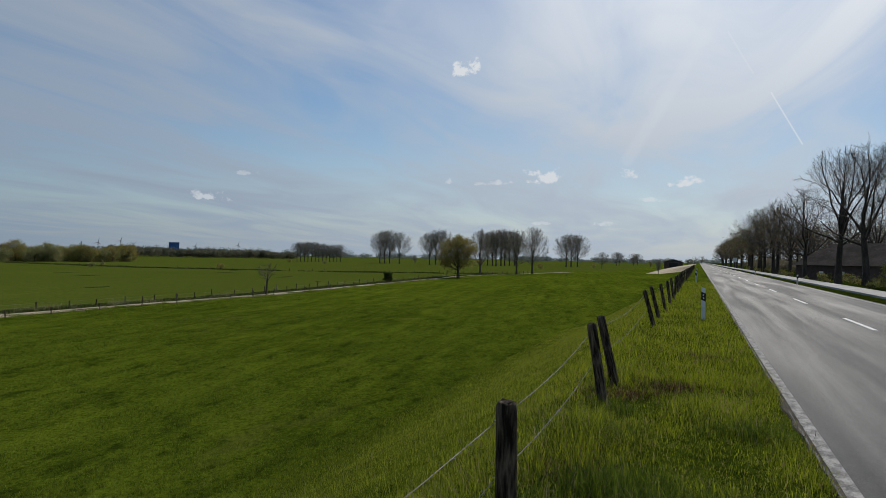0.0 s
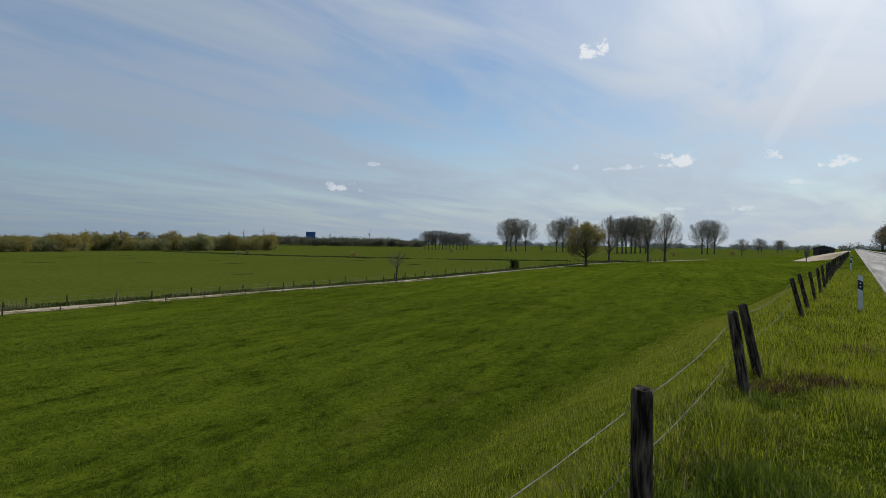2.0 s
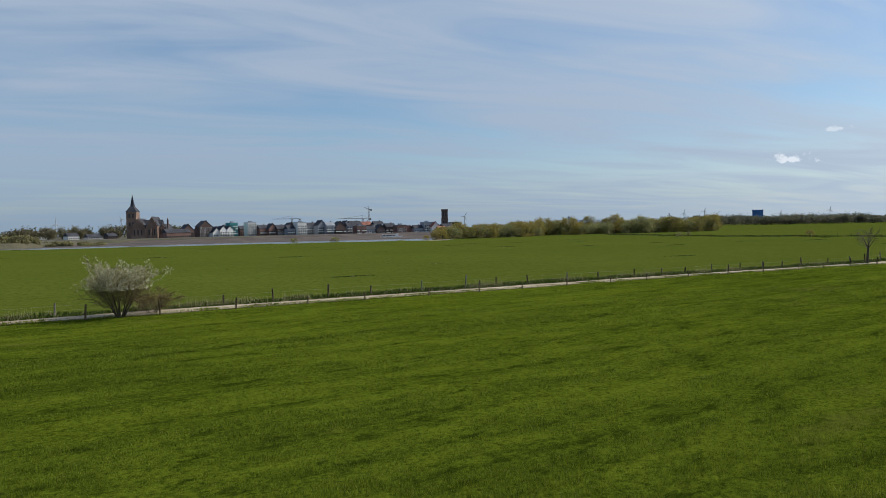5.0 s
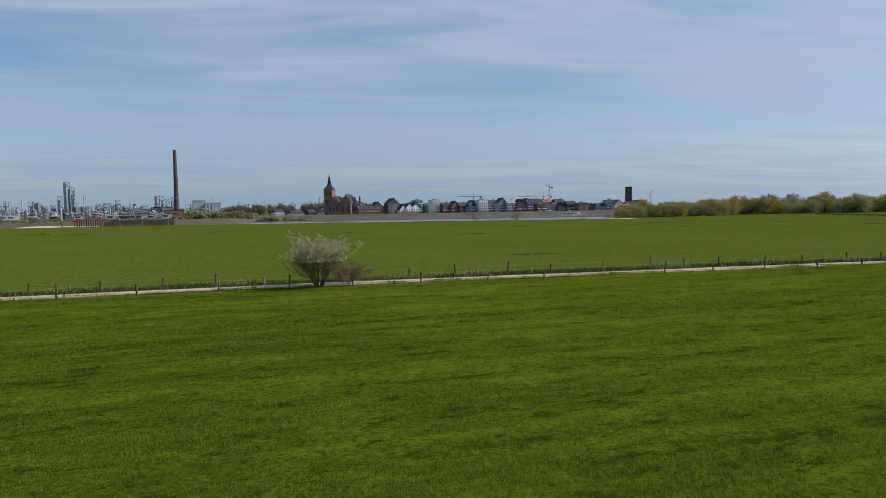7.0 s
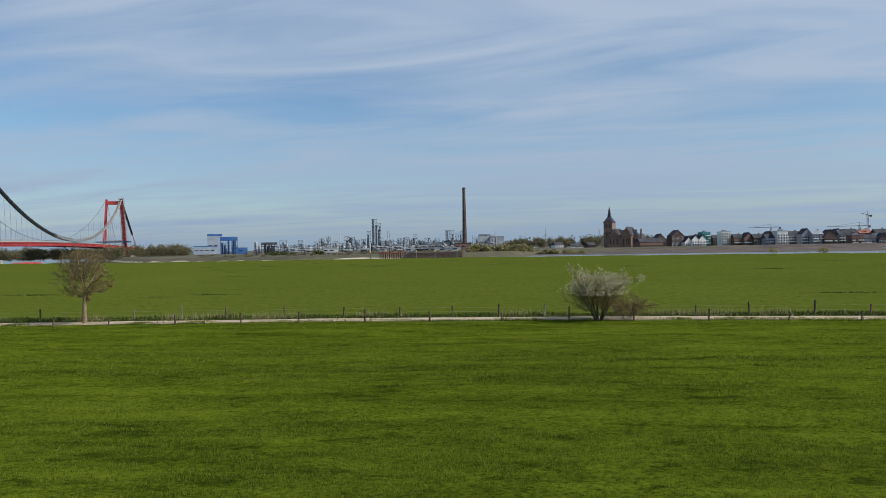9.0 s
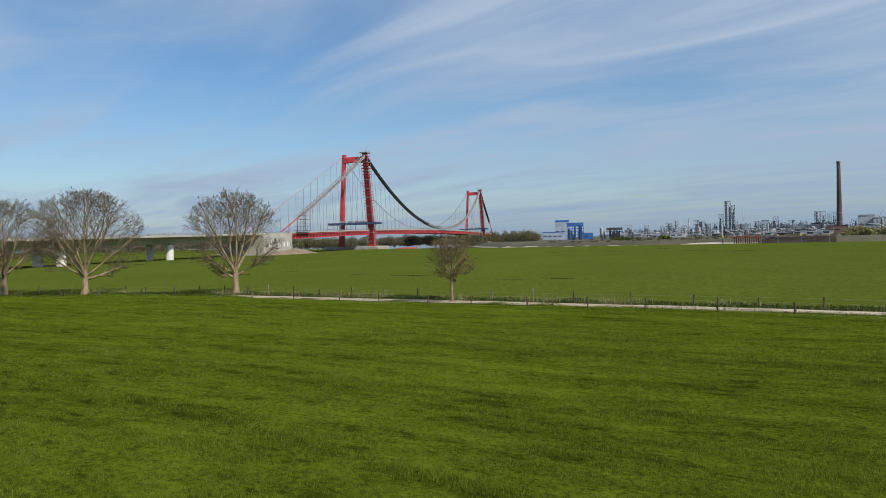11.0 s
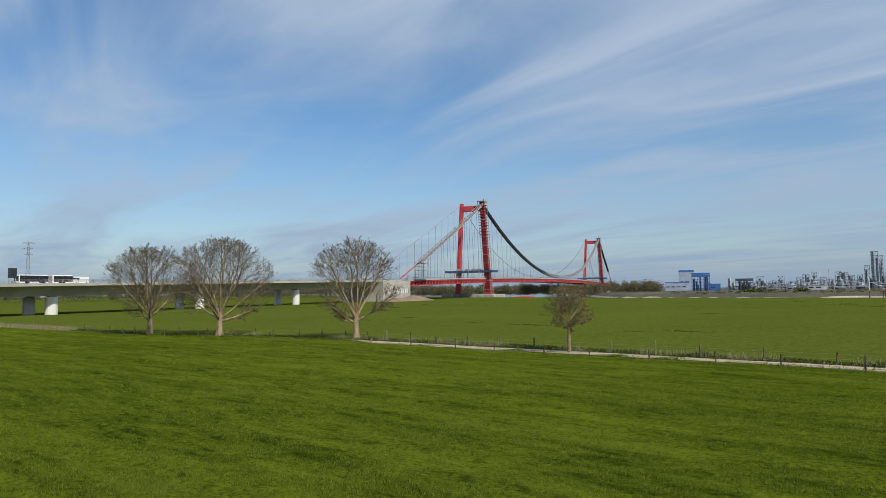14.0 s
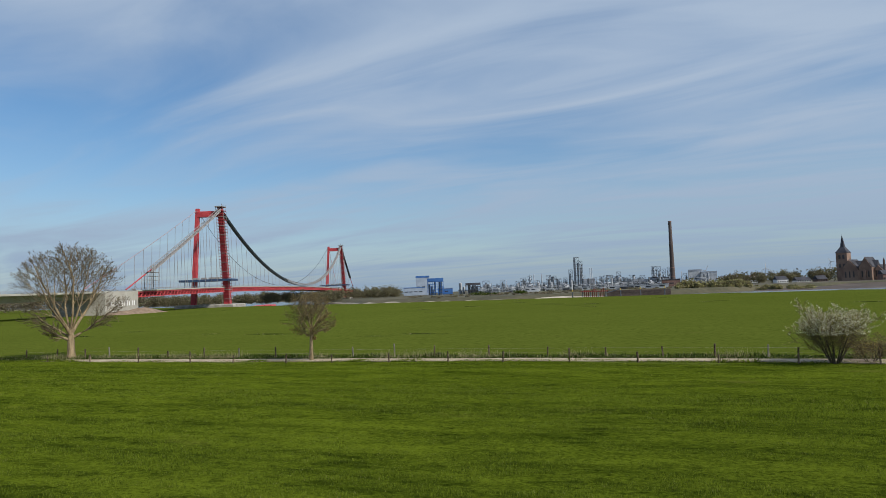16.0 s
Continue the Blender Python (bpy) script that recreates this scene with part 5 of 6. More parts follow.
def build_power_mast(az, d, tall):
    p = spot(az, d)
    t = thing("power_mast", pose(p.x, p.y, float(height(p.x, p.y)), 0, 0, az), "grey steel lattice power mast", "power mast")
    bm = bmesh.new()
    lattice(bm, 0, 0, -1, tall, 5.0, 0.8, 12, 0.16)
    part("mast", bm, M_STEEL, t)
    for k in range(3):
        z = tall * (0.98 - 0.09 * k)
        bm = bmesh.new()
        w_ = 4.5 - 0.7 * k
        tube(bm, [(-w_, 0, z), (0, 0, z + 0.9), (w_, 0, z), (-w_, 0, z)], [0.13] * 4, 4)
        part("cross_arm", bm, M_STEEL, t)


build_power_mast(172.2, 620, 48.0)


def build_sign():
    x = -411.0
    t = thing("direction_sign", BRIDGE @ Matrix.Translation((x, -11.5, deck_top(x))), "back of a large road sign board on the viaduct", "road sign")
    part("board", one_box(-1.9, 0.9, -0.06, 0.06, 1.6, 4.6, 0.05), M_SHEET, t)
    for q in (-1.5, 0.5):
        part("sign_post", one_tube([(q, 0.1, -1), (q, 0.1, 4.4)], [0.09, 0.09], 6), M_STEEL, t)


build_sign()


# ---- treeline and woods ----
wood_a = put(tree("riverside_tree", "clump", 201, 10.0, 11.0, "riverside tree in thin yellow-green spring leaf", wood=M_BARK_DARK, twig=M_TWIG, leaf=M_LEAF, per=5, leaf_size=0.36, scatter=0.6, group="riverside trees", twig_r=0.03), *spot(50.0, 425).xy, 0)
wood_b = put(tree("riverside_tree", "clump", 207, 11.0, 10.0, "riverside tree in thin yellow-green spring leaf", wood=M_BARK_DARK, twig=M_TWIG, leaf=M_BUD, per=5, leaf_size=0.34, scatter=0.6, group="riverside trees", twig_r=0.03), *spot(52.0, 430).xy, 0)
wood_c = put(tree("riverside_tree", "clump", 211, 10.5, 10.0, "riverside tree with bare brown twigs and few leaves", wood=M_BARK_DARK, twig=M_TWIG, leaf=M_OLIVE, per=5, leaf_size=0.32, scatter=0.5, group="riverside trees", twig_r=0.03), *spot(54.0, 430).xy, 0)
r4 = random.Random(17)
az = 44.8
while az < 66.5:
    d = float(np.interp(az, [41.5, 49, 54, 60, 66.5], [480, 438, 418, 374, 334])) + r4.uniform(-8, 18)
    s = r4.uniform(0.78, 1.02) * d / 420 * (1.0 if az > 55.6 else 0.84 if az > 52.6 else 0.95)
    again(r4.choice((wood_a, wood_a, wood_b, wood_c) if az < 57 else (wood_a, wood_b, wood_b, wood_c)), *spot(az, d).xy, r4.uniform(0, 360), s * 1.12, 2.0, s * r4.uniform(0.96, 1.12))
    az += r4.uniform(0.17, 0.36)
# single bushes on the meadow and along the shore
for az, d, s in ((66.6, 335, 0.42), (67.4, 330, 0.3), (69.5, 335, 0.35), (74.9, 326, 0.32), (78.2, 326, 0.3), (38.1, 270, 0.26), (30.0, 480, 0.3), (46.5, 330, 0.2), (47.2, 300, 0.22), (32.8, 540, 0.3), (12.3, 420, 0.35), (8.0, 520, 0.35)):
    again(r4.choice((wood_a, wood_b)), *spot(az, d).xy, r4.uniform(0, 360), s, 0.05, s * 0.8)


def scatter_wood(name, places, size, per, material, label, seed):
    """Far woods: crowns of many small leaf patches, joined into one growth."""
    g = np.random.default_rng(seed)
    v = []
    for x, y, z, w_, h in places:
        n = per
        u = g.normal(0, 1, (n, 3))
        u /= np.linalg.norm(u, axis=1)[:, None]
        rad = g.uniform(0.35, 1.0, n)[:, None] * (1 + 0.25 * np.sin(u[:, :1] * 5 + x))
        p = np.array([x, y, z + h * 0.55]) + u * rad * np.array([w_ / 2, w_ / 2, h * 0.48])
        a = g.normal(0, 1, (n, 3))
        a /= np.linalg.norm(a, axis=1)[:, None]
        b = np.cross(a, g.normal(0, 1, (n, 3)))
        b /= np.linalg.norm(b, axis=1)[:, None]
        s = (size * g.uniform(0.5, 1.4, n))[:, None]
        v.append(np.stack([p - a * s, p + b * s * 0.6, p + a * s, p - b * s * 0.6], 1).reshape(-1, 3))
    v = np.concatenate(v)
    ob = mesh_part(name, raw_mesh(name, v, np.arange(len(v)).reshape(-1, 4)), material)
    return tagged(ob, label, "woods", kind="stuff")


# distance haze is put into this pale blue-green leaf colour
M_HAZE_WOOD = blade_mat("haze-tinted far woods", (0.15, 0.185, 0.175), (0.20, 0.235, 0.22), (0.18, 0.20, 0.18), 0.2, 0.5)
M_WILLOW = blade_mat("bank willows", (0.22, 0.21, 0.095), (0.34, 0.32, 0.145), (0.20, 0.175, 0.105), 0.3, 0.4)
M_MID_WOOD = blade_mat("bank scrub", (0.125, 0.120, 0.065), (0.19, 0.178, 0.095), (0.17, 0.14, 0.09), 0.35, 0.5)
M_SCRUB = blade_mat("bare scrub", (0.155, 0.130, 0.090), (0.235, 0.195, 0.135), (0.17, 0.17, 0.09), 0.25, 0.5)
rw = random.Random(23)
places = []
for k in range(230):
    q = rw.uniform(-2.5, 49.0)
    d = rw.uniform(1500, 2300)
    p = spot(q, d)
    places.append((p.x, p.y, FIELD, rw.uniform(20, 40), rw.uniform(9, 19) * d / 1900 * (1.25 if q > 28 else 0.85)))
scatter_wood("far_woods", places, 1.8, 120, M_HAZE_WOOD, "hazy blue-green woods along the horizon", 1)
places = []
for k in range(200):
    q = rw.uniform(32.5, 46.5)
    p = spot(q, rw.uniform(980, 1180))
    places.append((p.x, p.y, FIELD, rw.uniform(12, 22), rw.uniform(9, 14) * float(np.interp(q, [26, 37, 42, 46], [0.4, 0.9, 1.0, 1.2]))))
scatter_wood("far_woods", places, 1.1, 260, blade_mat("distant woods", (0.095, 0.105, 0.068), (0.150, 0.155, 0.098), (0.16, 0.135, 0.095), 0.25, 0.4), "grey-green woods at the far side of the pasture", 6)
places = []
for k in range(230):
    q = rw.uniform(143.5, 176.0)
    d = rw.uniform(720, 930)
    p = spot(q, d)
    places.append((p.x, p.y, FIELD, rw.uniform(12, 20), rw.uniform(14, 22)))
scatter_wood("bank_scrub", places, 0.9, 260, M_SCRUB, "brown-green scrub and trees behind the viaduct", 2)
places = []
for k in range(170):
    q = rw.uniform(128.5, 143.5)
    p = spot(q, rw.uniform(780, 1000))
    places.append((p.x, p.y, FIELD - 1, rw.uniform(10, 20), rw.uniform(9, 15)))
for k in range(60):
    q = rw.uniform(123.8, 129.0)
    p = spot(q, rw.uniform(1000, 1180))
    places.append((p.x, p.y, FIELD - 1, rw.uniform(12, 20), rw.uniform(10, 20)))
scatter_wood("bank_scrub", places, 0.9, 330, M_MID_WOOD, "brown-green trees on the far river bank", 3)
places = []
for k in range(46):
    q = rw.uniform(92.0, 101.5)
    p = spot(q, rw.uniform(690, 730))
    places.append((p.x, p.y, WATER, rw.uniform(6, 11), rw.uniform(8.5, 12.5) if q > 96.5 else rw.uniform(2, 5)))
scatter_wood("bank_scrub", places, 1.0, 480, M_WILLOW, "yellow-brown willows on the far river bank", 5)
places = []
for k in range(40):
    p = spot(rw.uniform(86.5, 98.5), rw.uniform(1050, 1150))
    places.append((p.x, p.y, FIELD - 1, rw.uniform(12, 20), rw.uniform(12, 20)))
scatter_wood("bank_scrub", places, 1.2, 420, M_MID_WOOD, "brown-green trees behind the church", 4)


# soil heap by the anchor block and the red pontoons on the shore
heap = tagged(part("soil_mound", bmesh.new(), mat("bare soil", (0.15, 0.105, 0.07), (0.26, 0.19, 0.13), 0.3, 0.95, 0.4, 4.0)), "low mound of bare brown soil by the bridge", "soil")
bm = bmesh.new()
gridv = []
for i in range(25):
    row = []
    for j in range(9):
        u, v = i / 24 * 2 - 1, j / 8 * 2 - 1
        p = BRIDGE @ Vector((-168 + 34 * u, -23 + 7 * v, 0))
        h = max(0.0, 1 - u * u) * max(0.0, 1 - v * v)
        row.append(bm.verts.new((p.x, p.y, FIELD - 0.3 + 3.4 * h * (0.8 + 0.3 * math.sin(7 * u + 2 * v)))))
    gridv.append(row)
for a, b in zip(gridv, gridv[1:]):
    for j in range(8):
        bm.faces.new((a[j], a[j + 1], b[j + 1], b[j]))
bm.to_mesh(heap.data)
bm.free()
for k in range(3):
    pt = thing("pontoon", BRIDGE @ Matrix.Translation((26 + 17 * k, -30, -3.4)), "low red steel work pontoon moored by the pier", "pontoon", "pontoons")
    part("hull", one_box(-7.5, 7.5, -2.5, 2.5, -3.5, -1.0 + 0.3 * (k % 2), 0.2), M_RED, pt)
    part("bollard", one_tube([(5, -2, -1.1), (5, -2, -0.3)], [0.3, 0.3], 8), M_STEEL, pt)

# ---- the town across the river ----
M_CHURCH = mat("warm brown brick", (0.155, 0.100, 0.076), (0.29, 0.198, 0.150), 0.1, 0.9, 0.1, 2.0)
M_BRICK = mat("brown brick", (0.145, 0.085, 0.070), (0.25, 0.155, 0.13), 0.1, 0.9, 0.1, 2.0)
M_BRICK_DARK = mat("dark brick", (0.080, 0.052, 0.046), (0.15, 0.105, 0.092), 0.1, 0.9, 0.1, 2.0)
M_SLATE = mat("slate roof", (0.040, 0.041, 0.048), (0.085, 0.086, 0.098), 0.15, 0.95, 0.1, 2.0, spec=0.08)
M_TILE = mat("red roof tiles", (0.22, 0.085, 0.06), (0.33, 0.15, 0.11), 0.15, 0.85, 0.1, 2.0)
M_RENDER = mat("pale render", (0.58, 0.58, 0.56), (0.76, 0.76, 0.74), 0.1, 0.9, 0.05, 2.0)
M_GREY = mat("grey cladding", (0.20, 0.215, 0.245), (0.36, 0.385, 0.42), 0.1, 0.7, 0.05, 2.0)
M_TEAL = mat("teal scaffold netting", (0.03, 0.20, 0.21), (0.06, 0.30, 0.30), 0.2, 0.9, 0.1, 2.0)
M_QUAY = mat("quay stone", (0.044, 0.034, 0.028), (0.110, 0.086, 0.070), 0.08, 0.95, 0.2, 0.6, stretch=(0.5, 0.5, 2.0))
M_ZINC = mat("zinc sheet", (0.20, 0.22, 0.245), (0.36, 0.385, 0.42), 0.1, 0.45, 0.05, 2.0)


def on_bank(az, d, name, label, category, group=""):
    p = spot(az, d)
    return thing(name, pose(p.x, p.y, max(float(height(p.x, p.y)), -10.3) - 0.3, 0, 0, az), label, category, group)


def shared(name, bm, material):
    me = bpy.data.meshes.new(name)
    bm.to_mesh(me)
    bm.free()
    me.materials.append(material)
    return me


WINDOW = shared("window", one_box(-0.75, 0.75, -0.12, 0.0, 0.0, 1.9), M_GLASS)
BALCONY = shared("balcony", one_box(-1.4, 1.4, -1.4, 0.0, 0.0, 0.95), M_RENDER)
FRAME = shared("window_frame", one_box(-1.0, 1.0, -0.08, 0.0, -0.15, 2.05), M_RENDER)


def building(az, d, wide, tall, roof, wall, top, depth=14.0, label="", balconies=False, floor=3.1):
    """A town house: walls with a gable or flat head, a roof with eaves, rows of windows."""
    kind = {"gable": "gabled", "ridge": "pitched-roof", "flat": "flat-roofed"}[roof]
    t = on_bank(az, d, "town_house", label or kind + " riverside house of several storeys", "house", "riverside houses")
    t.matrix_world = t.matrix_world @ pose(0, 0, 0, 0, 0, 24)
    rise = 0.0 if roof == "flat" else min(wide * 0.55, 7.0) if roof == "gable" else 4.5
    eave = tall - rise
    hw = wide / 2
    bm = bmesh.new()
    if roof == "gable":
        prism(bm, [(-hw, -2), (hw, -2), (hw, eave), (0, tall), (-hw, eave)], 0, depth)
    else:
        box(bm, -hw, hw, 0, depth, -2, eave)
    body = part("wall", bm, wall, t)
    bm = bmesh.new()
    if roof == "gable":
        for s in (-1, 1):
            prism(bm, [(0, tall + 0.35), (s * (hw + 0.4), eave - 0.1), (s * (hw + 0.4), eave + 0.3), (0, tall + 0.75)][::s], -0.4, depth + 0.4)
    elif roof == "ridge":
        v = [bm.verts.new(q) for q in ((-hw - 0.3, -0.5, eave), (hw + 0.3, -0.5, eave), (hw + 0.3, depth + 0.5, eave), (-hw - 0.3, depth + 0.5, eave), (-hw, depth / 2, tall), (hw, depth / 2, tall))]
        for f_ in ((0, 1, 5, 4), (2, 3, 4, 5), (0, 4, 3), (1, 2, 5), (0, 3, 2, 1)):
            bm.faces.new([v[i] for i in f_])
    else:
        box(bm, -hw - 0.2, hw + 0.2, -0.2, depth, eave, eave + 0.6)
        box(bm, -hw * 0.4, hw * 0.2, 3, 8, eave + 0.6, eave + 2.2)
    rf = part("roof", bm, top, t)
    if roof != "flat":
        part("chimney", one_box(hw * 0.4, hw * 0.4 + 0.9, depth * 0.5, depth * 0.5 + 0.9, tall - 1.5, tall + 1.4), M_BRICK_DARK, rf)
    n = max(2, int(wide / 2.7))
    for k in range(max(1, int((eave - 0.6) / floor))):
        for i in range(n):
            w_ = new("window", WINDOW)
            w_.parent = body
            w_.location = (-hw + (i + 0.5) * wide / n, -0.06, 0.9 + k * floor)
            if d < 930 and not balconies:
                f_ = new("window_frame", FRAME)
                f_.parent = body
                f_.location = (-hw + (i + 0.5) * wide / n, -0.02, 0.9 + k * floor)
            if balconies and k and (i + k) % 4:
                b_ = new("balcony", BALCONY)
                b_.parent = body
                b_.location = (-hw + (i + 0.5) * wide / n, -0.02, 0.1 + k * floor)
    return t


WALLS = {"b": M_BRICK, "d": M_BRICK_DARK, "w": M_RENDER, "g": M_GREY, "t": M_TEAL}
TOPS = {"s": M_SLATE, "r": M_TILE, "z": M_ZINC}
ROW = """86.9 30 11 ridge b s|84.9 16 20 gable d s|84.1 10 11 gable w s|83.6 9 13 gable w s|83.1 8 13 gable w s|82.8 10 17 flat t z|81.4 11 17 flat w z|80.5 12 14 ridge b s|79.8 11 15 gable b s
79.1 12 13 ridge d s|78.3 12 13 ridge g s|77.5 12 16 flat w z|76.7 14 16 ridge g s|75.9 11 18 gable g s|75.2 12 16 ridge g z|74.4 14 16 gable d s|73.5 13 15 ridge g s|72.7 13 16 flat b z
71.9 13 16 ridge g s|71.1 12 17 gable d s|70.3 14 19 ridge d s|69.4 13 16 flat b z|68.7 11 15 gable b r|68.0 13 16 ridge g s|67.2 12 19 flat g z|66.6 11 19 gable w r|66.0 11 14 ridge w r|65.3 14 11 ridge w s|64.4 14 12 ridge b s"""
rt = random.Random(31)
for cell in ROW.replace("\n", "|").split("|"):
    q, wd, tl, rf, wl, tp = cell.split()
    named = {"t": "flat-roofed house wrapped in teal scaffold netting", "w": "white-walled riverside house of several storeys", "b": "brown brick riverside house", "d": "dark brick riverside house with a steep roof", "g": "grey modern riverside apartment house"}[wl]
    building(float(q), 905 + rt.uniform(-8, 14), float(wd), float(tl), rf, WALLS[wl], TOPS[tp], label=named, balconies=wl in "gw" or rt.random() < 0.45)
# roofs of the streets behind
q = 64.6
while q < 87.0:
    wl = rt.choice("bdgwdb")
    building(q, 945 + rt.uniform(0, 25), rt.uniform(11, 18), rt.uniform(12.5, 17.5), rt.choice(("gable", "ridge", "ridge")), WALLS[wl], rt.choice((M_SLATE, M_SLATE, M_TILE)), label="town house in the street behind the quay")
    q += rt.uniform(0.75, 1.1)
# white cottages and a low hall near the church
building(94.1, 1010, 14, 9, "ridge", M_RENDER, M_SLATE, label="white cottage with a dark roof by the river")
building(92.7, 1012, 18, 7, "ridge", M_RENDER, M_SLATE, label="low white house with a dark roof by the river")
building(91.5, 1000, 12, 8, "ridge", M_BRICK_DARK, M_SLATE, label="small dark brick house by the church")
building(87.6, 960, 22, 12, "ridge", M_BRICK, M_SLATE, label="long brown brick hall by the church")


def build_church():
    t = on_bank(90.2, 925, "church", "brown brick church with a pointed slate spire", "church")
    t.matrix_world = t.matrix_world @ pose(0, 0, 0, 0, 0, -20)
    tower = part("tower", one_box(-6.5, 5.5, 0, 12, -2, 33, 0.2), M_CHURCH, t)
    for z, h in ((26, 4.5), (16, 4)):
        for x in (-3.6, 0.6):
            part("belfry_opening", one_box(x, x + 2.2, -0.15, 0.0, z, z + h), M_GLASS, tower)
    bm = bmesh.new()
    base_ = [bm.verts.new(q) for q in ((-7, -0.5, 33), (6, -0.5, 33), (6, 12.5, 33), (-7, 12.5, 33))]
    mid = [bm.verts.new((-0.5 + 3.0 * math.cos(k), 6 + 3.0 * math.sin(k), 40)) for k in (-2.36, -0.79, 0.79, 2.36)]
    tip = bm.verts.new((-0.5, 6, 54.5))
    for i in range(4):
        j = (i + 1) % 4
        bm.faces.new((base_[i], base_[j], mid[j], mid[i]))
        bm.faces.new((mid[i], mid[j], tip))
    part("spire", bm, M_SLATE, t, "slate-covered pointed spire")
    for x0, x1, peak, eave, y, nm in ((0, 17, 24, 14, -4, "transept"), (19, 32, 26, 15, -6, "choir_gable"), (32, 41, 17, 11, 0, "chapel")):
        bm = bmesh.new()
        prism(bm, [(x0, -2), (x1, -2), (x1, eave), ((x0 + x1) / 2, peak), (x0, eave)], y, y + 26)
        g = part(nm, bm, M_CHURCH, t)
        bm = bmesh.new()
        m_ = (x0 + x1) / 2
        for s, e in ((-1, x0 - 0.4), (1, x1 + 0.4)):
            prism(bm, [(m_, peak + 0.3), (e, eave), (e, eave + 0.5), (m_, peak + 0.8)][::s], y + 0.8, y + 26)
        part("roof", bm, M_SLATE, g)
        for k in range(3):
            x = x0 + (x1 - x0) * (0.25 + 0.25 * k)
            part("lancet_window", one_box(x - 0.7, x + 0.7, y - 0.15, y, 4, 11), M_GLASS, g)
    nave = part("nave", one_box(4, 34, 3, 17, -2, 13.5), M_CHURCH, t)
    bm = bmesh.new()
    v = [bm.verts.new(q) for q in ((3.6, 2.4, 13.4), (34.4, 2.4, 13.4), (34.4, 17.6, 13.4), (3.6, 17.6, 13.4), (4, 10, 23.0), (34, 10, 23.0))]
    for f_ in ((0, 1, 5, 4), (2, 3, 4, 5), (0, 4, 3), (1, 2, 5), (0, 3, 2, 1)):
        bm.faces.new([v[i] for i in f_])
    part("roof", bm, M_SLATE, nave)
    for x in (19, 25, 32):
        part("buttress", one_box(x - 0.8, x + 0.8, -8, -6, -2, 12, 0.1), M_CHURCH, t)
    part("turret", one_tube([(41.5, 4, -2), (41.5, 4, 22), (41.5, 4, 25)], [1.1, 1.1, 0.1], 8), M_BRICK_DARK, t)


build_church()


def build_minster():
    t = on_bank(65.85, 1500, "minster_tower", "tall square dark stone church tower with a flat top", "church tower")
    bm = bmesh.new()
    box(bm, -7.5, 7.5, 0, 15, -2, 26, 0.3)
    box(bm, -6.8, 6.8, 0.7, 14.3, 26, 43, 0.3)
    box(bm, -7.3, 7.3, 0.2, 14.8, 43, 45, 0.2)
    body = part("tower", bm, M_BRICK_DARK, t)
    for x in (-4, 1.6):
        part("belfry_opening", one_box(x, x + 2.4, 0.5, 0.68, 30, 39), M_GLASS, body)
        part("belfry_opening", one_box(x, x + 2.2, -0.15, 0.0, 12, 20), M_GLASS, body)
    bm = bmesh.new()
    prism(bm, [(7.5, -2), (34, -2), (34, 10), (30, 17), (10, 17), (7.5, 10)], 2, 16)
    part("nave", bm, M_SLATE, t)


build_minster()


def tower_crane(az, d, tall, reach, back, turn=0.0):
    t = on_bank(az, d, "tower_crane", "slender construction tower crane above the roofs", "crane", "tower cranes")
    bm = bmesh.new()
    lattice(bm, 0, 0, 0, tall, 1.8, 1.8, 12, 0.2)
    part("mast", bm, M_STEEL, t)
    bm = bmesh.new()
    c, s = math.cos(radians(turn)), math.sin(radians(turn))
    for q, r in ((reach, 0.35), (-back, 0.4)):
        tube(bm, [(0, 0, tall), (q * c, 0, tall + q * s)], [r, r * 0.8], 4)
        tube(bm, [(0, 0, tall + 4), (q * 0.75 * c, 0, tall + 0.4 + q * 0.75 * s)], [0.12, 0.12], 3)
    tube(bm, [(0, 0, tall), (0, 0, tall + 4.2)], [0.3, 0.15], 4)
    box(bm, -back - 1, -back + 1.5, -0.8, 0.8, tall - 2.5, tall)
    part("jib", bm, M_STEEL, t)


tower_crane(78.3, 960, 22, -26, -10)
tower_crane(72.6, 970, 21, -34, -10)
tower_crane(72.1, 985, 34, -7, -3, -20)


def build_quay():
    """The broad stone-faced foreshore below the town."""
    bm = bmesh.new()
    prev = None
    for k in range(36):
        q = 61.0 + k * 1.0
        inner = 640.0
        row = [bm.verts.new(spot(q, d, z)) for d, z in ((inner, WATER - 0.4), (inner + 30, WATER + 0.5), (800, WATER + 1.0), (872, FIELD + 0.1), (886, FIELD + 0.25))]
        if prev:
            for i in range(4):
                bm.faces.new((prev[i], row[i], row[i + 1], prev[i + 1]))
        prev = row
    tagged(part("quay_slope", bm, M_QUAY), "dark stone-faced foreshore of the town quay", "quay", kind="structure")


build_quay()


def build_ship():
    p = spot(70.3, 745)
    t = thing("river_ship", pose(p.x, p.y, WATER, 0, 0, 78), "white passenger ship moored at the town quay", "ship")
    t.scale = (0.62, 0.62, 0.8)
    bm = bmesh.new()
    prism(bm, [(-19, 2.2), (-17, -0.6), (17, -0.6), (21, 2.6), (19, 2.4)], -2.6, 2.6)
    part("hull", bm, M_RENDER, t)
    cabin = part("cabin", one_box(-16, 8, -2.2, 2.2, 2.2, 4.6, 0.15), M_RENDER, t)
    for k in range(9):
        part("window", one_box(-15.2 + 2.5 * k, -13.4 + 2.5 * k, -2.26, -2.2, 2.9, 4.0), M_GLASS, cabin)
    part("wheelhouse", one_box(8.6, 12.4, -1.8, 1.8, 2.4, 5.6, 0.2), M_RENDER, t)


build_ship()


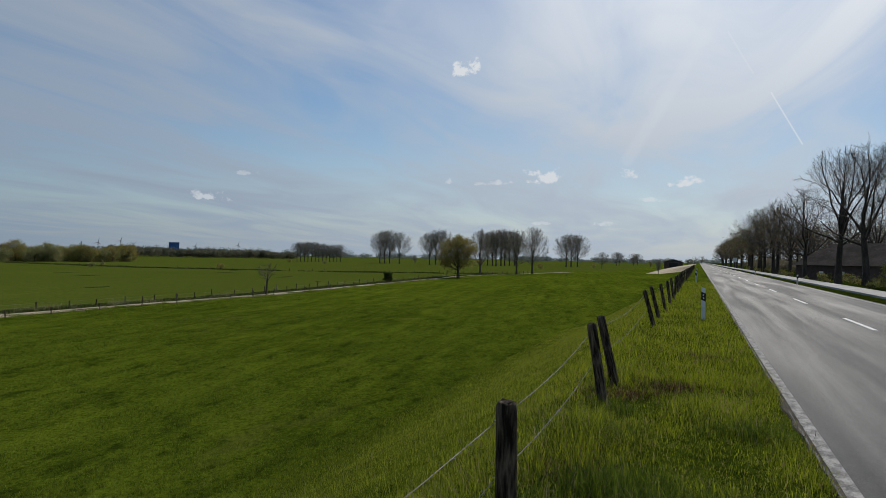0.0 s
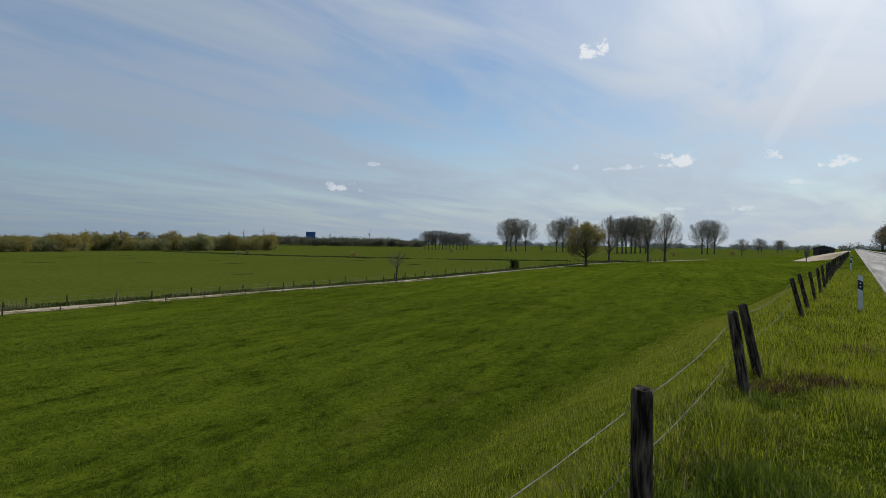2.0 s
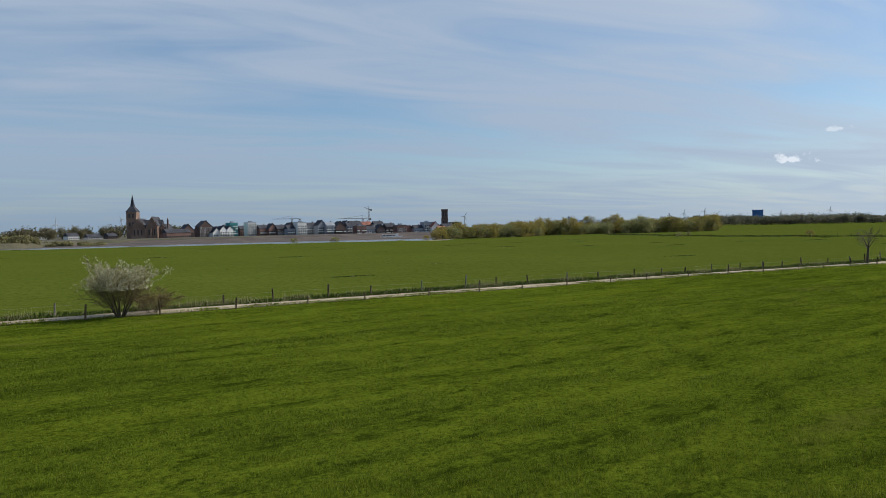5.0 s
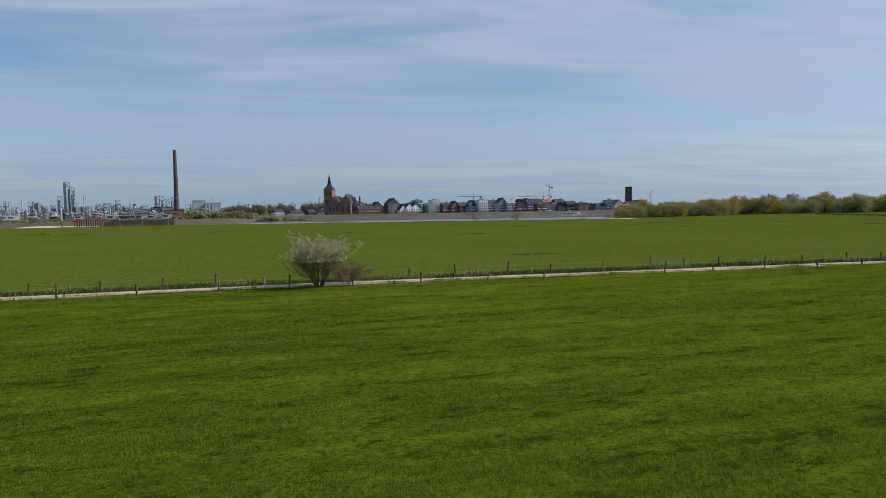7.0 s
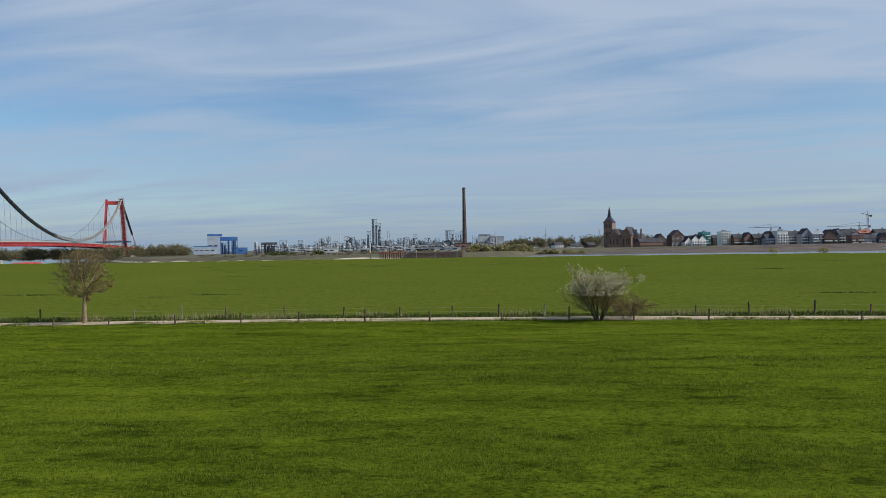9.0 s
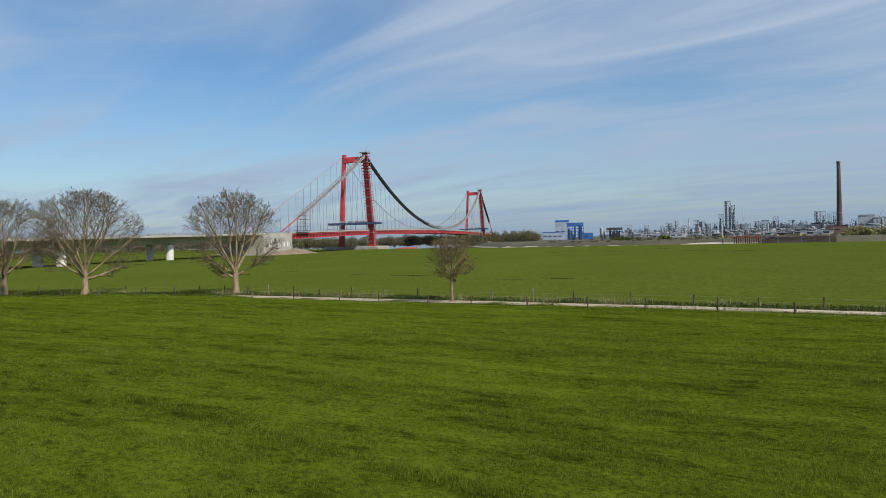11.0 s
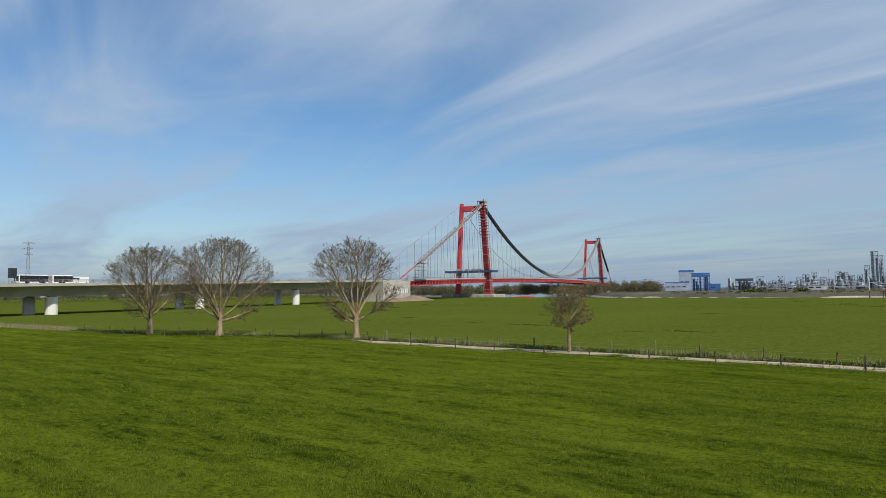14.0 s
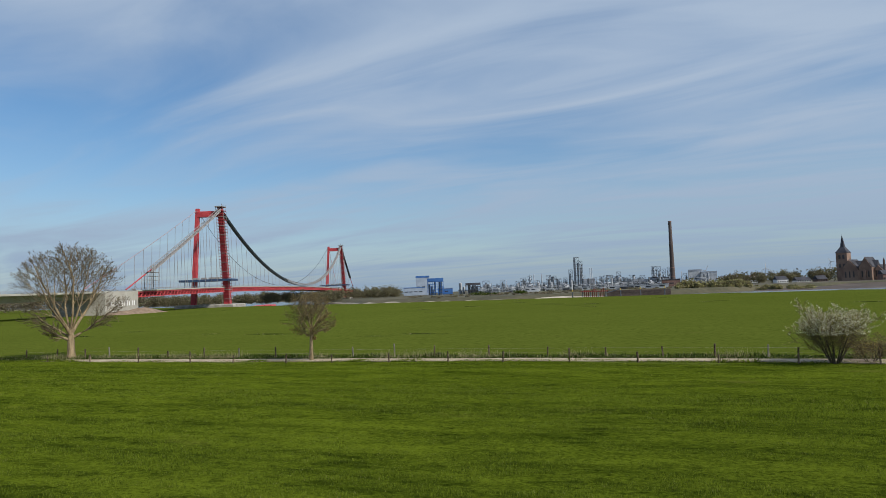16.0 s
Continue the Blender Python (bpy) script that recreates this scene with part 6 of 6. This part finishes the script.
# ---- the works along the river ----
M_PIPE = mat("plant steel", (0.070, 0.080, 0.092), (0.17, 0.185, 0.20), 0.2, 0.5, 0.05, 2.0, metal=0.2)
M_TANK = mat("white tank paint", (0.30, 0.32, 0.345), (0.50, 0.52, 0.545), 0.1, 0.5, 0.03, 2.0)
M_BLUE = mat("blue cladding", (0.025, 0.09, 0.26), (0.05, 0.14, 0.36), 0.1, 0.6, 0.03, 2.0)
M_PALE_BLUE = mat("pale cladding", (0.22, 0.27, 0.34), (0.31, 0.36, 0.43), 0.1, 0.6, 0.03, 2.0)
M_RUST = mat("rusty steel", (0.13, 0.030, 0.025), (0.24, 0.055, 0.045), 0.3, 0.9, 0.1, 3.0)


def build_stack():
    t = on_bank(101.85, 1230, "works_chimney", "very tall tapering brown brick works chimney", "chimney")
    pts = [(0, 0, -2), (0, 0, 35), (0, 0, 75), (0, 0, 104), (0, 0, 109)]
    part("shaft", one_tube(pts, [4.6, 3.7, 3.0, 2.6, 2.7], 16), mat("sooty brick", (0.060, 0.047, 0.043), (0.115, 0.090, 0.080), 0.08, 0.9, 0.1, 2.0, stretch=(1, 1, 0.3)), t)
    for z, r in ((108.6, 2.95), (30, 4.0), (16, 4.4)):
        part("band", one_tube([(0, 0, z), (0, 0, z + 1.4)], [r, r], 16), M_BRICK, t)
    part("base_house", one_box(-6, 9, -6, 6, -2, 9, 0.3), M_BRICK, t)


build_stack()


def process_tower(az, d, wide, tall, seed, columns=2, label="open steel process tower with pipes and vessels"):
    t = on_bank(az, d, "process_tower", label, "industrial plant", "process towers")
    rg = random.Random(seed)
    bm = bmesh.new()
    n = max(3, int(tall / 6))
    lattice(bm, 0, 0, -1, tall, wide, wide, n, 0.28)
    part("frame", bm, M_PIPE, t)
    for k in range(1, n + 1):
        z = tall * k / n
        part("landing", one_box(-wide / 2 - 0.6, wide / 2 + 0.6, -wide / 2 - 0.6, wide / 2 + 0.6, z - 0.25, z, 0.05), M_PIPE, t)
    for k in range(columns):
        x, r = rg.uniform(-0.35, 0.35) * wide, rg.uniform(0.10, 0.22) * wide
        h = tall * rg.uniform(0.55, 0.98)
        part("column", one_tube([(x, 0, 0), (x, 0, h), (x, 0, h + r * 0.6)], [r, r, r * 0.4], 10), M_TANK if rg.random() < 0.5 else M_ZINC, t)


def slim_stack(az, d, r, tall):
    t = on_bank(az, d, "vent_stack", "thin grey steel vent stack of the works", "chimney", "vent stacks")
    part("pipe", one_tube([(0, 0, -1), (0, 0, tall)], [r, r * 0.8], 8), M_TANK, t)
    part("foot", one_box(-2 * r - 0.5, 2 * r + 0.5, -2 * r, 2 * r, -1, 2.5, 0.05), M_PIPE, t)


def tank(az, d, r, tall):
    t = on_bank(az, d, "storage_tank", "round white storage tank of the works", "tank", "storage tanks")
    part("shell", one_tube([(0, 0, -1), (0, 0, tall), (0, 0, tall + r * 0.25)], [r, r, r * 0.15], 16), M_TANK, t)
    part("ladder", one_box(-0.3, 0.3, -r - 0.3, -r + 0.1, 0, tall), M_PIPE, t)


def works_hall(az, d, wide, tall, wall, cap, label, depth=18.0):
    t = on_bank(az, d, "works_hall", label, "industrial building", "works halls")
    part("wall", one_box(-wide / 2, wide / 2, 0, depth, -2, tall, 0.1), wall, t)
    part("roof", one_box(-wide / 2 - 0.3, wide / 2 + 0.3, -0.3, depth + 0.3, tall, tall + max(0.8, tall * 0.1)), cap, t)
    for k in range(max(1, int(wide / 9))):
        part("window_band", one_box(-wide / 2 + 1.5 + 9 * k, -wide / 2 + 7.5 + 9 * k, -0.15, 0.0, tall * 0.45, tall * 0.45 + 1.6), M_GLASS, t)


rp = random.Random(41)
q = 99.6
while q < 117.2:
    process_tower(q, 1330 + rp.uniform(-30, 40), rp.uniform(6, 13), rp.uniform(11, 25), int(q * 100), rp.choice((1, 2, 2)), "low mesh of process steel, pipes and vessels")
    q += rp.uniform(0.3, 0.55)
for q, wd, tl in ((118.4, 26, 7), (116.3, 34, 7), (113.7, 30, 10), (109.0, 30, 8), (107.3, 34, 8), (105.2, 30, 7), (101.0, 20, 9)):
    rack = on_bank(q, 1240, "pipe_rack", "long low rack of pipes along the works", "industrial plant", "pipe racks")
    for k in range(4):
        part("pipe", one_tube([(-wd / 2, 0.9 * k, tl - 1.2 * (k % 2)), (wd / 2, 0.9 * k, tl - 1.2 * (k % 2))], [0.45, 0.45], 8), M_TANK if k % 2 else M_ZINC, rack)
    for k in range(int(wd / 6) + 1):
        part("trestle", one_box(-wd / 2 + 6 * k - 0.3, -wd / 2 + 6 * k + 0.3, 0, 3.4, -1, tl - 1.5), M_PIPE, rack)
for k, (q, wd, tl) in enumerate(((113.6, 9, 25), (113.05, 7, 28), (111.55, 8, 28), (111.15, 10, 26), (110.7, 8, 21), (110.2, 7, 22), (109.75, 7, 37), (109.28, 9, 58), (108.9, 5, 51), (107.3, 7, 22), (106.7, 10, 24), (105.96, 7, 29), (105.5, 8, 19), (105.2, 6, 17), (103.25, 8, 36), (102.9, 7, 35), (102.5, 6, 31), (102.15, 4, 34), (104.5, 10, 18), (104.1, 9, 18))):
    process_tower(q, 1290 + rp.uniform(-25, 25), wd, tl, 60 + k, 2 + k % 2)
for q, r, tl in ((113.04, 1.0, 31), (112.73, 0.8, 31), (112.09, 1.1, 32), (108.2, 0.8, 39), (108.06, 0.8, 38), (106.6, 0.6, 22), (101.2, 0.5, 26), (115.0, 0.6, 22), (116.2, 0.5, 18)):
    slim_stack(q, 1300, r, tl)
for q, r, tl in ((113.0, 4, 12), (112.4, 3.2, 15), (111.9, 4, 10), (116.8, 3, 14), (117.0, 2.5, 11), (118.78, 2.8, 20), (118.52, 2.2, 13), (110.2, 6, 9), (106.9, 6, 10), (103.6, 6, 10)):
    tank(q, 1255, r, tl)
for q, wd, tl, wl, cp, lab in ((122.6, 40, 14, M_PALE_BLUE, M_BLUE, "long pale hall with a blue roof edge"), (121.9, 25, 33, M_PALE_BLUE, M_BLUE, "tall pale block with a blue cap"), (120.4, 12, 12, M_BLUE, M_BLUE, "blue steel-clad works building"),
                               (119.8, 16, 11, M_BLUE, M_PALE_BLUE, "blue steel-clad works building"), (114.8, 26, 8, M_ZINC, M_ZINC, "low zinc-clad works hall"), (112.7, 30, 8, M_GREY, M_ZINC, "low grey works hall"), (110.6, 34, 9, M_TANK, M_ZINC, "white low works hall"),
                               (108.3, 20, 17, M_GREY, M_ZINC, "grey block with a flat roof"), (106.0, 30, 9, M_TANK, M_ZINC, "white low works hall"), (104.3, 40, 13, M_ZINC, M_GREY, "long grey works hall"), (102.9, 34, 15, M_ZINC, M_SLATE, "grey hall with a dark roof"),
                               (100.2, 22, 25, M_TANK, M_ZINC, "white flat-topped silo block"), (99.2, 26, 21, M_TANK, M_ZINC, "white flat-topped silo block"), (97.6, 36, 13, M_RENDER, M_GREY, "pale apartment block behind the trees"), (96.2, 30, 12, M_RENDER, M_TILE, "pale apartment block behind the trees")):
    works_hall(q, 1270 + rp.uniform(-10, 30), wd, tl, wl, cp, lab)


def open_frame(az, d, wide, tall, floors, colour, label):
    """An open steel frame building with its plant inside."""
    t = on_bank(az, d, "steel_frame_plant", label, "industrial plant", "process towers")
    n = max(2, int(wide / 4))
    for i in range(n + 1):
        for y in (0, 14):
            part("post", one_box(-wide / 2 + i * wide / n - 0.35, -wide / 2 + i * wide / n + 0.35, y, y + 0.7, -1, tall), colour, t)
    for k in range(1, floors + 1):
        z = tall * k / floors
        h = tall * 0.22 if k == floors else 0.9
        part("floor_beam", one_box(-wide / 2 - 0.4, wide / 2 + 0.4, -0.2, 15, z - h, z), colour, t)
    rg = random.Random(int(az * 10))
    for k in range(9):
        x = rg.uniform(-0.42, 0.42) * wide
        part("vessel", one_tube([(x, 7, 0), (x, 7, tall * rg.uniform(0.3, 0.85))], [1.5, 1.5], 10), M_ZINC if k % 3 else M_PIPE, t)


open_frame(120.85, 1190, 27, 29, 6, M_BLUE, "open blue steel frame building with plant inside")
open_frame(117.75, 1230, 26, 19, 3, M_SLATE, "open dark steel frame building with plant inside")



def plant_block(az, d, wide, tall, seed):
    """A dense low block of plant: steel tables, pipe runs, drums and columns."""
    t = on_bank(az, d, "plant_block", "dense block of process steel, drums and pipe runs", "industrial plant", "plant blocks")
    rg = random.Random(seed)
    bm = bmesh.new()
    n = max(3, int(wide / 4))
    for i in range(n + 1):
        x = -wide / 2 + wide * i / n
        h = tall * rg.uniform(0.45, 1.0)
        for y in (0.0, 6.0):
            box(bm, x - 0.22, x + 0.22, y, y + 0.45, -1, h)
    for k in range(3):
        z = tall * (0.28 + 0.26 * k) * rg.uniform(0.9, 1.1)
        a, b = sorted((rg.uniform(-0.5, 0.1), rg.uniform(0.0, 0.5)))
        box(bm, a * wide - 1, b * wide + 1, 0, 6.4, z - 0.35, z)
        box(bm, a * wide - 1, b * wide + 1, -0.1, 0.05, z + 0.9, z + 1.05)
    part("frame", bm, M_PIPE, t)
    for k in range(3):
        z = tall * rg.uniform(0.12, 0.7)
        part("pipe_run", one_tube([(-wide / 2, -0.8, z), (wide * rg.uniform(0.0, 0.5), -0.8, z), (wide * 0.5, -0.8, z * 0.6)], [rg.uniform(0.3, 0.6)] * 3, 6), M_TANK if k else M_ZINC, t)
    for k in range(max(2, int(wide / 6))):
        x, r = rg.uniform(-0.5, 0.5) * wide, rg.uniform(0.7, 2.0)
        if rg.random() < 0.6:
            h = tall * rg.uniform(0.4, 1.15)
            part("column", one_tube([(x, 3, -1), (x, 3, h), (x, 3, h + r * 0.5)], [r, r, r * 0.3], 8), rg.choice((M_TANK, M_ZINC, M_PIPE)), t)
        else:
            z = tall * rg.uniform(0.25, 0.7)
            part("drum", one_tube([(x - 3, 2, z), (x - 2.6, 2, z), (x + 2.6, 2, z), (x + 3, 2, z)], [r * 0.5, r, r, r * 0.5], 8), rg.choice((M_TANK, M_ZINC)), t)


for k, (a, b, lo, hi) in enumerate(((99.4, 101.4, 12, 19), (102.0, 107.6, 12, 19), (107.6, 114.0, 12, 20), (114.0, 117.0, 12, 16))):
    q = a
    while q < b:
        wd = rp.uniform(9, 16)
        plant_block(q, 1210 + rp.uniform(-30, 20), wd, rp.uniform(lo, hi), int(q * 77))
        q += wd / 1210 * 57.3 * 0.6
# low sheds, parked tank wagons and walls nearer the river
for q, d, wd, tl, wl, cp in ((114.6, 1100, 12, 3.4, M_GREY, M_ZINC), (112.95, 1085, 22, 6.0, M_TANK, M_ZINC), (110.2, 1080, 10, 3.5, M_SLATE, M_GREY), (108.6, 1070, 11, 4.0, M_TANK, M_ZINC),
                         (106.3, 900, 16, 4.0, M_TANK, M_TANK), (105.3, 890, 20, 3.4, M_SLATE, M_GREY), (104.4, 880, 14, 4.2, M_TANK, M_ZINC), (103.5, 880, 16, 3.6, M_GREY, M_TANK), (102.6, 880, 12, 4.4, M_TANK, M_ZINC), (102.0, 1100, 26, 10, M_BRICK, M_SLATE)):
    works_hall(q, d, wd, tl, wl, cp, "low works shed by the river", 9.0)

# mooring stage and dolphins off the works
stage = on_bank(107.2, 565, "mooring_stage", "rusty red mooring stage standing in the river", "jetty")
for k in range(13):
    h = 3.0 + 1.6 * math.sin(k * 1.3) * (k > 3)
    part("pile", one_tube([(-16.5 + 1.5 * k, 0.8 * (k % 2), -4.5), (-16.5 + 1.5 * k, 0.8 * (k % 2), h + 5.6)], [0.38, 0.38], 6), M_RUST if k % 4 else M_PIPE, stage)
part("gangway", one_box(-18, 3, -1.2, 1.2, 7.2, 7.9, 0.05), M_RUST, stage)
part("landing_ramp", one_tube([(2, 0, 6.0), (12, 0, 8.6)], [0.4, 0.4], 4), M_PIPE, stage)
for q in (109.68, 105.89, 104.36, 102.53):
    dl = on_bank(q, 560, "mooring_dolphin", "pale steel mooring dolphin in the river", "mooring post", "mooring dolphins")
    part("pile", one_tube([(0, 0, -5), (0, 0, 7.9)], [0.4, 0.4], 8), M_PIPE, dl)
    part("cap", one_box(-0.55, 0.55, -0.55, 0.55, 7.9, 9.4, 0.1), mat("yellow paint", (0.45, 0.33, 0.08), (0.55, 0.42, 0.12), 1.0), dl)
bm = bmesh.new()
box(bm, -26, 26, 0, 4, -6.0, 3.3, 0.3)
p = spot(104.5, 610)
dock = thing("dock_wall", pose(p.x, p.y, -6.6, 0, 0, 104.5), "dark dock wall below the works", "quay")
part("wall_face", bm, M_QUAY, dock)


def gantry_crane(az, d, wide, tall):
    t = on_bank(az, d, "gantry_crane", "long blue gantry crane beyond the trees", "crane")
    bm = bmesh.new()
    n = 16
    for k in range(n):
        a, b = -wide / 2 + k * wide / n, -wide / 2 + (k + 1) * wide / n
        tube(bm, [(a, 0, tall - 5), (b, 0, tall), (b, 0, tall - 5)], [0.3] * 3, 4)
        tube(bm, [(a, 0, tall), (b, 0, tall)], [0.5, 0.5], 4)
        tube(bm, [(a, 0, tall - 5), (b, 0, tall - 5)], [0.5, 0.5], 4)
    part("bridge_beam", bm, M_BLUE, t)
    for x in (-wide / 2 + 3, wide / 2 - 8):
        part("leg", one_tube([(x, 0, -1), (x, 0, tall - 4)], [0.8, 0.8], 6), M_BLUE, t)
    part("cab_tower", one_box(-wide / 2 - 1, -wide / 2 + 1.5, -1, 1, tall - 5, tall + 8, 0.1), M_BLUE, t)


gantry_crane(54.2, 1250, 66, 19)


def turbine(az, d, tall, blade, turn):
    t = on_bank(az, d, "wind_turbine", "white three-bladed wind turbine on the horizon", "wind turbine", "wind turbines")
    part("mast", one_tube([(0, 0, -2), (0, 0, tall)], [2.2, 1.3], 8), M_TANK, t)
    hub = part("nacelle", one_box(-1.6, 1.6, -3, 6, tall - 1.5, tall + 1.8, 0.3), M_TANK, t)
    for k in range(3):
        q = radians(turn + 120 * k)
        part("blade", one_tube([(0, -3.5, tall), (math.sin(q) * blade * 0.25, -3.5, tall + math.cos(q) * blade * 0.25), (math.sin(q) * blade, -3.5, tall + math.cos(q) * blade)], [1.1, 1.4, 0.3], 5), M_TANK, hub)


for q, d, tl, bl, tn in ((46.8, 3300, 78, 34, 10), (45.3, 3400, 84, 34, 20), (44.4, 3500, 66, 32, 50), (40.0, 3600, 60, 30, 20), (36.8, 3400, 70, 36, 15), (95.2, 2900, 52, 34, 0), (99.4, 3400, 62, 32, 25), (90.9, 3300, 76, 24, 90), (41.9, 3500, 50, 28, 70), (64.2, 3300, 62, 26, 30)):
    turbine(q, d, tl * (0.66 if q < 50 else 0.9), bl * (0.56 if q < 50 else 0.85), tn)
works_hall(41.55, 1900, 25, 30, M_BLUE, M_BLUE, "distant dark blue works block on the horizon")
works_hall(42.2, 1900, 40, 9, M_GREY, M_ZINC, "distant low works hall on the horizon")
slim_stack(47.9, 1900, 2.0, 36)
for q, wd, tl in ((34.0, 30, 9), (33.2, 34, 8)):
    works_hall(q, 1700, wd, tl, M_RENDER, M_TILE, "distant pale farm building on the horizon")


# ---- buildings beside the road ----


def build_farm_barn():
    t = thing("brick_barn", pose(17.0, 121.0, -0.9, 0, 0, -34), "long dark brick barn with a deep tiled roof behind the avenue", "barn")
    body = part("wall", one_box(-3, 42, 0, 11, -1.5, 2.5, 0.05), M_BRICK_DARK, t)
    for k in range(13):
        w_ = part("window", one_box(0.6 + 3.1 * k, 1.2 + 3.1 * k, -0.06, 0.0, 0.9, 1.5), M_RENDER, body)
    bm = bmesh.new()
    v = [bm.verts.new(q) for q in ((-3.5, -0.6, 2.4), (42.5, -0.6, 2.4), (42.5, 11.6, 2.4), (-3.5, 11.6, 2.4), (0.0, 5.5, 5.9), (40, 5.5, 5.9))]
    for f_ in ((0, 1, 5, 4), (2, 3, 4, 5), (0, 4, 3), (1, 2, 5), (0, 3, 2, 1)):
        bm.faces.new([v[i] for i in f_])
    rf = part("roof", bm, mat("old roof tiles", (0.018, 0.015, 0.014), (0.050, 0.042, 0.038), 0.4, 0.95, 0.3, 6.0, spec=0.08), t, "deep dark tiled roof")
    sk = part("skylight", one_box(24, 25.2, 1.4, 2.2, 3.7, 4.3), M_GLASS, rf)


build_farm_barn()


def build_far_shed():
    t = thing("field_shed", pose(-17.0, 520.0, -3.6, 0, 0, 2), "dark field shed with a shallow pale roof beside the road", "shed")
    part("wall", one_box(-6.3, 6.3, 0, 14, -1.5, 4.6, 0.05), M_BRICK_DARK, t)
    bm = bmesh.new()
    prism(bm, [(-7, 4.4), (0, 6.6), (7, 4.4), (7, 4.8), (0, 7.0), (-7, 4.8)], -0.6, 14.6)
    prism(bm, [(-6.2, 4.62), (6.2, 4.62), (0, 6.5)], 0, 14)
    part("roof", bm, M_SLATE, t)
    part("door", one_box(-3, 3, -0.1, 0, 0, 4.2), M_BLACK, t)


build_far_shed()


def build_ramp():
    bm = bmesh.new()
    rows_ = []
    for k in range(13):
        q = k / 12
        y = 340 + 170 * q
        x = -20 + 18.0 * q ** 1.5
        z = FIELD + 0.06 - FIELD * 0.98 * q
        rows_.append([bm.verts.new((x + dx, y, zz)) for dx, zz in ((-4.5, FIELD - 0.2), (-2.5, z), (2.5, z), (4.5, FIELD - 0.2))])
    for r, s in zip(rows_, rows_[1:]):
        for k in range(3):
            bm.faces.new((r[k], r[k + 1], s[k + 1], s[k]))
    tagged(part("access_ramp", bm, M_TRACK), "pale concrete ramp from the meadow up to the road", "path", kind="structure")


build_ramp()


def build_street_sign(x, y, tall):
    t = thing("road_sign", pose(x, y, float(height(x, y))), "small rectangular road sign on a grey pole", "road sign")
    part("pole", one_tube([(0, 0, -0.3), (0, 0, tall)], [0.04, 0.04], 8), M_STEEL, t)
    part("plate", one_box(-0.45, 0.45, -0.06, -0.03, tall - 1.0, tall, 0.01), M_RENDER, t)


build_street_sign(8.6, 190.0, 3.2)


# undergrowth behind the avenue and on its verge
ru = random.Random(77)
places = [(ru.uniform(22, 26) + max(0.0, ru.gauss(8, 8)), 165 + 300 * ru.random() ** 1.4, -0.6, ru.uniform(2.5, 5), ru.uniform(2.0, 5.5)) for _ in range(150)]
scatter_wood("avenue_undergrowth", places, 0.26, 220, M_SCRUB, "brown tangled undergrowth behind the avenue", 41)
places = [(ru.uniform(12.5, 19), 70 + 150 * ru.random(), -0.6, ru.uniform(0.8, 1.8), ru.uniform(0.6, 1.3)) for _ in range(40)]
scatter_wood("avenue_undergrowth", places, 0.09, 240, M_OLIVE, "low green growth at the feet of the avenue", 42)
put(tree("roadside_bush", "shrub", 301, 3.2, 3.4, "yellow-green leafing bush beside the avenue", leaf=M_OLIVE, per=5, leaf_size=0.07, scatter=0.12, stems=9, trunk_r=0.012, category="bush"), 17.3, 72.0, 10)

# brown scrub, green bushes and stakes on the rough bank below the works
places = []
for k in range(90):
    q = ru.uniform(102, 123)
    p = spot(q, ru.uniform(620, 900))
    places.append((p.x, p.y, float(height(p.x, p.y)), ru.uniform(3, 9), ru.uniform(0.8, 2.4)))
scatter_wood("bank_scrub", places, 0.4, 200, M_SCRUB, "low brown scrub on the rough far bank", 43)
places = []
for q, d, wd, tl in ((117.6, 700, 12, 3.6), (117.1, 690, 14, 4.0), (116.6, 700, 8, 3.0), (114.1, 690, 10, 4.4), (113.7, 690, 9, 3.8), (116.0, 720, 10, 2.4)):
    p = spot(q, d)
    places.append((p.x, p.y, float(height(p.x, p.y)), wd, tl))
scatter_wood("bank_bushes", places, 0.5, 420, M_WEED, "dark green bushes on the rough far bank", 44)


# trees closing the far end of the road
for q, d, k in ((3.6, 700, 0.55), (2.4, 720, 0.62), (1.5, 690, 0.6), (0.8, 740, 0.66), (0.3, 760, 0.7), (-0.2, 700, 0.6)):
    again(ru.choice((avenue_c, avenue_d)), *spot(q, d).xy, ru.uniform(0, 360), k, 0.05, k * 0.85)
